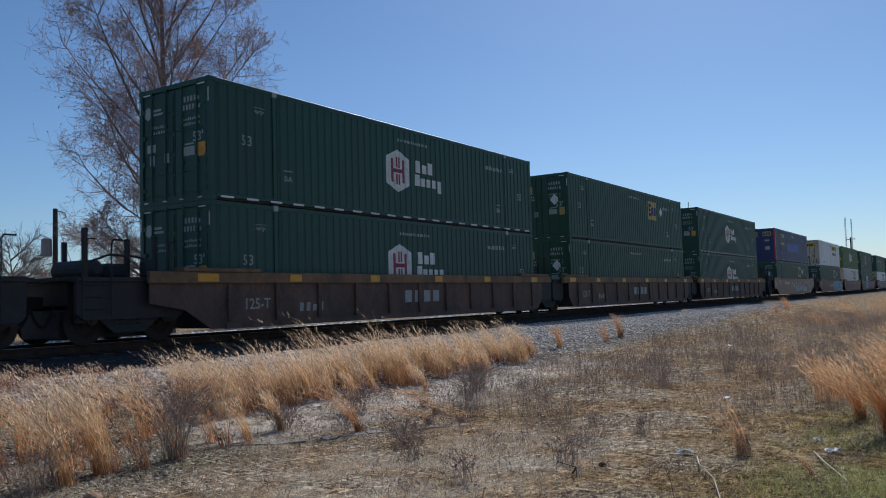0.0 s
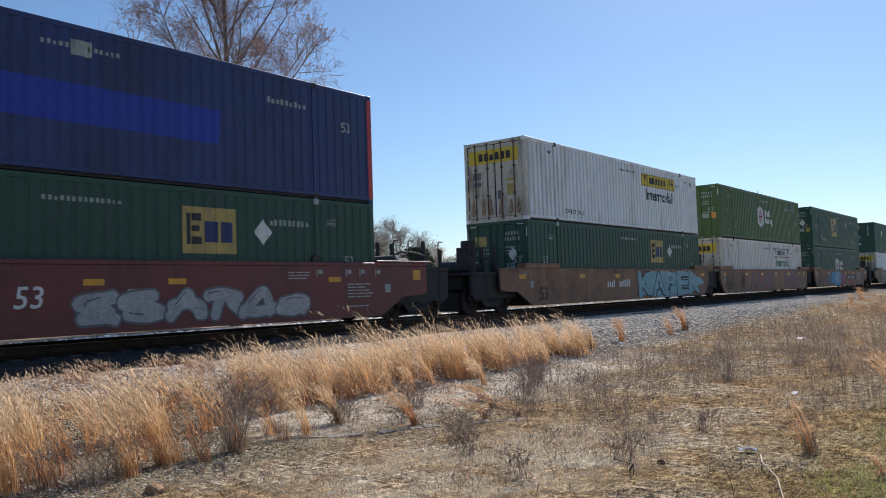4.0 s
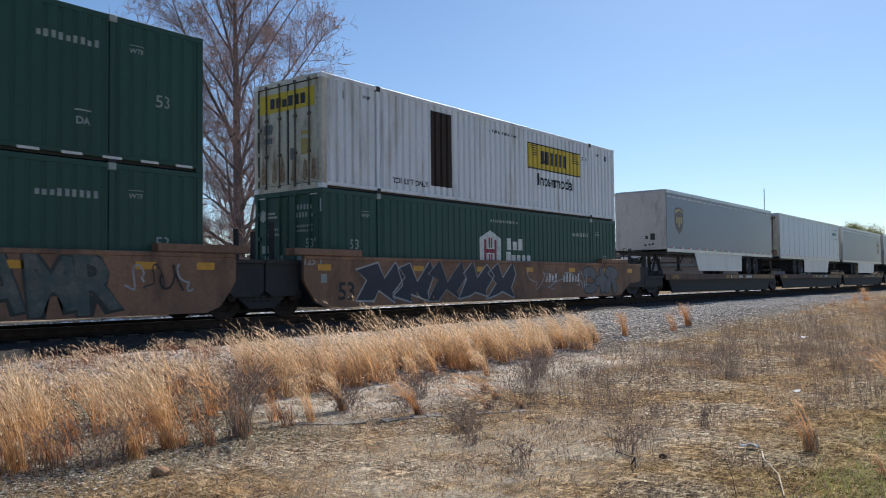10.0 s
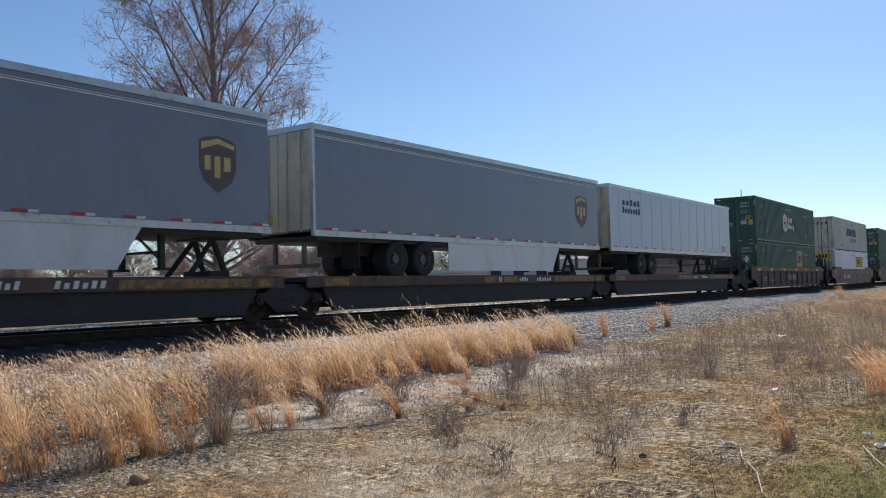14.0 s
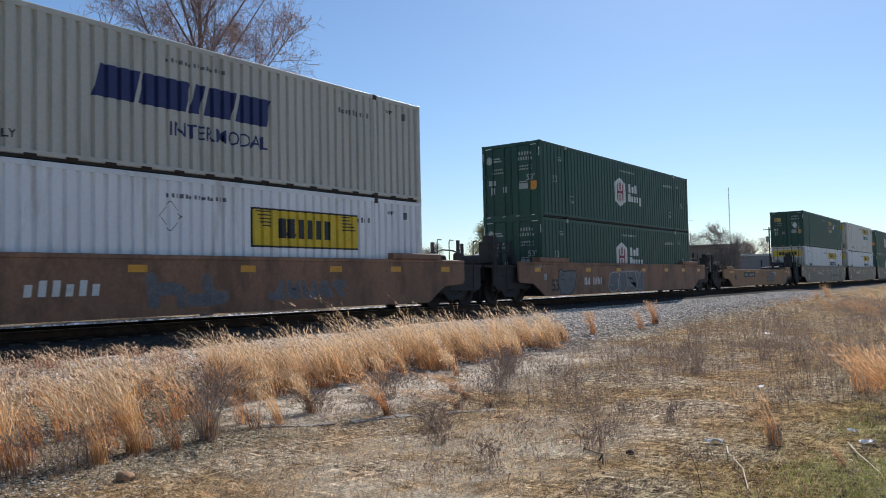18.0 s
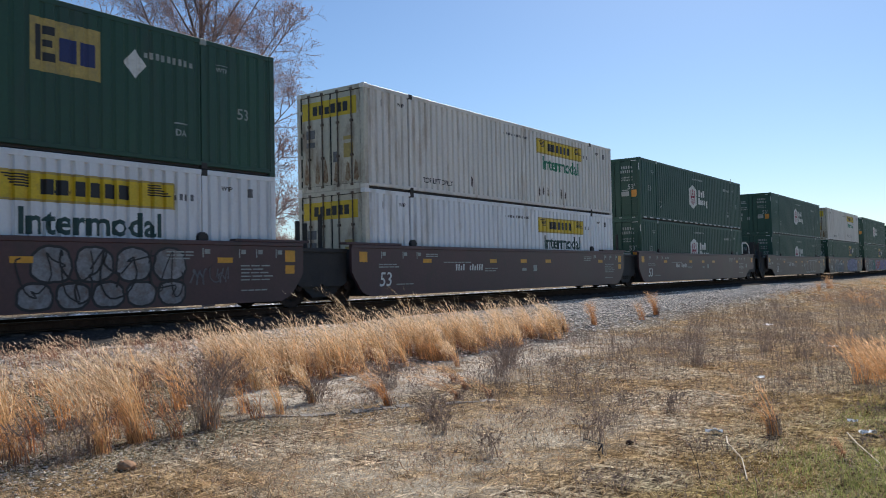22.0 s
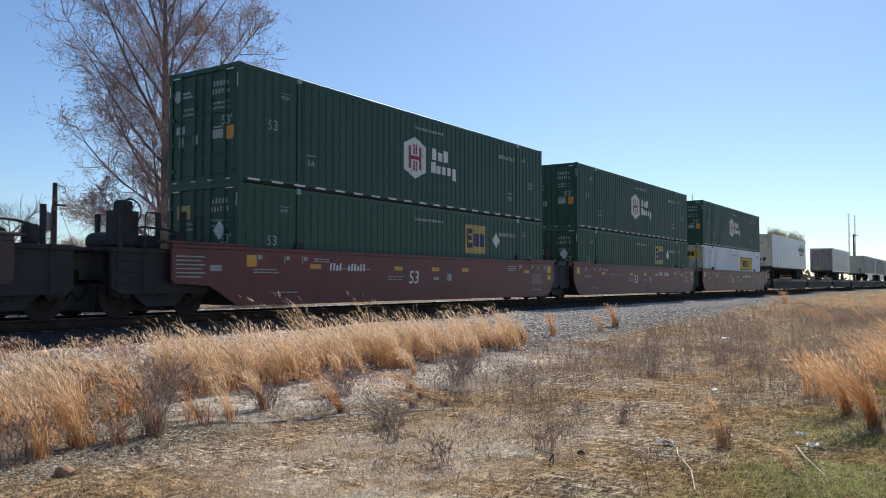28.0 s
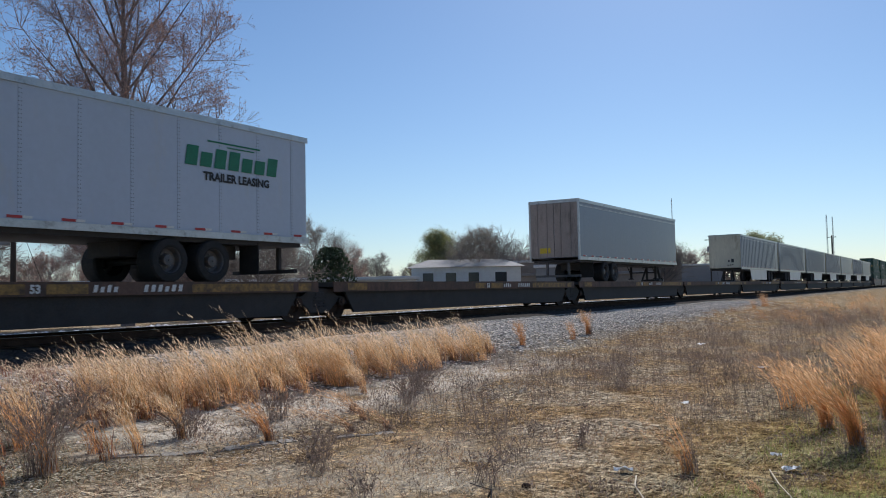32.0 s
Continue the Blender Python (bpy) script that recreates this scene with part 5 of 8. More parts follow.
# along the train: place, upper box, lower box, kind of car, left and right end, graffiti
LOW, HIGH = 0.25, 3.147
CONSIST = [
    (-11.2, "hub", "hub", "ribbed", "joint", "coupler", ()),
    (12.53, "hub_dash", "hub", "ribbed", "coupler", "truck", ()),
    (32.27, "emp", "emp_bare", "ribbed", "joint", "truck", ()),
    (52.0, "hub_dash", "hub", "ribbed", "joint", "coupler", ()),
    (75.83, "blue", "emp", "red", "coupler", "coupler", ((7.7, 13.6, 0.3, 1.0, "g_pale", "g_grey", 6, 3),)),
    (99.78, "white", "emp", "tan", "coupler", "truck", ((8.7, 15.6, 0.2, 1.36, "g_blue", "g_blue", 0, 4), (8.5, 15.6, 0.2, 1.38, "g_blue", "g_black", "KAPER", 4))),
    (119.28, "olive", "white_bare", "tan", "joint", "truck", ((2.0, 3.3, 0.3, 1.3, "g_black", "g_black", -4, 45), (-0.2, 1.3, 0.3, 1.2, "g_black", "g_black", -3, 46), (4.0, 8.8, 0.19, 1.42, "g_mauve", "p_maroon", "AUB", 5), (11.2, 14.6, 0.2, 1.4, "g_mauve", "p_maroon", "NE", 15))),
    (139.04, "emp_mid", "hub", "tan", "joint", "coupler", ((2.9, 4.4, 0.26, 1.3, "g_dull", "g_dull", 0, 66), (4.1, 7.8, 0.26, 1.32, "g_sky", "g_sky", 0, 6), (6.9, 9.6, 0.3, 1.3, "g_red", "g_red", 0, 16), (10.4, 12.2, 0.22, 0.62, "g_red", "g_red", 0, 17), (5.6, 7.4, 0.4, 1.1, "g_blue", "g_blue", 0, 26), (7.2, 8.8, 0.6, 1.2, "g_pale", "g_sky", -4, 27), (13.4, 15.2, 0.5, 1.3, "g_pale", "g_pale", -4, 28))),
    (162.87, "emp_front", "white", "tan", "coupler", "truck", ((1.5, 5.9, 0.24, 1.36, "g_silver", "g_dark", 4, 7), (6.4, 13.9, 0.2, 1.4, "g_silver", "g_black", "KONKRTOR", 17), (-0.4, 1.2, 1.2, 1.42, "g_red", "g_red", -3, 57))),
    (182.4, "hub_dash", "hub", "tan", "joint", "truck", ((1.2, 6.9, 0.2, 1.42, "g_dusk", "g_pale", "panel", 8), (6.85, 9.45, 0.6, 1.22, "tan_light", "p_rusty", "plate", 18), (9.75, 14.2, 0.22, 1.4, "g_moss", "g_dark", "SCAMR", 28), (14.3, 15.8, 0.6, 1.2, "g_pale", "g_black", -4, 88))),
    (202.03, "white_patch", "hub", "tan", "joint", "coupler", ((1.0, 8.2, 0.22, 1.4, "g_navy", "g_pale", "shards", 9), (9.0, 13.4, 0.45, 1.2, "g_pale", "g_grey", -7, 19), (13.2, 15.8, 0.24, 1.3, "g_grey", "g_dark", 3, 29))),
    (315.26, "hub_dash", "emp_plain", "ribbed", "coupler", "coupler", ()),
    (338.91, "swift", "white_box", "tan", "coupler", "coupler", ((6.7, 8.6, 0.3, 1.1, "g_grey", "tan", 2, 10), (10.0, 12.6, 0.4, 0.9, "g_grey", "tan", 5, 20))),
    (362.48, "hub", "hub", "tan", "coupler", "coupler", ((0.7, 2.4, 0.2, 1.15, "g_grey", "g_black", 1, 11), (5.5, 9.3, 0.2, 1.12, "g_grey", "g_pale", 4, 21))),
    (406.34, "emp", "white", "maroon", "coupler", "truck", ((9.95, 10.55, 0.24, 0.68, "g_silver", "g_black", 0, 120), (10.67, 11.27, 0.24, 0.68, "g_silver", "g_black", 0, 121), (11.39, 11.99, 0.24, 0.68, "g_silver", "g_black", 0, 122), (12.11, 12.71, 0.24, 0.68, "g_silver", "g_black", 0, 123), (12.83, 13.43, 0.24, 0.68, "g_silver", "g_black", 0, 124), (10.20, 10.92, 0.74, 1.36, "g_silver", "g_black", 0, 130), (11.04, 11.76, 0.74, 1.36, "g_silver", "g_black", 0, 131), (11.88, 12.60, 0.74, 1.36, "g_silver", "g_black", 0, 132), (12.72, 13.44, 0.74, 1.36, "g_silver", "g_black", 0, 133), (9.9, 13.4, 0.3, 1.35, "g_black", "g_black", -5, 12), (13.6, 14.6, 0.6, 1.0, "g_grey", "g_grey", -3, 13))),
    (425.75, "white_green", "white", "maroon", "joint", "truck", ()),
    (445.14, "hub_dash", "hub", "maroon", "joint", "coupler", ()),
    (468.86, "hub_dash", "hub", "maroon", "coupler", "truck", ((9.2, 13.0, 0.3, 1.3, "maroon", "g_pale", 4, 13),)),
    (488.19, "white_green", "emp", "maroon", "joint", "truck", ((2.0, 6.2, 0.2, 1.35, "g_grey", "g_pale", 5, 14), (8.3, 13.7, 0.2, 1.42, "g_lilac", "g_navy", 0, 33), (8.2, 13.8, 0.2, 1.42, "g_violet_pale", "g_navy", 4, 34))),
    (507.66, "hub_dash", "emp", "maroon", "joint", "coupler", ((1.4, 4.6, 0.24, 1.42, "g_dull", "g_pale", 3, 35), (4.2, 6.4, 0.24, 1.36, "g_teal", "g_teal", 0, 65), (4.4, 6.2, 0.24, 1.3, "g_teal", "g_dark", 2, 66), (6.4, 10.1, 0.22, 1.36, "g_lilac", "g_red", 0, 36), (6.6, 9.9, 0.3, 1.28, "g_red", "g_pale", "HDP", 38), (10.3, 14.9, 0.2, 1.42, "g_violet", "g_pale", 5, 37), (14.9, 16.4, 0.3, 1.1, "g_pale", "g_grey", 0, 40))),
    (531.24, "hub_dash", "emp", "red", "coupler", "truck", ()),
    (550.89, "hub_dash", "emp", "red", "joint", "truck", ()),
    (570.52, "hub_dash", "white_box", "red", "joint", "coupler", ()),
    (788.5, "emp", "hub", "maroon", "coupler", "truck", ()),
    (808.0, "hub", "emp", "maroon", "joint", "truck", ()),
    (827.5, "emp", "hub", "maroon", "joint", "coupler", ()),
]
for along, upper, lower, kind, a, b, marks in CONSIST:
    well_car(kind, along, a, b, marks=marks)
    put_container(lower, along, LOW)
    put_container(upper, along, HIGH)
# white end handrail of the last maroon unit of the second set
for car in [o for o in MOVERS if o.name.startswith("well_car") and abs(o.location.x - 445.14) < 0.01]:
    pts = [(16.3, -1.28, 1.5), (16.3, -1.28, 2.25), (16.4, -1.28, 2.32), (17.1, -1.28, 2.34), (17.3, -1.28, 2.31), (17.66, -1.28, 2.16), (17.79, -1.28, 2.02), (17.81, -1.28, 1.5)]
    part("handrail", sweep(B(), pts, 0.03, 8), "p_white", car, "bent white handrail")
well_car("empty", 386.05, "coupler", "coupler", length=12.6, marks=((7.7, 9.4, 0.42, 1.08, "g_grey", "g_black", 3, 71), (5.7, 7.2, 0.78, 1.06, "g_grey", "g_dark", -4, 72)))


# ---- spine cars and road trailers ----
def spine_car(along, left, right):
    root = thing("spine_car", "dark grimy spine car platform with amber deck tabs", "railcar", "spine car platforms")
    top = 1.03
    part("deck", bx(-0.3, BOX_L + 0.35, -1.28, 1.28, top - 0.13, top, chamfer=0.01), "black", root, "flat wheel deck")
    part("deck_edge", bx(-0.3, BOX_L + 0.35, -1.33, -1.285, top - 0.26, top + 0.02), "tan_side", root, "brown deck edge")
    out = [(-0.85, 0.6), (-0.3, 0.6), (0.5, 0.3), (1.0, 0.24), (BOX_L - 1.0, 0.24), (BOX_L - 0.5, 0.3), (BOX_L + 0.3, 0.6), (BOX_L + 0.85, 0.6), (BOX_L + 0.85, 0.9), (-0.85, 0.9)]
    part("centre_sill", prism(B(), out, -0.5, 0.5), "black", root, "deep dark centre sill")
    part("side_skirt", prism(B(), [(0.25, 0.9), (BOX_L - 0.25, 0.9), (BOX_L - 0.75, 0.17), (0.75, 0.17)], -1.2, -1.12), "black", root, "dark side sheet")
    for i in range(7):
        x = 1.2 + i * (BOX_L - 2.4) / 6
        part("cross_bearer", bx(x, x + 0.16, -1.2, 1.2, 0.62, 0.9), "black", root)
    for x, w in ((0.3, 0.9), (7.55, 0.75), (8.72, 0.88), (12.2, 3.3), (15.7, 0.5)):
        part("reflector", on_side(flat(rect(x, x + w, top - 0.22, top - 0.03)), 0, 0, -1.334), "p_tab", root, "long faded amber deck tab")
    part("size_numeral", on_side(letters("53", 0.22, 0, 0.01), 8.5, top - 0.13, -1.337), "p_white", root)
    for x, w, n in ((9.98, 0.62, 4), (11.4, 1.08, 6)):
        part("number_bar", on_side(flat(*[[(p + x, q + top - 0.12) for p, q in pl] for pl in bars(rnd, w, 0.15, n, 0.25)]), 0, 0, -1.337), "p_white", root, "pale slanted blocks of a car number")
    if left == "coupler":
        platform(root, -2.2, -0.4, 1.0, "black", "spine", True)
        truck(root, -1.3)
        coupler(root, -2.2, -2.7)
        brake_wheel(root, -1.9, 1.5)
    if right == "coupler":
        platform(root, BOX_L + 0.4, BOX_L + 2.2, 1.0, "black", "spine", False)
        truck(root, BOX_L + 1.3)
        coupler(root, BOX_L + 2.2, BOX_L + 2.7)
    elif right == "truck":
        truck(root, BOX_L + 0.68)
    root.matrix_basis = pose(along, TRACK_Y, RAIL)
    MOVERS.append(root)


def hitch(root, x):
    """The black folding stand that carries a trailer's kingpin."""
    top = 1.03
    bm = B()
    for s in (-0.42, 0.42):
        rod(bm, (x - 0.75, s, top), (x, s * 0.8, 1.95), 0.06, 6)
        rod(bm, (x + 0.35, s, top), (x, s * 0.8, 1.95), 0.075, 6)
    box(bm, x - 0.4, x + 0.4, -0.5, 0.5, 1.92, 2.02)
    box(bm, x - 0.2, x + 0.35, -0.5, 0.5, 1.02, 1.2)
    part("hitch_stand", bm, "black", root, "black folding hitch stand")


def trailer(along, style, nose_left, length=BOX_L, logo=True):
    """A road trailer riding on a spine platform. It is modelled nose to -X and mirrored where the doors lead."""
    lab = {"ups": "grey smooth-sided road trailer with a brown shield emblem", "premier": "white panelled road trailer with green wordmark",
           "premier_big": "white road trailer with large green wordmark", "metro": "white road trailer with navy wordmark", "plain": "grey ribbed road trailer with a side skirt",
           "short": "dull grey road trailer on tandem wheels"}[style]
    root = thing("road_trailer", lab, "trailer", "road trailers on the train")
    L, z0, z1 = length, 2.06, 4.925
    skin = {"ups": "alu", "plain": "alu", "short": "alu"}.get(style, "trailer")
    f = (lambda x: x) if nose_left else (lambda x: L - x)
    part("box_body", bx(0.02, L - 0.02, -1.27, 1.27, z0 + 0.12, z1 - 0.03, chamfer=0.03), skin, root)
    part("roof", bx(0.0, L, -1.24, 1.24, z1 - 0.06, z1, chamfer=0.02), "alu_bare", root)
    for s in (-1, 1):
        part("top_rail", bx(0.0, L, s * 1.29 - 0.012, s * 1.29 + 0.012, z1 - 0.16, z1 - 0.015), "alu_bare", root)
        part("bottom_rail", bx(0.0, L, s * 1.285 - 0.02, s * 1.285 + 0.02, z0, z0 + 0.15), "alu_bare", root)
    if style in ("ups", "short", "plain"):
        part("pinstripe", on_side(flat(rect(0.1, L - 0.1, z1 - 0.34, z1 - 0.315), rect(0.1, L - 0.1, z1 - 0.29, z1 - 0.275)), 0, 0, -1.272), "p_white", root, "thin white line")
    if style == "plain":
        seam = part("side_post", bx(0, 0.05, -1.292, -1.268, z0 + 0.16, z1 - 0.17), skin, root)
        seam.matrix_basis = pose(0.4, 0, 0)
        for i in range(1, int((L - 0.6) / 0.6)):
            shared("side_post", seam, root, pose(0.4 + 0.6 * i, 0, 0))
    if style in ("premier", "premier_big", "metro"):
        seam = part("panel_seam", bx(-0.035, 0.035, -1.278, -1.268, z0 + 0.16, z1 - 0.17), "trailer", root)
        seam.matrix_basis = pose(0.9, 0, 0)
        rivets = part("rivet_line", on_side(flat(*[rect(d - 0.008, d + 0.008, z0 + 0.2 + i * 0.08, z0 + 0.222 + i * 0.08) for i in range(31) for d in (-0.025, 0.025)]), 0, 0, -1.274), "g_grey", root, "line of small rivets")
        rivets.matrix_basis = pose(0.9, 0, 0)
        for i in range(1, 13):
            x = 0.9 + i * 1.22
            if x < L - 0.3:
                shared("panel_seam", seam, root, pose(x, 0, 0))
                shared("rivet_line", rivets, root, pose(x, 0, 0))
    # reflective tape along the lower rail
    rd, wd = [], []
    for i in range(15):
        x = 0.35 + i * (L - 0.9) / 14
        rd.append(rect(x, x + 0.3, z0 + 0.17, z0 + 0.225))
        wd.append(rect(x + 0.3, x + 0.5, z0 + 0.17, z0 + 0.225))
    part("reflective_tape", on_side(flat(*rd), 0, 0, -1.278), "p_red", root, "red reflective tape")
    part("reflective_tape", on_side(flat(*wd), 0, 0, -1.278), "p_white", root, "white reflective tape")
    # ends
    xe = 0.0
    if nose_left:
        part("front_wall", bx(-0.03, 0.03, -1.25, 1.25, z0 + 0.1, z1 - 0.06, chamfer=0.02), "grey_end" if style == "ups" else "trailer_end" if style != "short" else "cream", root, "pale front wall")
        part("front_fitting", on_end(flat(rect(0.5, 0.72, z0 + 0.55, z0 + 0.85), rect(0.25, 0.38, z0 + 0.6, z0 + 0.75), rect(0.2, 0.3, z0 + 0.28, z0 + 0.36), rect(0.4, 0.5, z0 + 0.3, z0 + 0.38), rect(0.56, 0.66, z0 + 0.32, z0 + 0.4)), 0, 0, -0.034), "g_black", root, "dark couplings on the front wall")
        if style.startswith("premier"):
            for pl in bars(rnd, 1.1, 0.2, 7, 0.2):
                part("wordmark_block", on_end(flat([(p - 0.1, q + z1 - 0.72) for p, q in pl]), 0, 0, -0.034), "p_green", root, "green block of a wordmark")
    else:
        for s in (-1, 1):
            y0, y1 = (0.01, 1.2) if s > 0 else (-1.2, -0.01)
            leaf = part("rear_door", bx(-0.02, 0.03, y0, y1, z0 + 0.16, z1 - 0.16, chamfer=0.01), "trailer_end" if style != "short" else "dull_door", root, "weathered rear door")
            for k in (0.35, 0.85):
                part("locking_rod", rod(B(), (-0.04, s * k, z0 + 0.12), (-0.04, s * k, z1 - 0.14), 0.022, 6), "rust" if style == "premier" else "dull_door" if style == "short" else "alu_bare", leaf)
                if style == "premier":
                    part("rod_keeper", box(bx(-0.06, -0.02, s * k - 0.07, s * k + 0.07, z0 + 0.18, z0 + 0.26), -0.06, -0.02, s * k - 0.05, s * k + 0.05, z1 - 0.26, z1 - 0.2), "rust_red", leaf, "rusty rod keepers")
        part("door_frame", box(box(box(B(), -0.03, 0.05, -1.29, -1.2, z0, z1), -0.03, 0.05, 1.2, 1.29, z0, z1), -0.03, 0.05, -1.2, 1.2, z1 - 0.15, z1), "alu_bare", root)
        part("door_label", on_end(flat(rect(-0.75, -0.2, z0 + 0.35, z0 + 0.6)), 0, 0, -0.024), "p_yellow", root, "yellow label")
        if style == "premier":
            # cream paint stands for sunlit ground mirrored in the polished panel
            part("door_panel", on_end(flat(rect(0.45, 0.8, z0 + 0.95, z1 - 0.75)), 0, 0, -0.026), "cream", root, "door panel painted cream for the sunlit ground it reflects")
            part("hinge_set", box(box(box(box(B(), -0.05, 0.0, 1.0, 1.27, z0 + 0.25, z0 + 0.33), -0.05, 0.0, 1.0, 1.27, z0 + 0.85, z0 + 0.93), -0.05, 0.0, 1.0, 1.27, z0 + 1.4, z0 + 1.48), -0.05, 0.0, 1.0, 1.27, z0 + 1.95, z0 + 2.03), "alu_bare", root, "door hinges")
            part("door_label", on_end(flat(rect(-1.05, -0.6, z1 - 0.75, z1 - 0.45), rect(0.25, 1.05, z1 - 0.42, z1 - 0.4)), 0, 0, -0.026), "p_white", root, "white label")
            part("number_bar", on_end(flat(*[[(p + 0.55, q + z1 - 0.33) for p, q in pl] for pl in bars(rnd, 1.0, 0.16, 9, 0)]), 0, 0, -0.026), "p_black", root, "plain bars in place of a number")
            part("rust_patch", on_end(flat(rect(-0.9, -0.3, z0 + 0.18, z0 + 0.3), rect(0.1, 0.42, z0 + 0.16, z0 + 0.42), rect(0.5, 1.1, z0 + 0.17, z0 + 0.55)), 0, 0, -0.025), "rust_red", root, "rust along the door sill")
    xg = 0.35 if not nose_left else L - 0.35
    bm = bx(xg - 0.05, xg + 0.05, -1.15, 1.15, 1.28, 1.38)
    for y in (-0.6, 0.5):
        box(bm, xg - 0.05, xg + 0.05, y, y + 0.1, 1.3, z0 + 0.02)
    part("underride_guard", bm, "rim" if style != "premier_big" else "black", root, "rear underride bar")
    # underframe, bogie, landing legs
    part("cross_frame", bx(0.2, L - 0.2, -1.18, 1.18, z0 - 0.1, z0 + 0.02), "black", root)
    xa, xb = sorted((f(L - 5.3), f(L - 1.9)))
    part("bogie_frame", bx(xa, xb, -0.55, 0.55, 1.62, z0 - 0.08), "black", root)
    xf0, xf1 = sorted((f(L - 5.9), f(L - 1.6)))
    part("mud_flap", bx(f(L - 1.75) - 0.02, f(L - 1.75) + 0.02, -1.2, -0.55, 1.25, z0 - 0.05), "tyre", root, "black mud flap")
    for xw in (f(L - 3.25), f(L - 4.5)):
        for s in (-1, 1):
            tyre(root, xw, s * 1.0, 1.53, s)
        part("axle", rod(B(), (xw, -0.9, 1.53), (xw, 0.9, 1.53), 0.07, 8), "black", root)
    xl = f(2.6)
    bm = B()
    for s in (-0.75, 0.75):
        box(bm, xl - 0.06, xl + 0.06, s - 0.06, s + 0.06, 1.25, z0 - 0.02)
        box(bm, xl - 0.13, xl + 0.13, s - 0.13, s + 0.13, 1.2, 1.26)
        rod(bm, (xl, s, 1.4), (xl + (0.7 if nose_left else -0.7), s, z0 - 0.05), 0.03, 6)
    rod(bm, (xl, -0.75, 1.6), (xl, 0.75, 1.6), 0.03, 6)
    part("landing_gear", bm, "black", root, "folding landing legs")
    hitch(root, f(0.95))
    if style in ("ups", "premier", "plain", "metro") and style != "metro":
        xs = sorted((f(3.4), f(L - 5.7)))
        slope = 0.55
        o = [(xs[0] + (slope if nose_left else 0), 1.2), (xs[1] - (0 if nose_left else slope), 1.2), (xs[1], z0), (xs[0], z0)]
        part("side_skirt", prism(B(), o, -1.27, -1.25), "skirt", root, "white aerodynamic side skirt")
    # emblems
    if style == "ups" and logo:
        cx = f(1.5)
        sh = [(-0.5, 0.5), (-0.35, 0.58), (0, 0.64), (0.35, 0.58), (0.5, 0.5), (0.5, -0.1), (0.38, -0.38), (0, -0.64), (-0.38, -0.38), (-0.5, -0.1)]
        part("shield", on_side(flat(sh), cx, 3.54, -1.272), "p_brown", root, "brown shield emblem")
        part("shield_top", on_side(flat([(-0.45, 0.46), (0, 0.58), (0.45, 0.46), (0.45, 0.36), (0, 0.46), (-0.45, 0.3)], rect(-0.36, -0.2, -0.14, 0.18), rect(-0.1, 0.06, -0.3, 0.18), rect(0.16, 0.34, -0.14, 0.18)), cx, 3.54, -1.276), "p_shield", root, "golden shapes of the emblem")
    if style == "premier":
        part("logo_frame", on_side(flat(rect(-0.85, 0.85, 0.33, 0.36), rect(-0.85, 0.85, -0.36, -0.33), rect(-0.85, -0.82, -0.33, 0.33), rect(0.82, 0.85, -0.33, 0.33)), L - 1.6, 4.12, -1.282), "g_grey", root, "thin frame of the logo")
        for pl in bars(rnd, 1.25, 0.22, 7, 0.2, 0.8) + [rect(-0.1, 0.6, 0.2, 0.23)]:
            part("wordmark_block", on_side(flat(pl), L - 1.6, 4.13, -1.282), "p_green", root, "green block of a wordmark")
        part("size_numeral", on_side(letters("53'", 0.28, 0, 0.006), L - 0.45, 2.55, -1.282), "p_black", root)
    if style == "premier_big":
        for pl in bars(rnd, 3.0, 0.46, 7, 0.15, 0.8) + [rect(-0.8, 0.9, 0.37, 0.41), rect(-0.2, 0.7, 0.29, 0.32)]:
            part("wordmark_block", on_side(flat(pl), 13.5, 3.95, -1.282), "p_green", root, "large green block of a wordmark")
        part("lettering", on_side(letters("TRAILER LEASING", 0.27, 0, 0.012), 13.65, 3.5, -1.282), "p_black", root, "painted words")
    if style == "metro":
        for dz, n in ((0.17, 5), (-0.18, 7)):
            for pl in bars(rnd, 2.0, 0.27, n):
                part("wordmark_block", on_side(flat(pl), 2.2, 4.05 + dz, -1.282), "p_blue", root, "navy block of a wordmark")
        part("small_sign", on_side(flat(*[[(p, q) for p, q in pl] for pl in bars(rnd, 0.5, 0.12, 5)], *[[(p, q - 0.16) for p, q in pl] for pl in bars(rnd, 0.5, 0.12, 6)]), L - 1.3, 2.55, -1.282), "p_blue", root, "small navy blocks")
    root.matrix_basis = pose(along, TRACK_Y, RAIL)
    MOVERS.append(root)
    return root


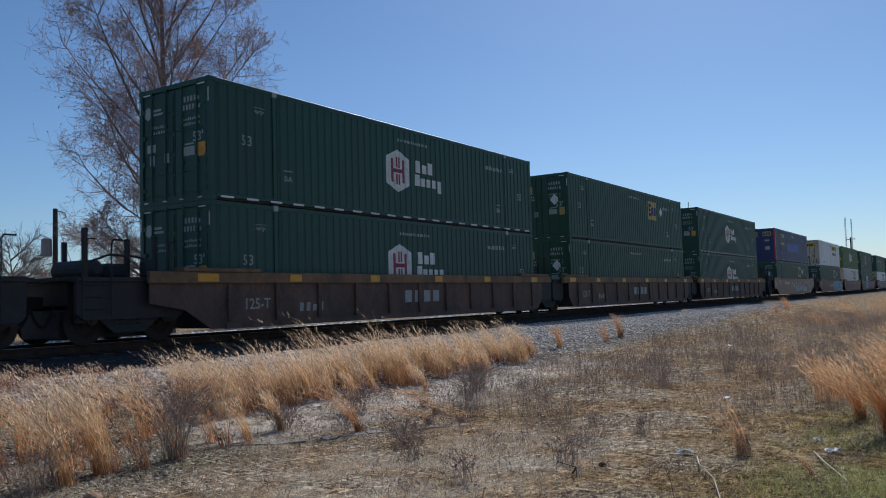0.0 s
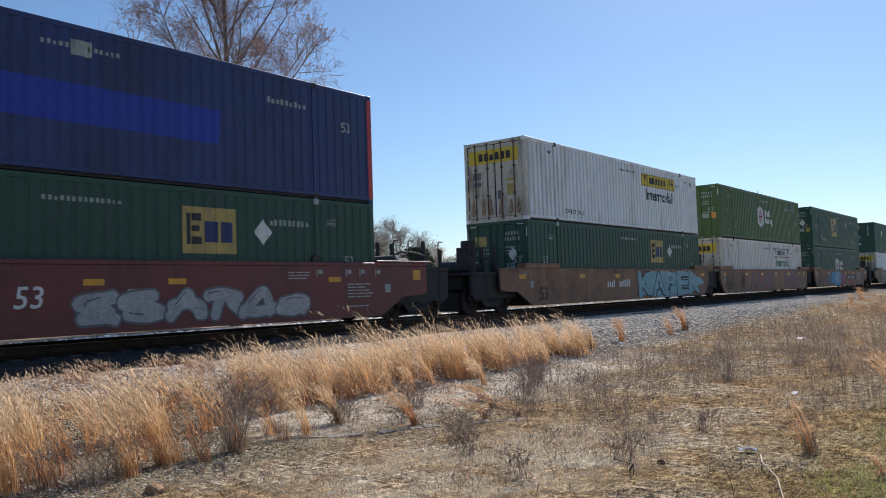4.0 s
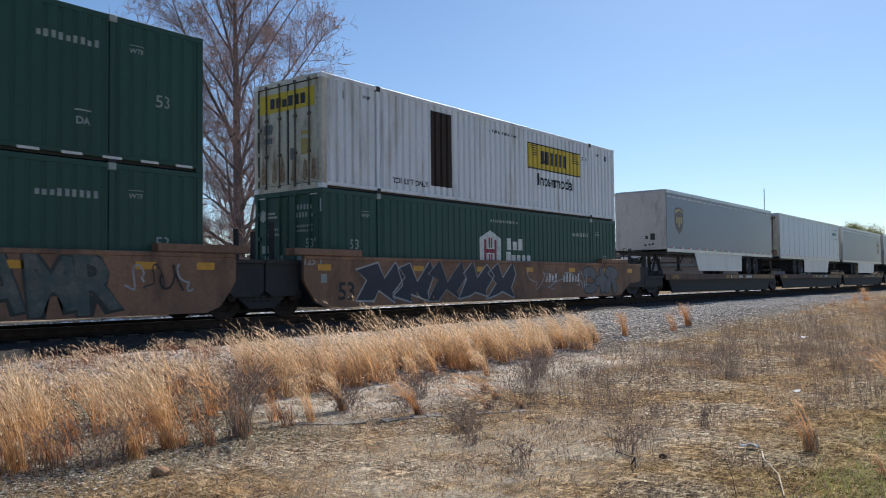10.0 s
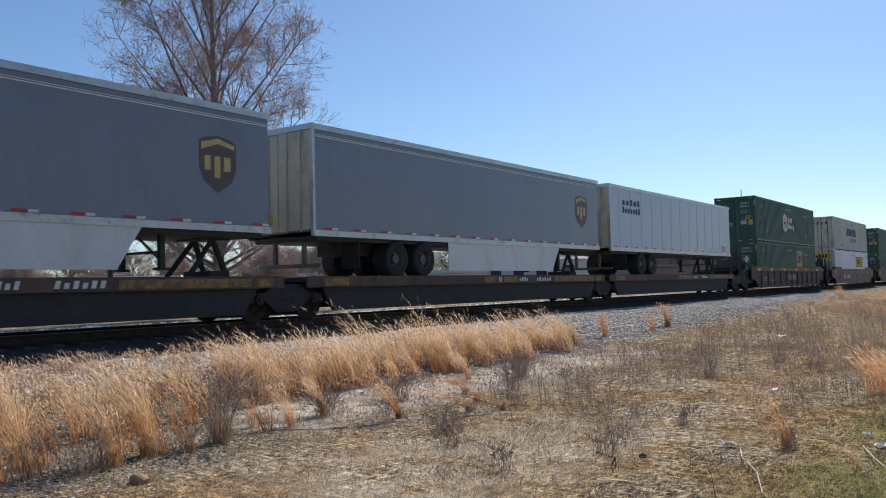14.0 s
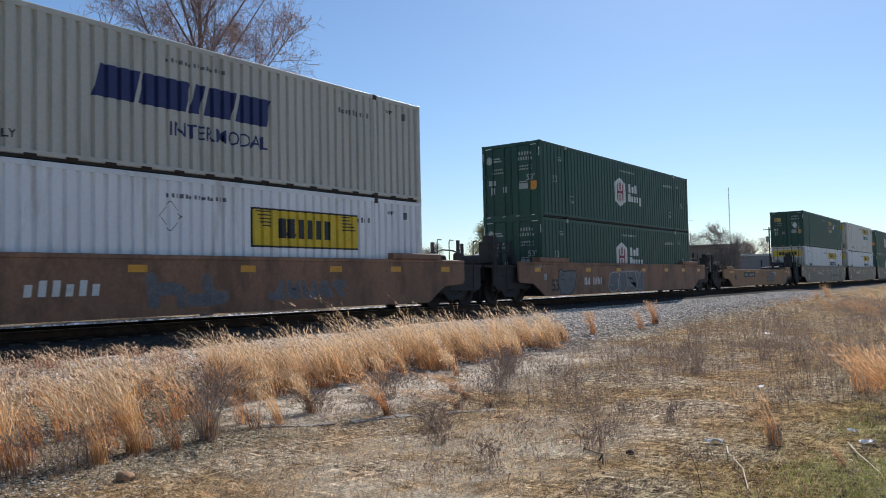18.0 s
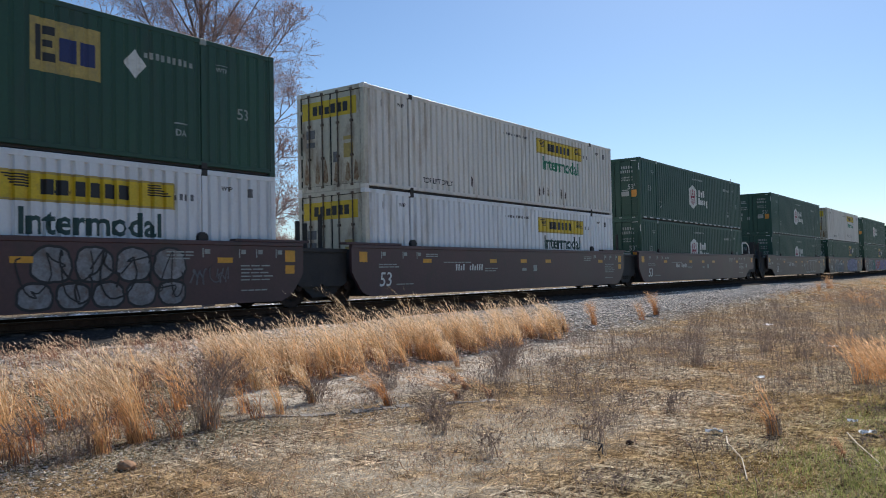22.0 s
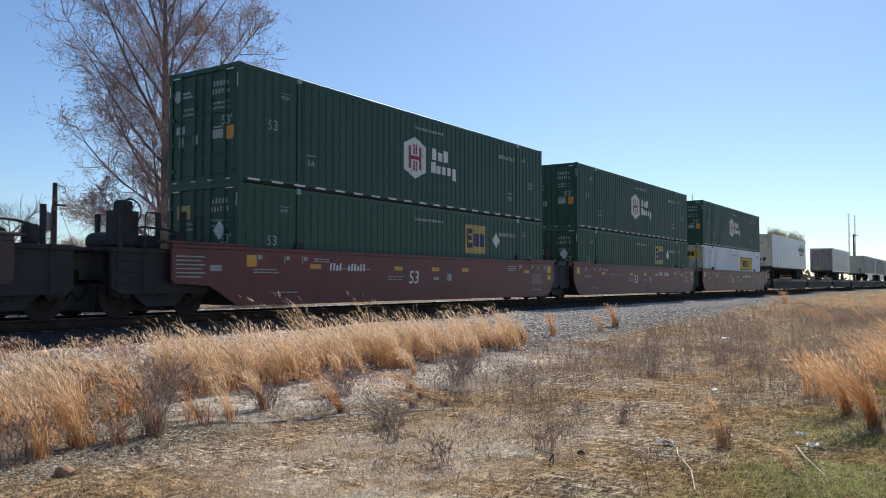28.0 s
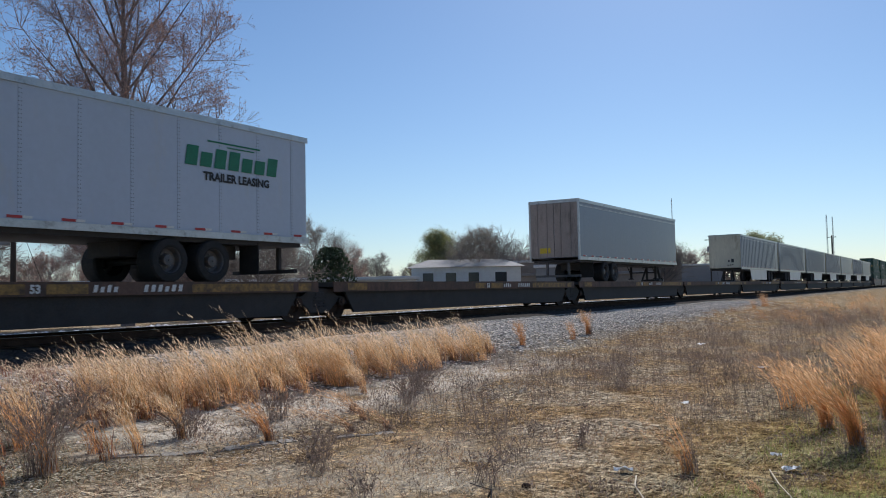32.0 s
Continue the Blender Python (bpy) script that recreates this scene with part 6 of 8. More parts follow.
def tyre(root, x, y, z, s):
    if "tyre" not in PIECES:
        def lathe(prof, n=24):
            bm = B()
            rings = [[bm.verts.new((r * math.cos(2 * math.pi * i / n), yy, r * math.sin(2 * math.pi * i / n))) for i in range(n)] for r, yy in prof]
            for a, b in zip(rings, rings[1:]):
                for i in range(n):
                    bm.faces.new((a[i], a[(i + 1) % n], b[(i + 1) % n], b[i]))
            bmesh.ops.recalc_face_normals(bm, faces=bm.faces)
            return bm
        PIECES["tyre"] = part("tyre", lathe([(0.29, -0.26), (0.34, -0.28), (0.47, -0.27), (0.5, -0.22), (0.5, 0.22), (0.47, 0.27), (0.3, 0.26)]), "tyre")
        bm = lathe([(0.29, -0.27), (0.27, -0.24), (0.25, -0.1), (0.2, -0.08), (0.14, -0.08), (0.12, -0.2), (0.02, -0.21)])
        PIECES["rim"] = part("rim", bm, "rim")
        bm = B()
        for i in range(8):
            a = 2 * math.pi * i / 8
            rod(bm, (0.17 * math.cos(a), -0.12, 0.17 * math.sin(a)), (0.17 * math.cos(a), -0.07, 0.17 * math.sin(a)), 0.014, 6)
        PIECES["nuts"] = part("wheel_nut_ring", bm, "steel")
        for k in ("tyre", "rim", "nuts"):
            o = PIECES[k]
            PIECES[k] = o.data
            bpy.data.objects.remove(o)
    w = shared("road_wheel", PIECES["tyre"], root, pose(x, y, z, 0, 0, 0 if s < 0 else 180))
    shared("rim", PIECES["rim"], w, Matrix())
    if s < 0:
        shared("wheel_nut_ring", PIECES["nuts"], w, Matrix())


SPINES = [(223.48, "coupler", "truck"), (241.45, "", "truck"), (258.88, "", "truck"), (276.45, "", "truck"), (293.74, "", "coupler"),
          (591.65, "coupler", "truck"), (609.1, "", "truck"), (626.5, "", "truck"), (643.6, "", "truck"), (660.14, "", "truck"),
          (677.5, "", "truck"), (694.9, "", "truck"), (712.3, "", "truck"), (729.7, "", "truck"), (747.1, "", "truck"), (764.5, "", "coupler")]
for along, a, b in SPINES:
    spine_car(along, a, b)
for along, style, nose in ((223.48, "ups", True), (241.45, "premier", False), (258.88, "ups", False), (276.45, "ups", False), (293.74, "metro", False),
                           (591.65, "premier_big", True), (660.14, "plain", True), (677.5, "plain", False), (694.9, "plain", False), (712.3, "plain", True), (729.7, "ups", False), (747.1, "plain", False), (764.5, "ups", False)):
    trailer(along, style, nose)
trailer(626.5, "short", False, 15.4)


# ---- ground and track ----
def lift(x, y):
    """The height of the ground: a flat field, then the broad shoulder of the embankment."""
    base = float(np.interp(y, (-60, 5, 8, 10.3, 11.2, 13.0, 13.5, 18.4, 19.2, 24, 60), (-0.1, 0, 0.12, 0.42, 0.48, 0.54, 0.63, 0.66, 0.6, 0.4, 0.3)))
    rough = 0.05 * noise.noise((x * 0.35, y * 0.35, 0)) + 0.02 * noise.noise((x * 1.3, y * 1.3, 5))
    far = min(1.0, max(0.0, (120 - max(abs(x), abs(y))) / 60))
    return base + rough * far * (0.3 if 13 < y < 19 else 1.0)


def steps(a, b, step, far):
    out = [a + i * step for i in range(int((b - a) / step) + 1)]
    d = step
    while out[-1] < far:
        d *= 1.25
        out.append(out[-1] + d)
    d, low = step, []
    e = a
    while e > -far:
        d *= 1.25
        e -= d
        low.append(e)
    return low[::-1] + out


def sheet(name, xs, ys, material):
    v = [(x, y, lift(x, y)) for y in ys for x in xs]
    n = len(xs)
    f = [(j * n + i, j * n + i + 1, (j + 1) * n + i + 1, (j + 1) * n + i) for j in range(len(ys) - 1) for i in range(n - 1)]
    me = bpy.data.meshes.new(name)
    me.from_pydata(v, [], f)
    me.polygons.foreach_set("use_smooth", [True] * len(f))
    me.materials.append(material)
    return new(name, me)


def ground_material():
    """Thatch of dead grass over gritty soil, grey ballast up to the track, green shoots in the damp near part."""
    m = mat("field_ground", (0.34, 0.25, 0.15), 0.95, var=0.4, scale=1.3, grain=22, bump=0.6, depth=0.03, gloss=0.0)
    n, l = m.node_tree.nodes, m.node_tree.links
    b = n["Principled BSDF"]
    tc = n.new("ShaderNodeTexCoord")
    sep = n.new("ShaderNodeSeparateXYZ")
    l.new(tc.outputs["Object"], sep.inputs[0])

    def cloud(scale, detail=6, rough=0.62, bend=0.0, squash=(1, 1, 1), turn=0.0):
        mp = n.new("ShaderNodeMapping")
        mp.inputs["Scale"].default_value, mp.inputs["Rotation"].default_value = squash, (0, 0, turn)
        l.new(tc.outputs["Object"], mp.inputs["Vector"])
        t = n.new("ShaderNodeTexNoise")
        t.inputs["Scale"].default_value, t.inputs["Detail"].default_value, t.inputs["Roughness"].default_value, t.inputs["Distortion"].default_value = scale, detail, rough, bend
        l.new(mp.outputs[0], t.inputs["Vector"])
        return t.outputs["Fac"]

    def ramp(fac, *stops):
        r = n.new("ShaderNodeValToRGB")
        e = r.color_ramp.elements
        for k, (p, c) in enumerate(stops):
            q = e[k] if k < 2 else e.new(p)
            q.position, q.color = p, (*c, 1)
        l.new(fac, r.inputs[0])
        return r.outputs[0]

    def band(socket, lo, hi):
        r = n.new("ShaderNodeMapRange")
        r.inputs[1].default_value, r.inputs[2].default_value = lo, hi
        l.new(socket, r.inputs[0])
        return r.outputs[0]

    def patches(scale, lo, hi):
        return band(cloud(scale), lo, hi)

    def maths(op, a, c):
        x = n.new("ShaderNodeMath")
        x.operation = op
        for k, v in enumerate((a, c)):
            if isinstance(v, float):
                x.inputs[k].default_value = v
            else:
                l.new(v, x.inputs[k])
        return x.outputs[0]

    def times(a, c):
        return maths("MULTIPLY", a, c)

    def blend(fac, a, col, how="MIX"):
        x = n.new("ShaderNodeMix")
        x.data_type, x.blend_type = "RGBA", how
        if isinstance(fac, float):
            x.inputs[0].default_value = fac
        else:
            l.new(fac, x.inputs[0])
        l.new(a, x.inputs[6])
        if isinstance(col, tuple):
            x.inputs[7].default_value = (*col, 1)
        else:
            l.new(col, x.inputs[7])
        return x.outputs[2]
    # matted straw: two crossing sets of short fibres over soil
    f1 = cloud(17, 6, 0.75, 0.8, (1, 0.3, 1), 0.6)
    f2 = cloud(19, 6, 0.75, 0.8, (0.3, 1, 1), 0.3)
    fib = maths("MAXIMUM", f1, f2)
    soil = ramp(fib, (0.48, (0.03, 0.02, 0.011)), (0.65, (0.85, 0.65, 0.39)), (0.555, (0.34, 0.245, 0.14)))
    soil = blend(0.22, soil, b.inputs["Base Color"].links[0].from_socket)
    soil = blend(patches(3.2, 0.45, 0.62), soil, (0.5, 0.46, 0.42), "MULTIPLY")
    bumps = b.inputs["Normal"].links[0].from_node
    l.new(fib, bumps.inputs["Height"])
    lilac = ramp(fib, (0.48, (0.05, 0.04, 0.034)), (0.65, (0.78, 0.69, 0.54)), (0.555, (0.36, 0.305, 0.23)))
    col = blend(patches(0.7, 0.45, 0.57), soil, lilac)
    col = blend(times(patches(1.1, 0.53, 0.64), band(sep.outputs["Y"], 2.0, 4.5)), col, (1.05, 0.96, 0.87), "MULTIPLY")
    wander = band(cloud(0.9, 5), 0.0, 1.0)
    far = maths("MULTIPLY", band(sep.outputs["X"], 14.0, 60.0), 3.2)
    bank = maths("MULTIPLY", band(sep.outputs["X"], 10.0, 5.0), 2.2)
    edge = maths("SUBTRACT", maths("ADD", maths("SUBTRACT", sep.outputs["Y"], bank), maths("SUBTRACT", maths("MULTIPLY", wander, 2.6), 1.3)), far)
    grit = ramp(cloud(40, 5, 0.75), (0.36, (0.17, 0.14, 0.11)), (0.62, (0.46, 0.4, 0.33)))
    col = blend(times(times(patches(0.45, 0.47, 0.57), band(sep.outputs["Y"], 5.6, 6.5)), times(band(sep.outputs["X"], 16.0, 10.0), band(sep.outputs["X"], 4.8, 6.6))), col, grit)
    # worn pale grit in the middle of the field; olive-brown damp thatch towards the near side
    worn = times(times(band(sep.outputs["Y"], 2.9, 3.7), band(sep.outputs["Y"], 5.8, 4.9)), times(times(band(sep.outputs["X"], 9.5, 7.5), band(sep.outputs["X"], 4.0, 5.0)), patches(1.2, 0.4, 0.52)))
    col = blend(times(worn, maths("ADD", times(band(fib, 0.62, 0.5), 0.8), 0.1)), col, ramp(cloud(34, 5, 0.75), (0.36, (0.17, 0.15, 0.12)), (0.62, (0.6, 0.55, 0.46))))
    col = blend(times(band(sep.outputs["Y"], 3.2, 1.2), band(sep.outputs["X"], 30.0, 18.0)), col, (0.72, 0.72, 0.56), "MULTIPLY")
    # bare pale strip in front of the tall grass
    strip = times(times(band(sep.outputs["Y"], 6.3, 6.9), band(sep.outputs["Y"], 8.8, 8.2)), times(times(band(sep.outputs["X"], 18.0, 15.0), band(sep.outputs["X"], 5.2, 6.4)), patches(1.6, 0.38, 0.5)))
    col = blend(strip, col, ramp(cloud(40, 5, 0.75), (0.34, (0.26, 0.23, 0.19)), (0.6, (0.76, 0.7, 0.62))))
    col = blend(times(times(patches(0.9, 0.42, 0.6), band(sep.outputs["Y"], 2.1, 0.4)), band(fib, 0.49, 0.6)), col, (0.24, 0.28, 0.075))
    col = blend(times(times(patches(1.7, 0.45, 0.62), times(band(sep.outputs["Y"], 2.6, 0.8), band(sep.outputs["X"], 8.0, 6.0))), band(fib, 0.49, 0.6)), col, (0.2, 0.22, 0.075))
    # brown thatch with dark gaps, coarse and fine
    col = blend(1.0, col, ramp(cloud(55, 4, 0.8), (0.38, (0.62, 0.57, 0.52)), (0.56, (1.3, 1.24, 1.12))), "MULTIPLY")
    # olive-grey stone chips in front of the tufts
    vor2 = n.new("ShaderNodeTexVoronoi")
    vor2.inputs["Scale"].default_value = 34
    l.new(tc.outputs["Object"], vor2.inputs["Vector"])
    sc2 = n.new("ShaderNodeSeparateColor")
    l.new(vor2.outputs["Color"], sc2.inputs[0])
    chips = ramp(sc2.outputs[0], (0.05, (0.06, 0.054, 0.036)), (0.9, (0.72, 0.65, 0.5)))
    # chips darken towards their edges: shade in the gaps, put into the colour
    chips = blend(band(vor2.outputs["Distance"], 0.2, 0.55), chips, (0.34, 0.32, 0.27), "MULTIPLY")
    col = blend(times(times(band(sep.outputs["Y"], 5.9, 6.3), band(sep.outputs["X"], 7.2, 5.8)), patches(1.5, 0.36, 0.5)), col, chips)
    vor = n.new("ShaderNodeTexVoronoi")
    vor.inputs["Scale"].default_value = 21
    l.new(tc.outputs["Object"], vor.inputs["Vector"])
    sc = n.new("ShaderNodeSeparateColor")
    l.new(vor.outputs["Color"], sc.inputs[0])
    stones = ramp(sc.outputs[0], (0.0, (0.07, 0.06, 0.052)), (1.0, (0.66, 0.58, 0.48)))
    # shade between the stones painted in: each cell darkens outwards
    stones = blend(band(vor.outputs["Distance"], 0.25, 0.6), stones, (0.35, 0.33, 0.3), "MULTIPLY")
    near = times(band(edge, 7.4, 8.4), band(sep.outputs["Y"], 31.0, 28.0))
    col = blend(near, col, stones)
    # oil-fouled ballast along the rails, darkened further for shade beside the train
    oily_shade = times(band(maths("ADD", sep.outputs["Y"], maths("MULTIPLY", band(sep.outputs["X"], 24.0, 6.0), 0.9)), 12.9, 13.4), band(sep.outputs["Y"], 17.6, 17.1))
    col = blend(oily_shade, col, blend(0.85, stones, (0.05, 0.046, 0.043)))
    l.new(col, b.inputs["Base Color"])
    return m


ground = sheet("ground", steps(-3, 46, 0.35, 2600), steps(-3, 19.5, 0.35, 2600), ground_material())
tagged(ground, "dry field of dead grass, grit and grey ballast", "ground", kind="structure")

track = tagged(new("railway_track"), "straight railway track on grey ballast", "railway track", kind="structure")
for s in (-1, 1):
    y = TRACK_Y + s * 0.7525
    bm = B()
    web = [(-0.07, RAIL - 0.185), (0.07, RAIL - 0.185), (0.07, RAIL - 0.17), (0.012, RAIL - 0.145), (0.012, RAIL - 0.05), (0.037, RAIL - 0.04), (0.037, RAIL - 0.006), (-0.037, RAIL - 0.006), (-0.037, RAIL - 0.04), (-0.012, RAIL - 0.05), (-0.012, RAIL - 0.145), (-0.07, RAIL - 0.17)]
    a = [bm.verts.new((-400, y + u, z)) for u, z in web]
    c = [bm.verts.new((1500, y + u, z)) for u, z in web]
    for i in range(len(web)):
        bm.faces.new((a[i], c[i], c[(i + 1) % len(web)], a[(i + 1) % len(web)]))
    bmesh.ops.recalc_face_normals(bm, faces=bm.faces)
    rail = part("rail", bm, "rail_side", track, "rusty steel rail")
    part("rail_head", bx(-400, 1500, y - 0.035, y + 0.035, RAIL - 0.006, RAIL, chamfer=0.002), "rail_top", rail, "polished rail head")
sleeper = None
for i in range(230):
    x = -6 + i * 0.53
    if sleeper is None:
        sleeper = part("sleeper", bx(-0.115, 0.115, -1.3, 1.3, -0.18, 0.0, chamfer=0.012), "tie", track)
        sleeper.matrix_basis = pose(x, TRACK_Y, RAIL - 0.187)
    else:
        shared("sleeper", sleeper, track, pose(x, TRACK_Y + 0.02 * math.sin(i * 7), RAIL - 0.187, 0, 0, 0.6 * math.sin(i * 3.1)))


def scattered(name, pts, size, material, label, category, seed=1):
    """Broken stones lying about: each a skewed octahedron."""
    g = np.random.default_rng(seed)
    n = len(pts)
    base = np.array([(1, 0, 0), (-1, 0, 0), (0, 1, 0), (0, -1, 0), (0, 0, 0.45), (0, 0, -0.45)], float)
    v = base[None] * (1 + g.uniform(-0.35, 0.35, (n, 6, 3)))
    ang = g.uniform(0, 6.28, n)
    c, s = np.cos(ang)[:, None], np.sin(ang)[:, None]
    v = np.stack([v[..., 0] * c - v[..., 1] * s, v[..., 0] * s + v[..., 1] * c, v[..., 2]], -1)
    v += g.uniform(-0.3, 0.3, (n, 6, 3)) * 0.3
    sz = size * g.uniform(0.55, 1.5, n)
    v = v * sz[:, None, None] + np.asarray(pts)[:, None, :]
    tri = np.array([(0, 2, 4), (2, 1, 4), (1, 3, 4), (3, 0, 4), (2, 0, 5), (1, 2, 5), (3, 1, 5), (0, 3, 5)])
    f = (tri[None] + 6 * np.arange(n)[:, None, None]).reshape(-1, 3)
    me = bpy.data.meshes.new(name)
    me.from_pydata(v.reshape(-1, 3).tolist(), [], f.tolist())
    me.materials.append(material)
    return tagged(new(name, me), label, category, kind="stuff")


STONE = mat("ballast_stone", (0.64, 0.56, 0.47), 0.9, var=0.25, scale=6, grain=50, bump=0.3, back=0.75, gloss=0.0)
g = np.random.default_rng(11)
pts = []
while len(pts) < 46000:
    x, y = 3 + 55 * g.random() ** 1.2, g.uniform(7.4, 13.2)
    keep = min(1, max(0.05, (y - 7.6 - 0.05 * max(0.0, x - 14) - 0.5 * max(0.0, 9 - x)) / 2.0))
    if g.random() < keep and y < 12.1 + min(1.1, 0.06 * max(0.0, x - 6)):
        pts.append((x, y, lift(x, y) + 0.006))
scattered("ballast", pts, 0.03, STONE, "loose grey crushed ballast stones", "gravel", 3)
pts = []
while len(pts) < 7000:
    x, y = 2.5 + 16 * g.random() ** 1.4, g.uniform(5.6, 8.4)
    if noise.noise((x * 0.45, y * 0.45, 8)) > g.uniform(-0.3, 0.3):
        pts.append((x, y, lift(x, y) + 0.003))
scattered("loose_stones", pts, 0.016, mat("pale_grit", (0.48, 0.42, 0.34), 0.9, var=0.25, scale=6, grain=50, bump=0.3, back=0.5, gloss=0.0), "pale grit and small stones", "gravel", 4)
pts = [(x, y, lift(x, y) + 0.01) for x, y in zip(4 + 86 * g.random(15000) ** 1.25, g.uniform(17.8, 27.0, 15000))]
scattered("far_ballast", pts, 0.11, mat("pale_ballast_stone", (0.8, 0.75, 0.7), 0.9, var=0.25, scale=6, grain=50, bump=0.3, back=0.85, gloss=0.0), "grey ballast stones beyond the track", "gravel", 5)


# ---- grasses ----
def blades(rows, seed, width=0.006, fluff=0, levels=4, tuftiness=0.02):
    """Curved, tapering blades. rows: x, y, z, height, lean x, lean y. fluff: bristles on the upper half."""
    g = np.random.default_rng(seed)
    r = np.asarray(rows, float)
    n = len(r)
    u = np.linspace(0, 1, levels + 1)
    p = r[:, None, :3] + np.stack([r[:, 4, None] * u ** 1.7, r[:, 5, None] * u ** 1.7, r[:, 3, None] * (u - 0.22 * u ** 3)], -1)
    ang = g.uniform(0, 3.14, n)
    side = np.stack([np.cos(ang), np.sin(ang), 0 * ang], -1)[:, None, :]
    w = (width * g.uniform(0.6, 1.4, n))[:, None, None] * (1 - 0.75 * u ** 1.5)[None, :, None]
    v = np.stack([p - side * w, p + side * w], 2).reshape(n, -1, 3)
    k = 2 * (levels + 1)
    q = np.array([(2 * i, 2 * i + 1, 2 * i + 3, 2 * i + 2) for i in range(levels)])
    verts = [v.reshape(-1, 3)]
    faces = (q[None] + k * np.arange(n)[:, None, None]).reshape(-1, 4).tolist()
    count = n * k
    if fluff:
        t = g.uniform(0.5, 1.0, (n, fluff)) ** 0.8
        b = r[:, None, :3] + np.stack([r[:, 4, None] * t ** 1.7, r[:, 5, None] * t ** 1.7, r[:, 3, None] * (t - 0.22 * t ** 3)], -1)
        d = g.normal(0, tuftiness, (n, fluff, 3)) + np.stack([r[:, 4] * 0.06, r[:, 5] * 0.06, r[:, 3] * 0.05], -1)[:, None, :]
        e = g.normal(0, 0.16 * tuftiness + 0.0005, (n, fluff, 3))
        tri = np.stack([b - e, b + e, b + d], 2).reshape(-1, 3)
        verts.append(tri)
        m = n * fluff
        faces += (count + np.arange(m * 3).reshape(-1, 3)).tolist()
    short = np.repeat(r[:, 3] < 0.4, levels).astype(int) * 2
    index = np.concatenate([short, np.ones(n * fluff, int)])
    return np.concatenate(verts).tolist(), faces, index


def grass_object(name, rows, material, label, category, seed=1, width=0.006, fluff=0, kind="stuff", levels=4, origin=None, tuftiness=0.02):
    v, f, index = blades(rows, seed, width, fluff, levels, tuftiness)
    me = bpy.data.meshes.new(name)
    me.from_pydata(v, [], f)
    if isinstance(material, tuple):
        for k in material:
            me.materials.append(k)
        me.polygons.foreach_set("material_index", index)
    else:
        me.materials.append(material)
    ob = new(name, me)
    if origin:
        ob.location = origin
    return tagged(ob, label, category, kind=kind)


def tuft_rows(g, x, y, z, n, h, spread, lean=(-0.34, 0.44), wild=0.13):
    out = []
    for _ in range(n):
        a, d = g.uniform(0, 6.28), spread * math.sqrt(g.random())
        hh = h * g.uniform(0.55, 1.12)
        k = g.uniform(0.5, 1.4)
        out.append((x + d * math.cos(a), y + d * math.sin(a), z, hh, (lean[0] * k + g.normal(0, wild)) * hh, (lean[1] * k + g.normal(0, wild)) * hh))
    return out


PLUME = leafy("pale_seed_fluff", (0.8, 0.6, 0.4), 0.35, 0.6)
RUSTY = leafy("russet_grass_base", (0.3, 0.14, 0.085), 0.5, 0.45)
GOLD = leafy("tan_broomsedge", (0.67, 0.41, 0.19), 0.5, 0.55)
ORANGE = leafy("orange_broomsedge", (0.56, 0.27, 0.1), 0.5, 0.55)
STRAW = (GOLD, PLUME, RUSTY)
STRAW2 = (ORANGE, leafy("orange_seed_fluff", (0.7, 0.44, 0.24), 0.35, 0.6), RUSTY)
THATCH = leafy("grey_dead_grass", (0.47, 0.315, 0.165), 0.6, 0.35)
PALE = leafy("bleached_straw", (0.68, 0.55, 0.38), 0.35, 0.35)
RED = leafy("reddish_dead_grass", (0.38, 0.21, 0.13), 0.5, 0.3)
TWIG = leafy("grey_weed_stem", (0.25, 0.19, 0.155), 0.5, 0.25)
SHOOT = leafy("green_shoot", (0.3, 0.31, 0.1), 0.4, 0.4)

SWAY = []
bunches = {}


def into_bunch(x, y, rows_of):
    k = int((x - 2.6) / 0.7)
    bunches.setdefault(k, [])
    bunches[k] += rows_of(x - 2.95 - 0.7 * k, y - 8.6, lift(x, y))


# the band beside the track: clumps of very unequal height, with gaps between them
for _ in range(330):
    x = g.uniform(2.6, 16.9)
    clump = noise.noise((x * 1.15, 3.3, 0.0))
    y = 8.0 + 0.28 * clump + abs(g.normal(0, 0.78)) + (0.0 if x > 6.5 else g.uniform(-0.5, 0.3))
    if x > 14.8:
        y = 8.3 + abs(g.normal(0, 0.45))
    thin = noise.noise((x * 0.9, y * 0.9, 14.0))
    if (x < 6.8 and g.random() < 0.62) or thin < -0.34:
        continue
    way = (-0.3 + g.normal(0, 0.16), 0.35 + g.normal(0, 0.16))
    h = g.uniform(0.46, 0.98) * float(np.interp(x, (5.5, 9.5), (0.84, 0.96))) * (1.0 + 0.35 * clump)
    if 6.1 < x < 7.4 and g.random() < 0.6:
        h *= 0.5
    n = int(g.uniform(14, 34))
    into_bunch(x, y, lambda a, b, z: tuft_rows(g, a, b, z, n, h, g.uniform(0.04, 0.12), way, 0.15)
               + tuft_rows(g, a, b, z, 4, h * 1.22, 0.06, way, 0.1) + tuft_rows(g, a, b, z, 12, h * 0.55, 0.16, way, 0.32) + tuft_rows(g, a, b, z, 9, 0.28, 0.15, (-0.2, 0.2), 0.45))
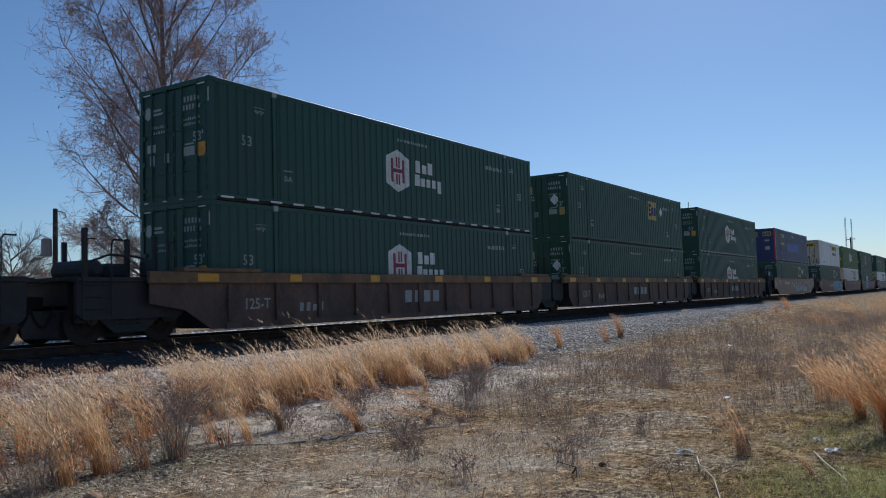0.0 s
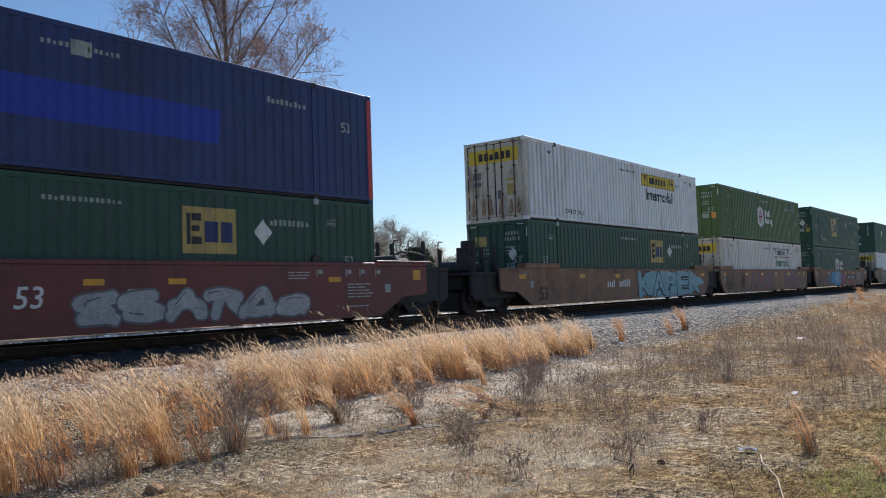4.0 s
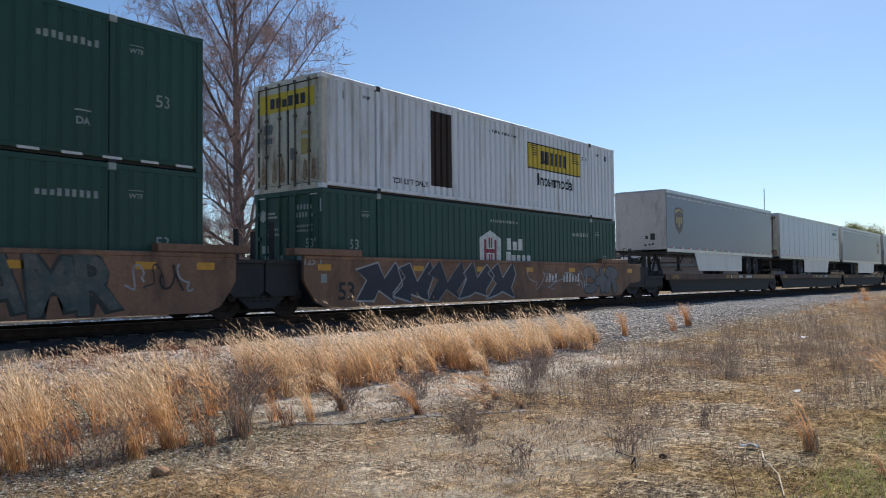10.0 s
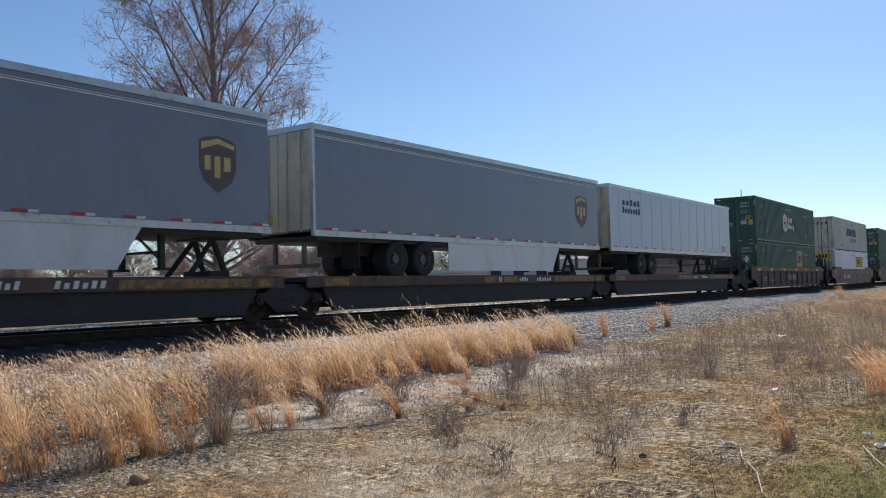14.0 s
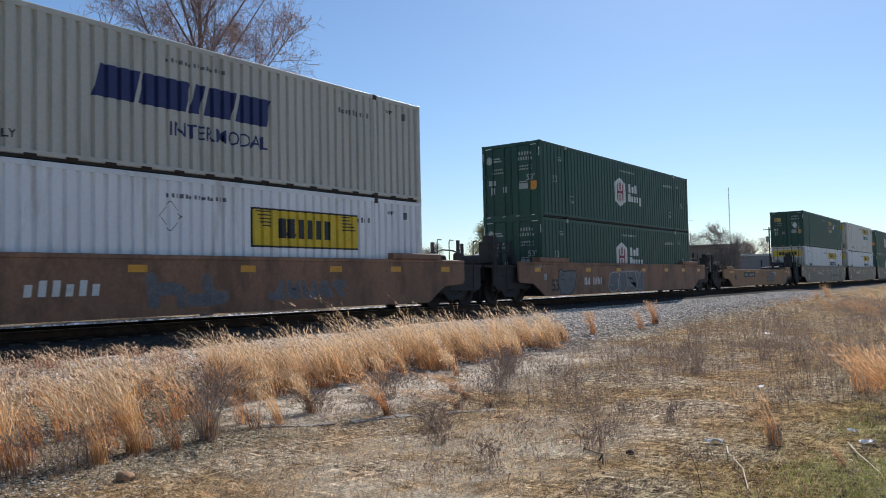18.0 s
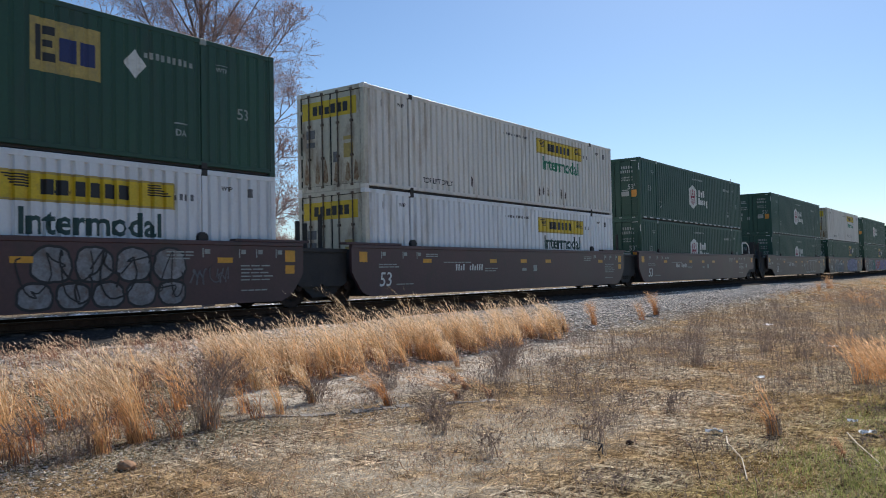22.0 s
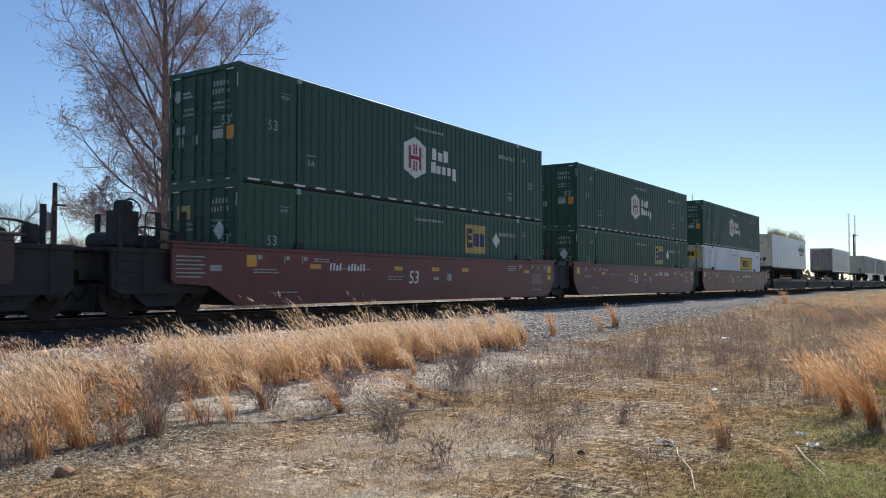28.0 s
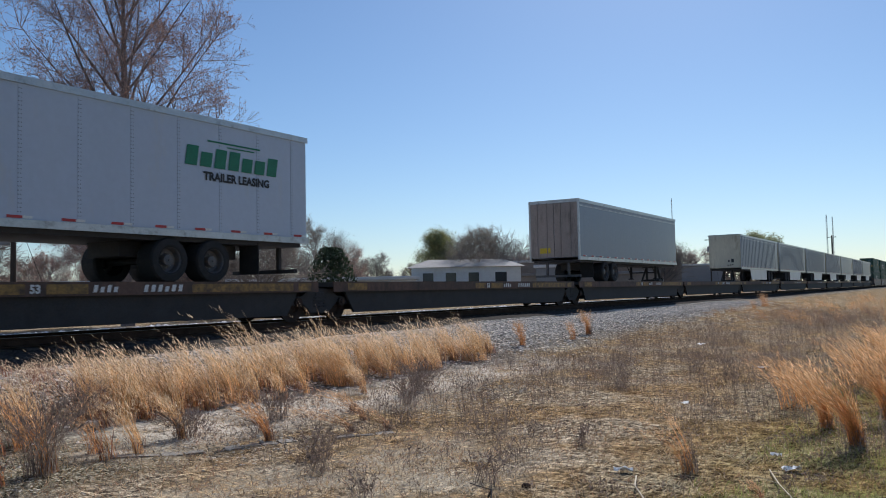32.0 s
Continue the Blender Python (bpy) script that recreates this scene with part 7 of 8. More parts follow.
# sparse short grass on the stones behind
for _ in range(330):
    x, y = g.uniform(2.6, 9.5), g.uniform(8.6, 11.9)
    h = g.uniform(0.26, 0.52) if y < 9.6 else g.uniform(0.1, 0.32)
    into_bunch(x, y, lambda a, b, z: tuft_rows(g, a, b, z, 15, h, 0.17, (-0.3, 0.35), 0.28))
for k, rows in bunches.items():
    SWAY.append(grass_object("tall_grass", rows, STRAW, "wind-bent straw-coloured broomsedge along the track", "grass", 20 + k, 0.003, 8, tuftiness=0.011, origin=(2.95 + 0.7 * k, 8.6, 0.0)))
rows = []
for _ in range(22):
    x, y = g.uniform(2.4, 6.0), g.uniform(6.6, 8.2)
    rows += tuft_rows(g, x, y, lift(x, y), 26, g.uniform(0.4, 0.8), 0.08, (-0.3 + g.normal(0, 0.15), 0.4), 0.16)
    rows += tuft_rows(g, x, y, lift(x, y), 12, 0.25, 0.08, (-0.2, 0.2), 0.3)
for _ in range(70):
    x = 12 + 40 * g.random() ** 1.3
    y = g.uniform(-1.2, 2.2) - 0.02 * x
    rows += tuft_rows(g, x, y, lift(x, y), 50, g.uniform(0.5, 0.95), 0.18, wild=0.18)
for _ in range(70):
    x = 36 + 60 * g.random() ** 1.2
    y = g.uniform(3.0, 9.5)
    rows += tuft_rows(g, x, y, lift(x, y), 16, g.uniform(0.3, 0.7), 0.25, wild=0.2)
for _ in range(160):
    x = 34 + 110 * g.random() ** 1.4
    y = g.uniform(-6, 7.5)
    rows += tuft_rows(g, x, y, lift(x, y), 22, g.uniform(0.4, 0.9), 0.5, wild=0.2)
grass_object("tall_grass", rows, STRAW2, "sparse orange-brown broomsedge tussocks in the field", "grass", 3, 0.003, 6, tuftiness=0.012)

TUFTS = []


def tuft(x, y, n, h, spread, material, label, lean=(-0.3, 0.38), dark=True, fluff=5, seed=0):
    gg = np.random.default_rng(int(x * 100 + y * 10) + seed)
    ob = grass_object("grass_tuft", tuft_rows(gg, 0, 0, 0, n, h, spread * 0.55, lean, 0.15) + tuft_rows(gg, 0, 0, 0, n // 4, min(0.34, h * 0.4), spread * 0.7, (-0.1, 0.1), 0.3), material, label, "grass tuft", int(x * 10), 0.002, fluff + 4, "", origin=(x, y, lift(x, y)), tuftiness=0.012)
    ob["group"] = "single tufts of grass"
    TUFTS.append(ob)


for x, y, n, h, sp in ((4.41, 6.71, 150, 1.05, 0.15), (3.99, 6.57, 80, 0.8, 0.12), (6.23, 6.77, 60, 0.7, 0.09), (3.1, 6.9, 110, 0.95, 0.2), (3.45, 7.1, 110, 1.0, 0.2), (6.95, 7.0, 60, 0.62, 0.08),
                       (10.7, 7.5, 60, 0.5, 0.1)):
    tuft(x, y, n, h, sp, STRAW, "straw-coloured tuft of dry broomsedge leaning in the wind")
for x, y, n, h, lean in ((7.4, 6.2, 55, 0.62, (-0.5, 0.5)), (8.32, 5.83, 34, 0.42, (-1.3, 1.15)), (8.65, 5.56, 20, 0.36, (-0.9, 0.8)), (8.9, 6.1, 26, 0.42, (-1.0, 0.9)), (9.2, 6.5, 24, 0.36, (-0.9, 0.8))):
    tuft(x, y, n, h, 0.07, STRAW2, "small tuft of broomsedge bent over by the wind", lean)
    tuft(x + 0.02, y, 40, 0.13, 0.1, TWIG, "dark withered base of a small tuft", (-0.05, 0.05), fluff=1, seed=7)
tuft(7.37, 1.3, 30, 0.2, 0.07, STRAW2, "small rust-orange tuft of dead grass", (-0.3, 0.3), fluff=2)
tuft(8.13, 2.03, 26, 0.74, 0.15, STRAW2, "lone thin orange tuft of broomsedge", (-0.46, 0.52), fluff=3)
tuft(8.15, 2.02, 70, 0.24, 0.13, TWIG, "short dark stems at the base of a lone tuft", (-0.05, 0.05), fluff=2, seed=9)
for x, y, n, h, sp in ((10.0, 0.91, 210, 1.0, 0.13), (11.05, 1.3, 150, 0.9, 0.14), (12.0, 0.74, 210, 0.95, 0.16), (13.5, 0.6, 260, 1.0, 0.2), (15.2, 0.5, 260, 1.1, 0.25), (16.8, 0.6, 220, 1.0, 0.25), (18.6, 0.3, 240, 1.0, 0.3)):
    tuft(x, y, n, h, sp, STRAW2, "large orange tuft of broomsedge bent by the wind", (-0.42, 0.46), fluff=1)
for x, y, n, h, sp in ((23.09, 9.0, 120, 0.8, 0.12), (18.63, 8.86, 90, 0.72, 0.12), (21.4, 8.75, 60, 0.6, 0.14), (51.4, 9.5, 120, 0.9, 0.3), (47.5, 9.3, 70, 0.6, 0.2)):
    tuft(x, y, n, h, sp, STRAW2, "lone orange tuft on the ballast", (-0.14, 0.16))
tuft(23.15, 8.95, 60, 0.36, 0.09, TWIG, "dark withered base of a tuft", (-0.02, 0.02), fluff=2, seed=5)

def litter_rows(count, seed, length, rise, thr, x0=2.2, wide=30, power=1.9, y0=-3.0, y1=7.8, offset=3.0):
    """Dead blades lying criss-cross: mostly flat, in drifts."""
    q = np.random.default_rng(seed)
    out = []
    for _ in range(count):
        x, y = x0 + wide * q.random() ** power, q.uniform(y0, y1)
        if noise.noise((x * 0.8, y * 0.8, offset)) > q.uniform(thr - 0.5, thr + 0.5):
            a, d = q.uniform(0, 6.283), q.uniform(0.4, 1.0) * length
            out.append((x, y, lift(x, y) + 0.004, q.uniform(0.1, 1.0) * rise, d * math.cos(a), d * math.sin(a)))
    return out


grass_object("dead_grass", litter_rows(150000, 51, 0.085, 0.06, -0.25), THATCH, "matted grey-brown dead grass", "grass", 5, 0.0024, 0, levels=2)
grass_object("dead_grass", litter_rows(60000, 52, 0.085, 0.06, -0.02, offset=11.0), PALE, "bleached straw lying over the field", "grass", 8, 0.003, 0, levels=2)
grass_object("dead_grass", litter_rows(75000, 53, 0.07, 0.08, -0.02, offset=17.0), TWIG, "dark broken stems among the straw", "grass", 9, 0.002, 0, levels=2)
grass_object("dead_grass", litter_rows(60000, 54, 0.08, 0.08, 0.02, offset=23.0), RED, "reddish dead grass in patches", "grass", 10, 0.0024, 0, levels=2)
grass_object("green_shoots", litter_rows(30000, 55, 0.03, 0.07, 0.1, 3.0, 12, 1.2, -1.8, 1.7, 9.0), SHOOT, "young green grass shoots", "grass", 6, 0.003, 0, levels=2)
grass_object("green_shoots", litter_rows(16000, 56, 0.03, 0.07, 0.1, 4.6, 3.4, 1.0, -0.6, 1.9, 31.0), SHOOT, "young green grass shoots", "grass", 6, 0.003, 0, levels=2)
rows = []
for _ in range(5200):
    x, y = 5 + 45 * g.random() ** 1.15, g.uniform(0.4, 8.2)
    if noise.noise((x * 0.4, y * 0.4, 21)) > g.uniform(-0.35, 0.25) and g.random() < 0.22 + 0.09 * (x - 5):
        grown = max(0.0, min(1.0, (x - 9) / 8))
        rows += tuft_rows(g, x, y, lift(x, y), 7, g.uniform(0.06, 0.2) + 0.42 * grown * g.random(), 0.18, (-0.06, 0.08), 0.25)
grass_object("dry_weeds", rows, TWIG, "sparse grey-brown upright weeds", "weeds", 7, 0.002, 4, levels=3, tuftiness=0.014)


rows = []
for _ in range(80):
    x, y = 5.5 + 14 * g.random() ** 1.2, g.uniform(1.0, 7.0)
    rows += tuft_rows(g, x, y, lift(x, y), 34, g.uniform(0.08, 0.24), 0.22, (-0.1, 0.1), 0.9)
for _ in range(650):
    x = 9 + 34 * g.random() ** 1.2
    y = g.uniform(0.6, 6.6)
    if noise.noise((x * 0.25, y * 0.5, 41)) > g.uniform(-0.25, 0.3):
        rows += tuft_rows(g, x, y, lift(x, y), 9, g.uniform(0.25, 0.62), 0.12, (-0.03, 0.04), 0.14)
grass_object("dry_weeds", rows, TWIG, "low tangles of dark twiggy weeds", "weeds", 12, 0.002, 3, levels=3, tuftiness=0.02)


def weed(x, y, h, n):
    gg = np.random.default_rng(int(x * 77))
    rr = tuft_rows(gg, 0, 0, 0, int(1.2 * n), h, 0.13, (-0.04, 0.05), 0.5)
    ob = grass_object("weed", rr, TWIG, "bushy grey leafless weed", "weed", int(x * 7), 0.0025, 14, "", 4, (x, y, lift(x, y)), 0.014)
    ob["group"] = "single weeds"


for x, y, h, n in ((6.55, 8.25, 0.6, 26), (6.95, 8.6, 0.55, 24), (3.3, 6.75, 0.5, 26), (7.2, 5.33, 0.34, 46), (5.18, 6.69, 0.8, 110), (6.98, 7.0, 0.34, 80), (8.33, 6.97, 0.4, 90), (11.49, 6.97, 0.55, 90), (6.73, 4.98, 0.26, 40), (3.6, 6.5, 0.55, 34), (4.0, 6.75, 0.5, 26), (4.75, 6.75, 0.35, 22), (10.3, 6.4, 0.5, 60), (11.0, 6.9, 0.5, 60), (7.7, 6.6, 0.2, 40), (9.0, 5.6, 0.25, 30), (8.9, 3.3, 0.25, 34), (7.0, 3.4, 0.28, 34), (6.0, 3.9, 0.3, 30), (13.6, 4.6, 0.5, 40), (15.2, 3.3, 0.6, 44), (16.5, 4.2, 0.6, 44)):
    weed(x, y, h, n)

def stick(name, pts, r, material, label, category="stick"):
    bm = B()
    w = [Vector((x, y, lift(x, y) + h)) for x, y, h in pts]
    for i, (a, b) in enumerate(zip(w, w[1:])):
        k = 1 - 0.6 * i / len(w)
        rod(bm, a, b, r * k, 7)
        if i:
            d = (b - a).cross(Vector((0, 0, 1))).normalized() * (0.16 if i % 2 else -0.12) + Vector((0, 0, 0.05))
            rod(bm, a, a + d, r * 0.4, 5)
    tagged(part(name, bm, material, None), label, category)


PALE_WOOD = mat("bleached_wood", (0.6, 0.5, 0.36), 0.85, var=0.3, scale=8, grain=40, bump=0.2)
DARK_WOOD = mat("dark_wet_wood", (0.06, 0.05, 0.045), 0.85, var=0.3, scale=8, grain=40, bump=0.2)
stick("fallen_branch", ((7.67, 2.33, 0.02), (7.2, 2.18, 0.06), (6.75, 1.93, 0.05), (6.24, 1.75, 0.01)), 0.007, PALE_WOOD, "thin bleached branch lying in the dry grass")
stick("fallen_branch", ((8.51, 1.45, 0.02), (7.9, 1.27, 0.05), (7.28, 1.01, 0.02)), 0.006, PALE_WOOD, "pale stick lying across the young grass")
stick("fallen_branch", ((6.5, 3.07, 0.02), (6.44, 3.01, 0.09), (6.36, 2.97, 0.03)), 0.008, DARK_WOOD, "short dark stick lying in the dry grass")
stick("dry_stem", ((5.95, 2.0, 0.0), (5.94, 2.02, 0.16), (5.91, 2.06, 0.3)), 0.0028, DARK_WOOD, "thin dark upright dead stem", "weed")
slab = B()
run = [Vector((5.9 + 2.63 * u, 6.75 - 1.33 * u - 0.07 * math.sin(7 * u), 0)) for u in np.linspace(0, 1, 15)]
for i, (a, b) in enumerate(zip(run, run[1:])):
    if i not in (4, 9, 10):
        d = (b - a).normalized()
        off = Vector((-d.y, d.x, 0))
        q = [a + d * 0.01, b - d * 0.01, b - d * 0.01 + off * 0.12, a + d * 0.01 + off * 0.1]
        lo = [slab.verts.new((p.x, p.y, lift(p.x, p.y) - 0.03)) for p in q]
        hi = [slab.verts.new((p.x, p.y, lift(p.x, p.y) + 0.011 + 0.006 * math.sin(i * 2.3 + k))) for k, p in enumerate(q)]
        slab.faces.new(hi)
        for k in range(4):
            slab.faces.new((lo[k], lo[(k + 1) % 4], hi[(k + 1) % 4], hi[k]))
bmesh.ops.recalc_face_normals(slab, faces=slab.faces)
tagged(part("broken_kerb", slab, mat("pale_broken_concrete", (0.3, 0.26, 0.21), 0.9, var=0.3, scale=5, grain=50, bump=0.5, dirt=(0.16, 0.13, 0.1), dirt_at=0.55), None), "broken strip of pale concrete half buried in grit", "concrete")

# litter and stones lying in the grass
for x, y, a, b in ((7.81, 2.49, 0.08, 0.04), (8.6, 1.29, 0.07, 0.05), (22.7, 5.71, 0.12, 0.08), (17.5, 3.2, 0.1, 0.06), (12.2, 3.2, 0.07, 0.05), (9.1, 1.5, 0.05, 0.04)):
    bm = B()
    bmesh.ops.create_grid(bm, x_segments=5, y_segments=4, size=1)
    gg = random.Random(int(x * 100))
    for v in bm.verts:
        v.co = Vector((v.co.x * a, v.co.y * b, gg.uniform(0, 0.045)))
    bmesh.ops.rotate(bm, cent=(0, 0, 0), matrix=Matrix.Rotation(gg.uniform(0, 3), 3, "Z"), verts=bm.verts)
    o = part("litter", bm, mat("crumpled_white_paper", (0.86, 0.84, 0.8), 0.7, var=0.1, scale=8, grain=40, bump=0.1), None)
    o.location = (x, y, lift(x, y) + 0.012)
    tagged(o, "crumpled white scrap of litter on the grass", "litter", "scraps of litter")
for x, y, a, cc in ((3.85, 6.01, 0.075, (0.36, 0.22, 0.13)), (6.95, 2.98, 0.04, (0.07, 0.05, 0.04))):
    bm = B()
    bmesh.ops.create_icosphere(bm, subdivisions=2, radius=a)
    for v in bm.verts:
        v.co = v.co * (1 + 0.35 * noise.noise(v.co * 9)) * Vector((1, 0.8, 0.6)).x
        v.co.z *= 0.62
    o = part("stone", bm, mat("field_stone", cc, 0.9, var=0.3, scale=6, grain=30, bump=0.4, gloss=0.0), None)
    o.location = (x, y, lift(x, y) + a * 0.35)
    tagged(o, "brown stone lying in the dry grass", "stone")


# ---- trees ----
BARK = mat("grey_bark", (0.2, 0.16, 0.145), 0.95, var=0.35, scale=3, grain=22, bump=0.5, depth=0.02, streak=3)
YOUNG = mat("pinkish_young_bark", (0.34, 0.25, 0.225), 0.9, var=0.25, scale=1, grain=9, bump=0)
BARK_FAR = mat("far_bark", (0.21, 0.18, 0.158), 0.95, var=0.3, scale=0.5, grain=4, bump=0)
BUD = leafy("reddish_buds", (0.4, 0.26, 0.21), 0.4, 0.4)
BUD_GREEN = leafy("yellow_green_leaves", (0.32, 0.32, 0.15), 0.4, 0.4)
BUD_GREY = leafy("pale_buds", (0.34, 0.3, 0.24), 0.4, 0.4)
BLOSSOM = leafy("white_blossom", (0.7, 0.68, 0.66), 0.2, 0.4)
LEAF_DARK = leafy("evergreen_needles", (0.055, 0.075, 0.045), 0.4, 0.15)


def tube(V, F, pts, r0, r1, n):
    k0 = len(V)
    m = len(pts)
    for i, p in enumerate(pts):
        w = (pts[min(i + 1, m - 1)] - pts[max(i - 1, 0)]).normalized()
        u = w.orthogonal().normalized()
        q = w.cross(u)
        r = r0 + (r1 - r0) * i / (m - 1)
        for j in range(n):
            a = 2 * math.pi * j / n
            V.append(p + (u * math.cos(a) + q * math.sin(a)) * r)
    for i in range(m - 1):
        for j in range(n):
            a, b = k0 + i * n + j, k0 + i * n + (j + 1) % n
            F.append((a, b, b + n, a + n))


def grow(r, start, way, length, rad, level, shape, out, tips):
    """A limb and, level by level, what branches from it."""
    seg = 5 if level < 2 else 3
    pts, p, w = [start], start.copy(), way.normalized()
    for i in range(seg):
        w = (w + Vector((r.uniform(-1, 1), r.uniform(-1, 1), r.uniform(-0.3, 1.0) * shape["rise"])) * shape["bend"] * (0.3 if level == 0 and shape.get("oval") else 1.0)).normalized()
        p = p + w * (length / seg)
        pts.append(p.copy())
    out[min(level, 3)].append((pts, rad, rad * shape.get("taper", (0.14, 0.35))[level > 0], (9, 6, 4, 3)[min(level, 3)]))
    if level >= shape["levels"]:
        tips.append(pts[-1])
        tips.append(pts[-2])
        return
    for i in range(shape["split"][level]):
        u = r.uniform(*shape["from"][level])
        k = min(seg - 1, int(u * seg))
        base = pts[k].lerp(pts[k + 1], u * seg - k)
        d = (pts[k + 1] - pts[k]).normalized()
        side = d.orthogonal()
        side.rotate(Matrix.Rotation(r.uniform(0, 6.283) if level else 2.4 * i, 3, d))
        spread = r.uniform(*shape["angle"][level])
        size, girth = 1.15 - 0.55 * u * (level == 0), 1.0
        if level == 0 and shape.get("oval"):
            # low limbs spread wide, high ones stand up
            u = shape["from"][0][0] + (shape["from"][0][1] - shape["from"][0][0]) * ((i + r.random()) / shape["split"][0]) ** 1.6
            k = min(seg - 1, int(u * seg))
            base = pts[k].lerp(pts[k + 1], u * seg - k)
            size, girth = float(np.interp(u, (0.12, 0.25, 0.45, 0.7, 1.0), (0.7, 0.94, 1.06, 0.96, 0.45))), 1.1 - 0.75 * u
            spread = float(np.interp(u, (0.12, 0.25, 0.45, 0.7, 1.0), (1.1, 0.74, 0.5, 0.4, 0.3))) * r.uniform(0.85, 1.1)
            size *= r.uniform(0.8, 1.05)
        elif level == 1:
            size = 1.25 - 0.6 * u
        grow(r, base, d * math.cos(spread) + side * math.sin(spread), length * r.uniform(*shape["ratio"][level]) * size, rad * girth * r.uniform(*shape.get("thick", (0.32, 0.5))), level + 1, shape, out, tips)


def mesh_of(name, V, F, material, parent, label=""):
    me = bpy.data.meshes.new(name)
    me.from_pydata([tuple(v) for v in V], [], F)
    me.materials.append(material)
    o = new(name, me)
    o.parent = parent
    if label:
        o["label"] = label
    return o


def tree(label, height, rad, seed, shape, bark, bud, bud_size, buds_per, category="tree"):
    r = random.Random(seed)
    root = thing("tree", label, category, "trees beyond the track")
    out, tips = [[], [], [], []], []
    grow(r, Vector((0, 0, -0.2)), Vector((r.uniform(-0.04, 0.04), r.uniform(-0.04, 0.04), 1)), height, rad, 0, shape, out, tips)
    for k, nm in enumerate(("trunk", "limb_crown", "branch_crown", "twig_crown")):
        if out[k]:
            V, F = [], []
            for pts, r0, r1, n in out[k]:
                tube(V, F, pts, max(r0, shape["thin"]), max(r1, shape["thin"] * 0.6), n)
            o = mesh_of(nm, V, F, YOUNG if k > 1 and bark is BARK else bark, root)
            if k:
                o["kind"] = "stuff"
    if bud:
        V, F = [], []
        for t in tips:
            for _ in range(buds_per):
                c = t + Vector((r.gauss(0, 1), r.gauss(0, 1), r.gauss(0, 1))) * bud_size * (0.7 if bud_size < 0.05 else 2.2)
                k = len(V)
                for _ in range(3):
                    V.append(c + Vector((r.uniform(-1, 1), r.uniform(-1, 1), r.uniform(-1, 1))) * bud_size)
                F.append((k, k + 1, k + 2))
        o = mesh_of("bud_crown", V, F, bud, root, "opening buds on the twigs")
        o["kind"] = "stuff"
    return root


BIG = {"levels": 4, "split": (46, 15, 8, 4), "from": ((0.12, 0.97), (0.12, 1.0), (0.15, 1.0), (0.15, 1.0)), "angle": ((0.3, 0.6), (0.45, 0.85), (0.45, 0.95), (0.4, 1.0)),
       "ratio": ((0.34, 0.44), (0.2, 0.36), (0.32, 0.5), (0.4, 0.7)), "rise": 1.5, "bend": 0.12, "thin": 0.0068, "thick": (0.27, 0.37), "oval": True, "taper": (0.06, 0.12)}
oak = tree("tall leafless tree with fine budding twigs", 17.5, 0.3, 21, BIG, BARK, BUD, 0.042, 2)
oak.location = (22.75, 29.2, 0.3)
oak.rotation_euler = (0, 0, radians(95))
MID = {"levels": 3, "split": (17, 10, 8), "from": ((0.2, 0.98), (0.2, 1.0), (0.2, 1.0)), "angle": ((0.5, 1.0), (0.4, 0.9), (0.35, 0.9)),
       "ratio": ((0.42, 0.62), (0.4, 0.62), (0.4, 0.7)), "rise": 0.8, "bend": 0.2, "thin": 0.011}
kinds = []
for seed, lab, bud, bs, bp in ((1, "small bare tree with spreading twigs", None, 0, 0), (2, "leafless tree beyond the railway", BUD_GREY, 0.06, 2), (3, "tree in pale yellow-green young leaf", BUD_GREEN, 0.11, 9), (4, "bare brown tree with reddish buds", BUD, 0.07, 3), (6, "small tree white with blossom", BLOSSOM, 0.07, 14)):
    kinds.append(tree(lab, 6.0, 0.13, seed, MID, BARK_FAR, bud, bs, bp))


def place_tree(k, x, y, scale, turn=0.0, lab=""):
    o = kinds[k] if not kinds[k].get("used") else copy_thing(kinds[k], Matrix())
    if not kinds[k].get("used"):
        kinds[k]["used"] = 1
    o.matrix_basis = pose(x, y, 0.25, 0, 0, turn) @ Matrix.Diagonal((scale, scale, scale, 1))
    if lab:
        o["label"] = lab


for k, x, y, sc, tr in ((4, 22.6, 50.4, 1.05, 0), (0, 28.6, 52.7, 0.95, 10), (0, 25.0, 56.0, 0.8, 80), (1, 32.3, 31.3, 0.85, 0), (1, 35.5, 33.5, 0.8, 60), (0, 20.5, 60.0, 0.8, 33), (1, 68.3, 58.6, 1.35, 0), (1, 78.0, 44.8, 1.15, 130), (0, 80.5, 43.0, 1.1, 50), (1, 88.1, 49.3, 1.3, 200), (0, 102.7, 39.5, 1.4, 0), (2, 118.2, 22.6, 1.05, 0), (1, 113.2, 63.9, 1.6, 40), (2, 121.0, 78.0, 1.5, 90)):
    place_tree(k, x, y, sc, tr)
r = random.Random(5)
for i in range(46):
    a = radians(r.uniform(5, 78))
    d = r.uniform(105, 190)
    place_tree(r.choice((0, 1, 1, 3, 3, 1)), d * math.cos(a), 22 + d * math.sin(a), r.uniform(0.85, 1.4), r.uniform(0, 360))
for i in range(16):
    a = radians(r.uniform(38, 66))
    d = r.uniform(80, 120)
    place_tree(r.choice((1, 3, 3, 1)), d * math.cos(a), d * math.sin(a), r.uniform(0.7, 1.05), r.uniform(0, 360))
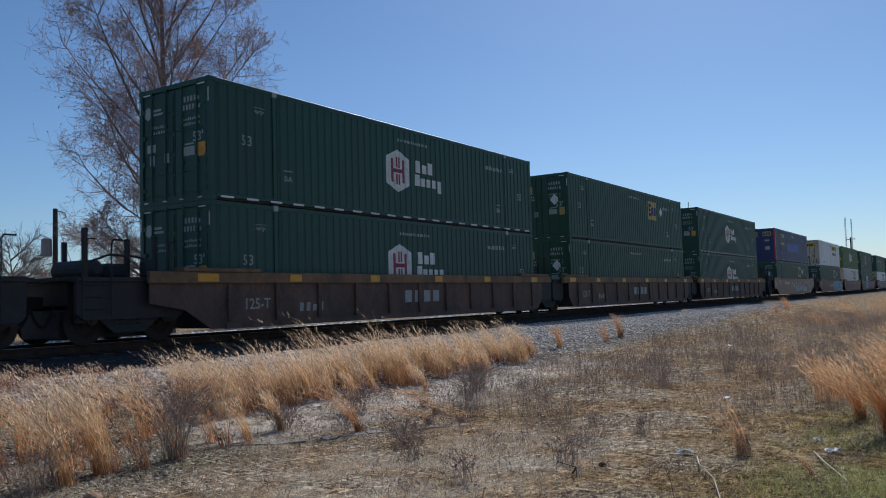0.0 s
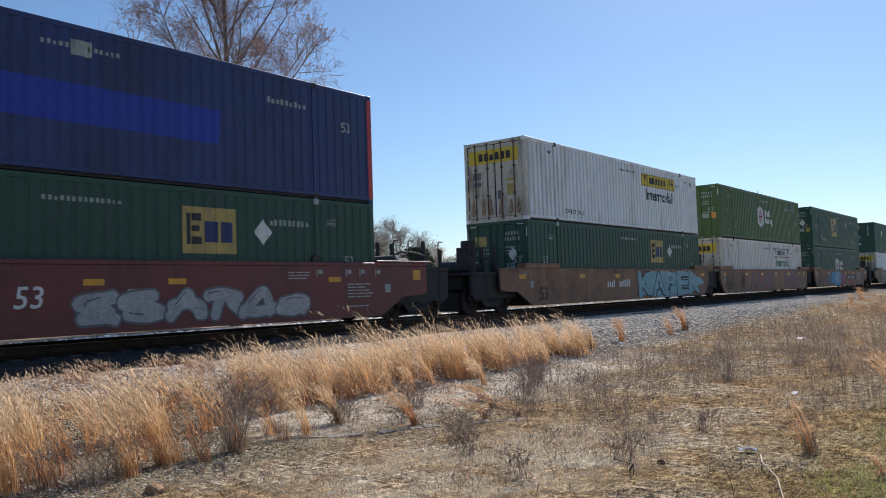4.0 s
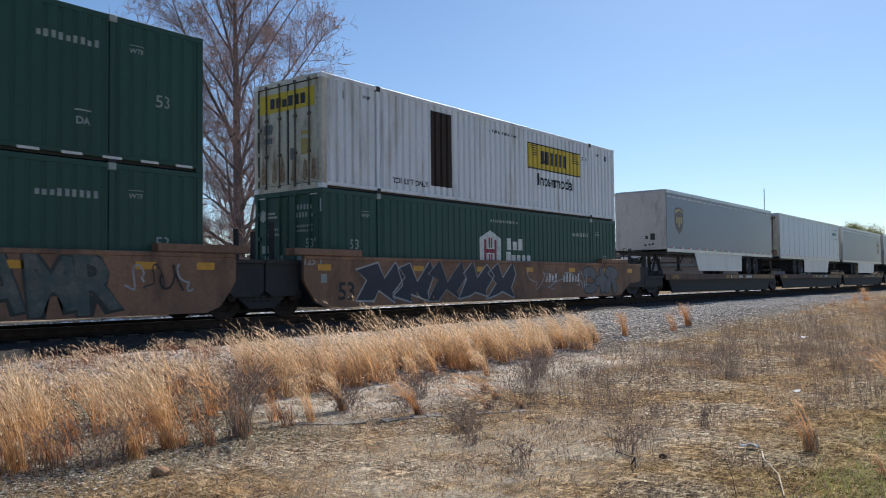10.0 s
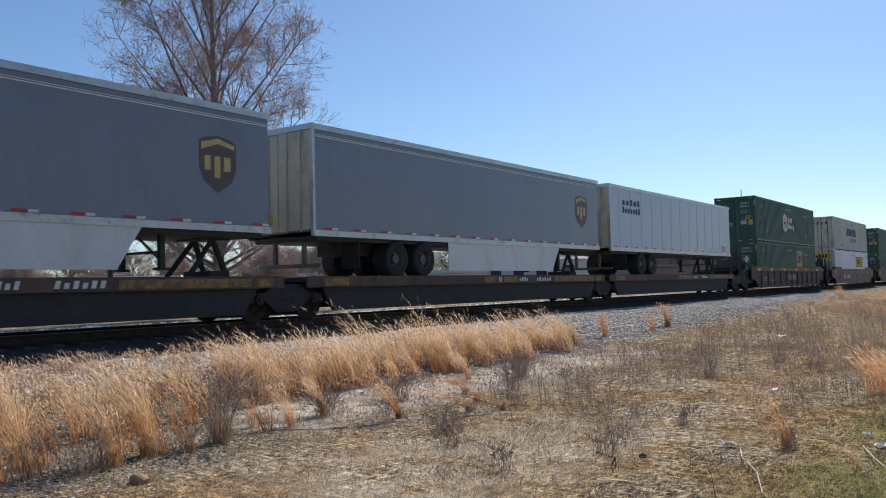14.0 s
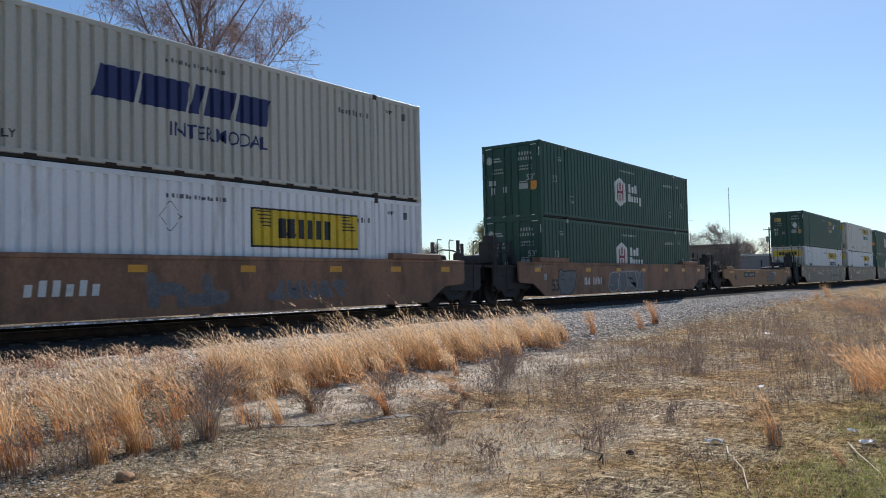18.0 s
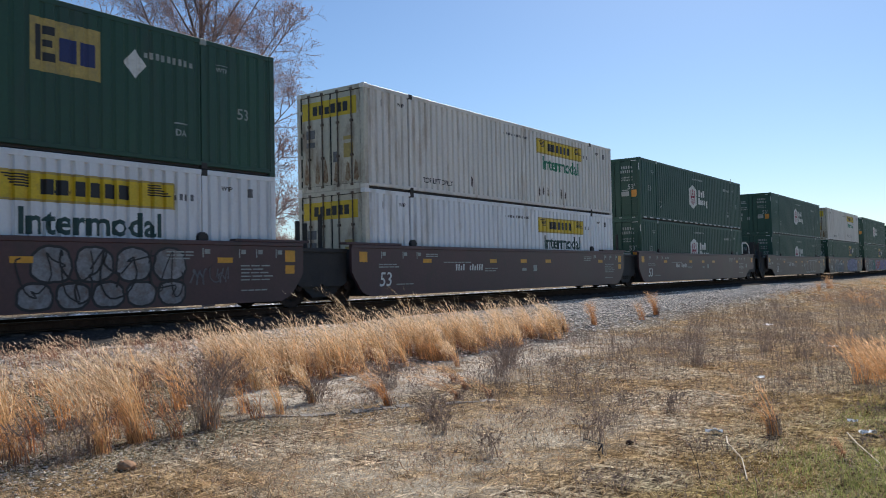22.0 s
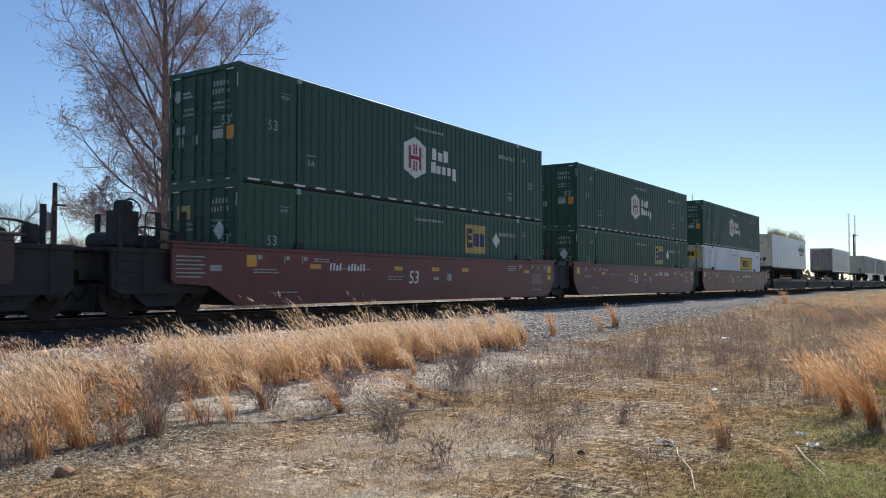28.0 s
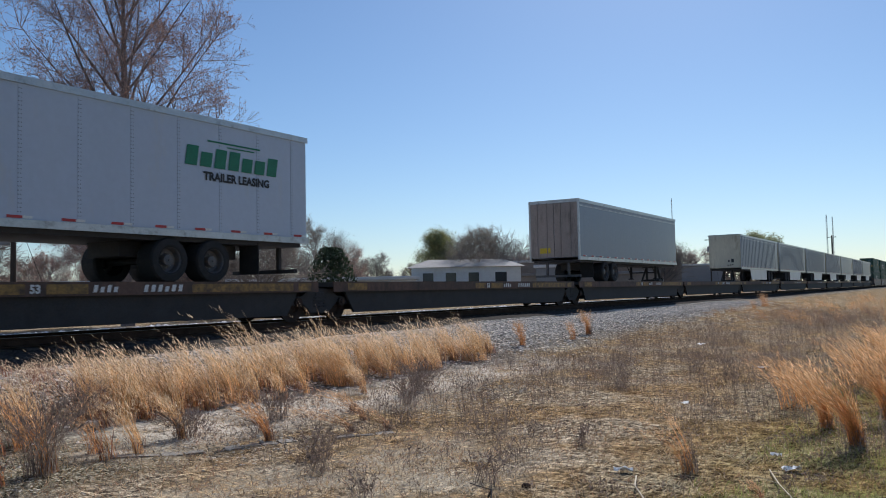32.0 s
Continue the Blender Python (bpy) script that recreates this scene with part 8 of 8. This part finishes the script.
# distant woodland under the skyline
V, F = [], []
for i in range(15000):
    a = radians(r.uniform(3, 84))
    d = r.uniform(150, 330)
    h = 1.2 + 5.2 * r.random() * (0.7 + 0.4 * math.sin(a * 23) * math.sin(a * 61))
    c = Vector((d * math.cos(a), 20 + d * math.sin(a), h))
    k = len(V)
    for _ in range(3):
        V.append(c + Vector((r.uniform(-1, 1), r.uniform(-1, 1), r.uniform(-0.8, 1.2))) * 0.9)
    F.append((k, k + 1, k + 2))
me = bpy.data.meshes.new("woodland")
me.from_pydata([tuple(v) for v in V], [], F)
me.materials.append(leafy("far_woodland", (0.16, 0.13, 0.1), 0.4, 0.2))
tagged(new("woodland", me), "distant brown leafless woodland", "woods", kind="stuff")
# evergreen bush
ev = thing("evergreen_shrub", "dark green cone-shaped evergreen", "shrub")
V, F = [], []
for i in range(2600):
    h = r.random() ** 0.8 * 5.2
    w = 2.7 * math.sqrt(max(0.0, 1 - (h / 5.4) ** 1.6)) * math.sqrt(r.random())
    a = r.uniform(0, 6.283)
    c = Vector((w * math.cos(a), w * math.sin(a), 0.2 + h))
    k = len(V)
    for _ in range(3):
        V.append(c + Vector((r.uniform(-1, 1), r.uniform(-1, 1), r.uniform(-1, 1))) * 0.22)
    F.append((k, k + 1, k + 2))
mesh_of("foliage", V, F, LEAF_DARK, ev)
part("trunk", rod(B(), (0, 0, -0.1), (0, 0, 4.5), 0.12, 8, 0.03), BARK_FAR, ev)
ev.location = (57.8, 47.7, 0.3)


# ---- buildings, poles ----
WALL_W = mat("white_boards", (0.62, 0.62, 0.6), 0.7, var=0.08, scale=0.5, grain=6, bump=0.05, dirt=(0.45, 0.43, 0.4), dirt_at=0.66)
WALL_B = mat("tan_block_wall", (0.29, 0.24, 0.2), 0.85, var=0.15, scale=0.4, grain=6, bump=0.1)
WALL_G = mat("grey_metal_wall", (0.25, 0.25, 0.255), 0.6, var=0.12, scale=0.4, grain=6, bump=0.05)
ROOF = mat("grey_shingles", (0.27, 0.25, 0.235), 0.9, var=0.2, scale=1.5, grain=12, bump=0.2)
ROOF_M = mat("pale_metal_roof", (0.6, 0.6, 0.59), 0.5, var=0.08, scale=0.5, grain=6, bump=0.05)
GLASS = mat("dark_window_glass", (0.02, 0.025, 0.03), 0.1, var=0.1, scale=1, grain=5, bump=0)
WOODPOLE = mat("weathered_pole", (0.055, 0.046, 0.04), 0.9, var=0.3, scale=3, grain=20, bump=0.3, streak=5)


def building(label, category, p, q, depth, eave, ridge, wall, roof, windows, door=None):
    """A low building whose long front runs from p to q, facing the track."""
    root = thing("building", label, category, "low buildings beyond the track")
    p, q = Vector((*p, 0)), Vector((*q, 0))
    L = (q - p).length
    ang = math.atan2(q.y - p.y, q.x - p.x)
    part("wall", bx(0, L, 0.0, depth, -0.3, eave, chamfer=0.03), wall, root)
    if ridge > eave + 0.3:
        bm = B()
        o = 0.45
        c = [(-o, -o, eave - 0.1), (L + o, -o, eave - 0.1), (L + o, depth + o, eave - 0.1), (-o, depth + o, eave - 0.1), (1.6, depth / 2, ridge), (L - 1.6, depth / 2, ridge)]
        v = [bm.verts.new(t) for t in c]
        for f in ((0, 1, 5, 4), (1, 2, 5), (2, 3, 4, 5), (3, 0, 4), (3, 2, 1, 0)):
            bm.faces.new([v[i] for i in f])
        part("roof", bm, roof, root)
    else:
        part("roof", bx(-0.3, L + 0.3, -0.3, depth + 0.3, eave, eave + 0.35, chamfer=0.05), roof, root)
    for x, w, z0, z1 in windows:
        fr = part("window", bx(x - 0.08, x + w + 0.08, -0.08, 0.02, z0 - 0.08, z1 + 0.08), WALL_W, root)
        part("pane", bx(x, x + w, -0.1, -0.06, z0, z1), GLASS, fr, "dark window pane")
    if door:
        part("door", bx(door, door + 1.0, -0.05, 0.03, 0.0, 2.1), GLASS, root)
    root.matrix_basis = Matrix.Translation((p.x, p.y, 0.3)) @ Matrix.Rotation(ang, 4, "Z")
    return root


# fronts run from far left to near right
building("white single-storey house with grey hipped roof", "house", (71.5, 48.3), (77.5, 38.5), 8, 3.9, 4.75, WALL_W, ROOF, [(1.2, 1.1, 2.0, 3.2), (3.6, 1.1, 2.0, 3.2), (6.0, 1.1, 2.0, 3.2), (8.8, 1.2, 2.0, 3.2)], 7.4)
building("long low building with a pale metal roof", "shed", (36.0, 76.0), (47.0, 66.5), 8, 2.5, 2.5, WALL_G, ROOF_M, [])
building("long low building with a pale flat roof", "shed", (56.5, 59.5), (67.5, 45.0), 7, 2.5, 2.5, WALL_W, ROOF_M, [(2, 1.2, 1.2, 2.1)])
building("long tan warehouse with a flat roof", "warehouse", (106.6, 57.0), (114.0, 39.0), 14, 5.2, 5.2, WALL_B, ROOF_M, [(2, 1.0, 1.2, 2.4), (6, 1.0, 1.2, 2.4)])
building("square tan block with a parapet", "warehouse", (108.0, 39.0), (110.5, 31.0), 8, 5.4, 5.4, WALL_B, WALL_B, [(2, 0.9, 1.2, 2.6), (5, 0.9, 1.2, 2.6)])
building("small pale grey metal shed", "shed", (90.6, 43.0), (92.0, 39.4), 5, 3.9, 3.9, WALL_G, ROOF_M, [])
building("low grey shed beside the far line", "shed", (145.0, 43.0), (148.0, 34.0), 12, 4.9, 4.9, WALL_G, ROOF_M, [])
building("low tan building with a dull grey roof", "shed", (90.0, 46.0), (97.0, 30.0), 8, 2.9, 2.9, WALL_B, ROOF, [(1, 1.2, 1.0, 2.2), (5, 1.2, 1.0, 2.2)])


def pole(x, y, h, label, arms=True, can=False, r=0.13):
    root = thing("utility_pole", label, "utility pole", "poles beyond the track")
    part("shaft", rod(B(), (0, 0, -0.3), (0, 0, h), r, 10, r * 0.75), WOODPOLE, root)
    if arms:
        part("crossarm", bx(-0.05, 0.05, -0.9, 0.9, h - 0.45, h - 0.33), WOODPOLE, root)
        for yy in (-0.8, 0.8):
            part("insulator", rod(B(), (0, yy, h - 0.33), (0, yy, h - 0.16), 0.04, 8), "p_grey", root)
    if can:
        part("transformer", rod(rod(B(), (-0.34, 0.2, h - 2.4), (-0.34, 0.2, h - 1.55), 0.25, 14), (-0.34, 0.2, h - 1.55), (-0.34, 0.2, h - 1.45), 0.25, 14, 0.1), WALL_G, root, "grey transformer can")
        part("lamp_bracket", sweep(B(), [(0, 0, h - 0.1), (0.3, -0.35, h - 0.2), (0.34, -0.4, h - 0.45), (0.2, -0.3, h - 0.5)], 0.03, 6), WALL_G, root, "small lamp bracket")
        part("guy_wire", rod(B(), (0, 0, h - 0.6), (1.6, -1.2, 0.0), 0.012, 5), "black", root)
    root.location = (x, y, 0.3)
    return root


pole(23.2, 38.5, 6.3, "dark wooden utility pole with a transformer can", False, True, 0.15)
pole(92.0, 39.1, 7.2, "wooden utility pole with a crossarm")
pole(199.8, 22.7, 12.0, "tall wooden utility pole by the line", True, False, 0.2)
pole(136.3, 33.5, 9.2, "wooden utility pole with a crossarm", True, True)
for x, y, h, w in ((199.7, 23.6, 17.0, 0.14), (201.5, 22.6, 16.6, 0.1), (193.1, 56.2, 22.6, 0.09)):
    m_ = thing("radio_mast", "thin pale lattice radio mast", "mast")
    bm = B()
    for a in range(3):
        c, s = w * math.cos(a * 2.09), w * math.sin(a * 2.09)
        rod(bm, (c, s, 0), (c, s, h), 0.03, 5)
    part("legs", bm, "alu_bare", m_)
    bm = B()
    for i in range(int(h / 0.8)):
        for a in range(3):
            c, s, c2, s2 = w * math.cos(a * 2.09), w * math.sin(a * 2.09), w * math.cos((a + 1) * 2.09), w * math.sin((a + 1) * 2.09)
            rod(bm, (c, s, 0.8 * i), (c2, s2, 0.8 * i + 0.7), 0.015, 4)
    part("lattice", bm, "alu_bare", m_)
    m_.location = (x, y, 0.0)


# ---- what moves ----
# seconds, metres that the train has run
TRAVEL = [
    (0, 0.0), (1, 18.96), (2, 38.14), (3, 57.11), (4, 75.99), (5, 94.8),
    (6, 113.58), (7, 132.32), (8, 151.01), (9, 169.61), (10, 188.13), (11, 206.64),
    (12, 225.17), (13, 243.65), (14, 262.12), (15, 280.58), (16, 299.02), (17, 317.43),
    (18, 335.83), (19, 354.24), (20, 372.58), (21, 390.85), (22, 409.1), (23, 427.29),
    (24, 445.44), (25, 463.53), (26, 481.6), (27, 499.65), (28, 517.75), (29, 535.94),
    (30, 554.1), (31, 572.21), (32, 590.26),
]


def motions():
    for ob in MOVERS:
        m = ob.matrix_basis.copy()
        walk(ob, [(t, Matrix.Translation((-d, 0, 0)) @ m) for t, d in TRAVEL])
    # gusts: each bunch of grass nods to leeward and back
    for k, ob in enumerate(SWAY + TUFTS):
        m = ob.matrix_basis.copy()
        amount = 1.3 if k < len(SWAY) else 2.6
        rows = []
        for i in range(81):
            t = 0.4 * i
            a = amount * (math.sin(t * 2.1 + k * 0.9) * 0.6 + math.sin(t * 5.3 + k * 1.7) * 0.4)
            rows.append((t, m @ pose(0, 0, 0, -a, -0.8 * a, 0)))
        walk(ob, rows)


motions()
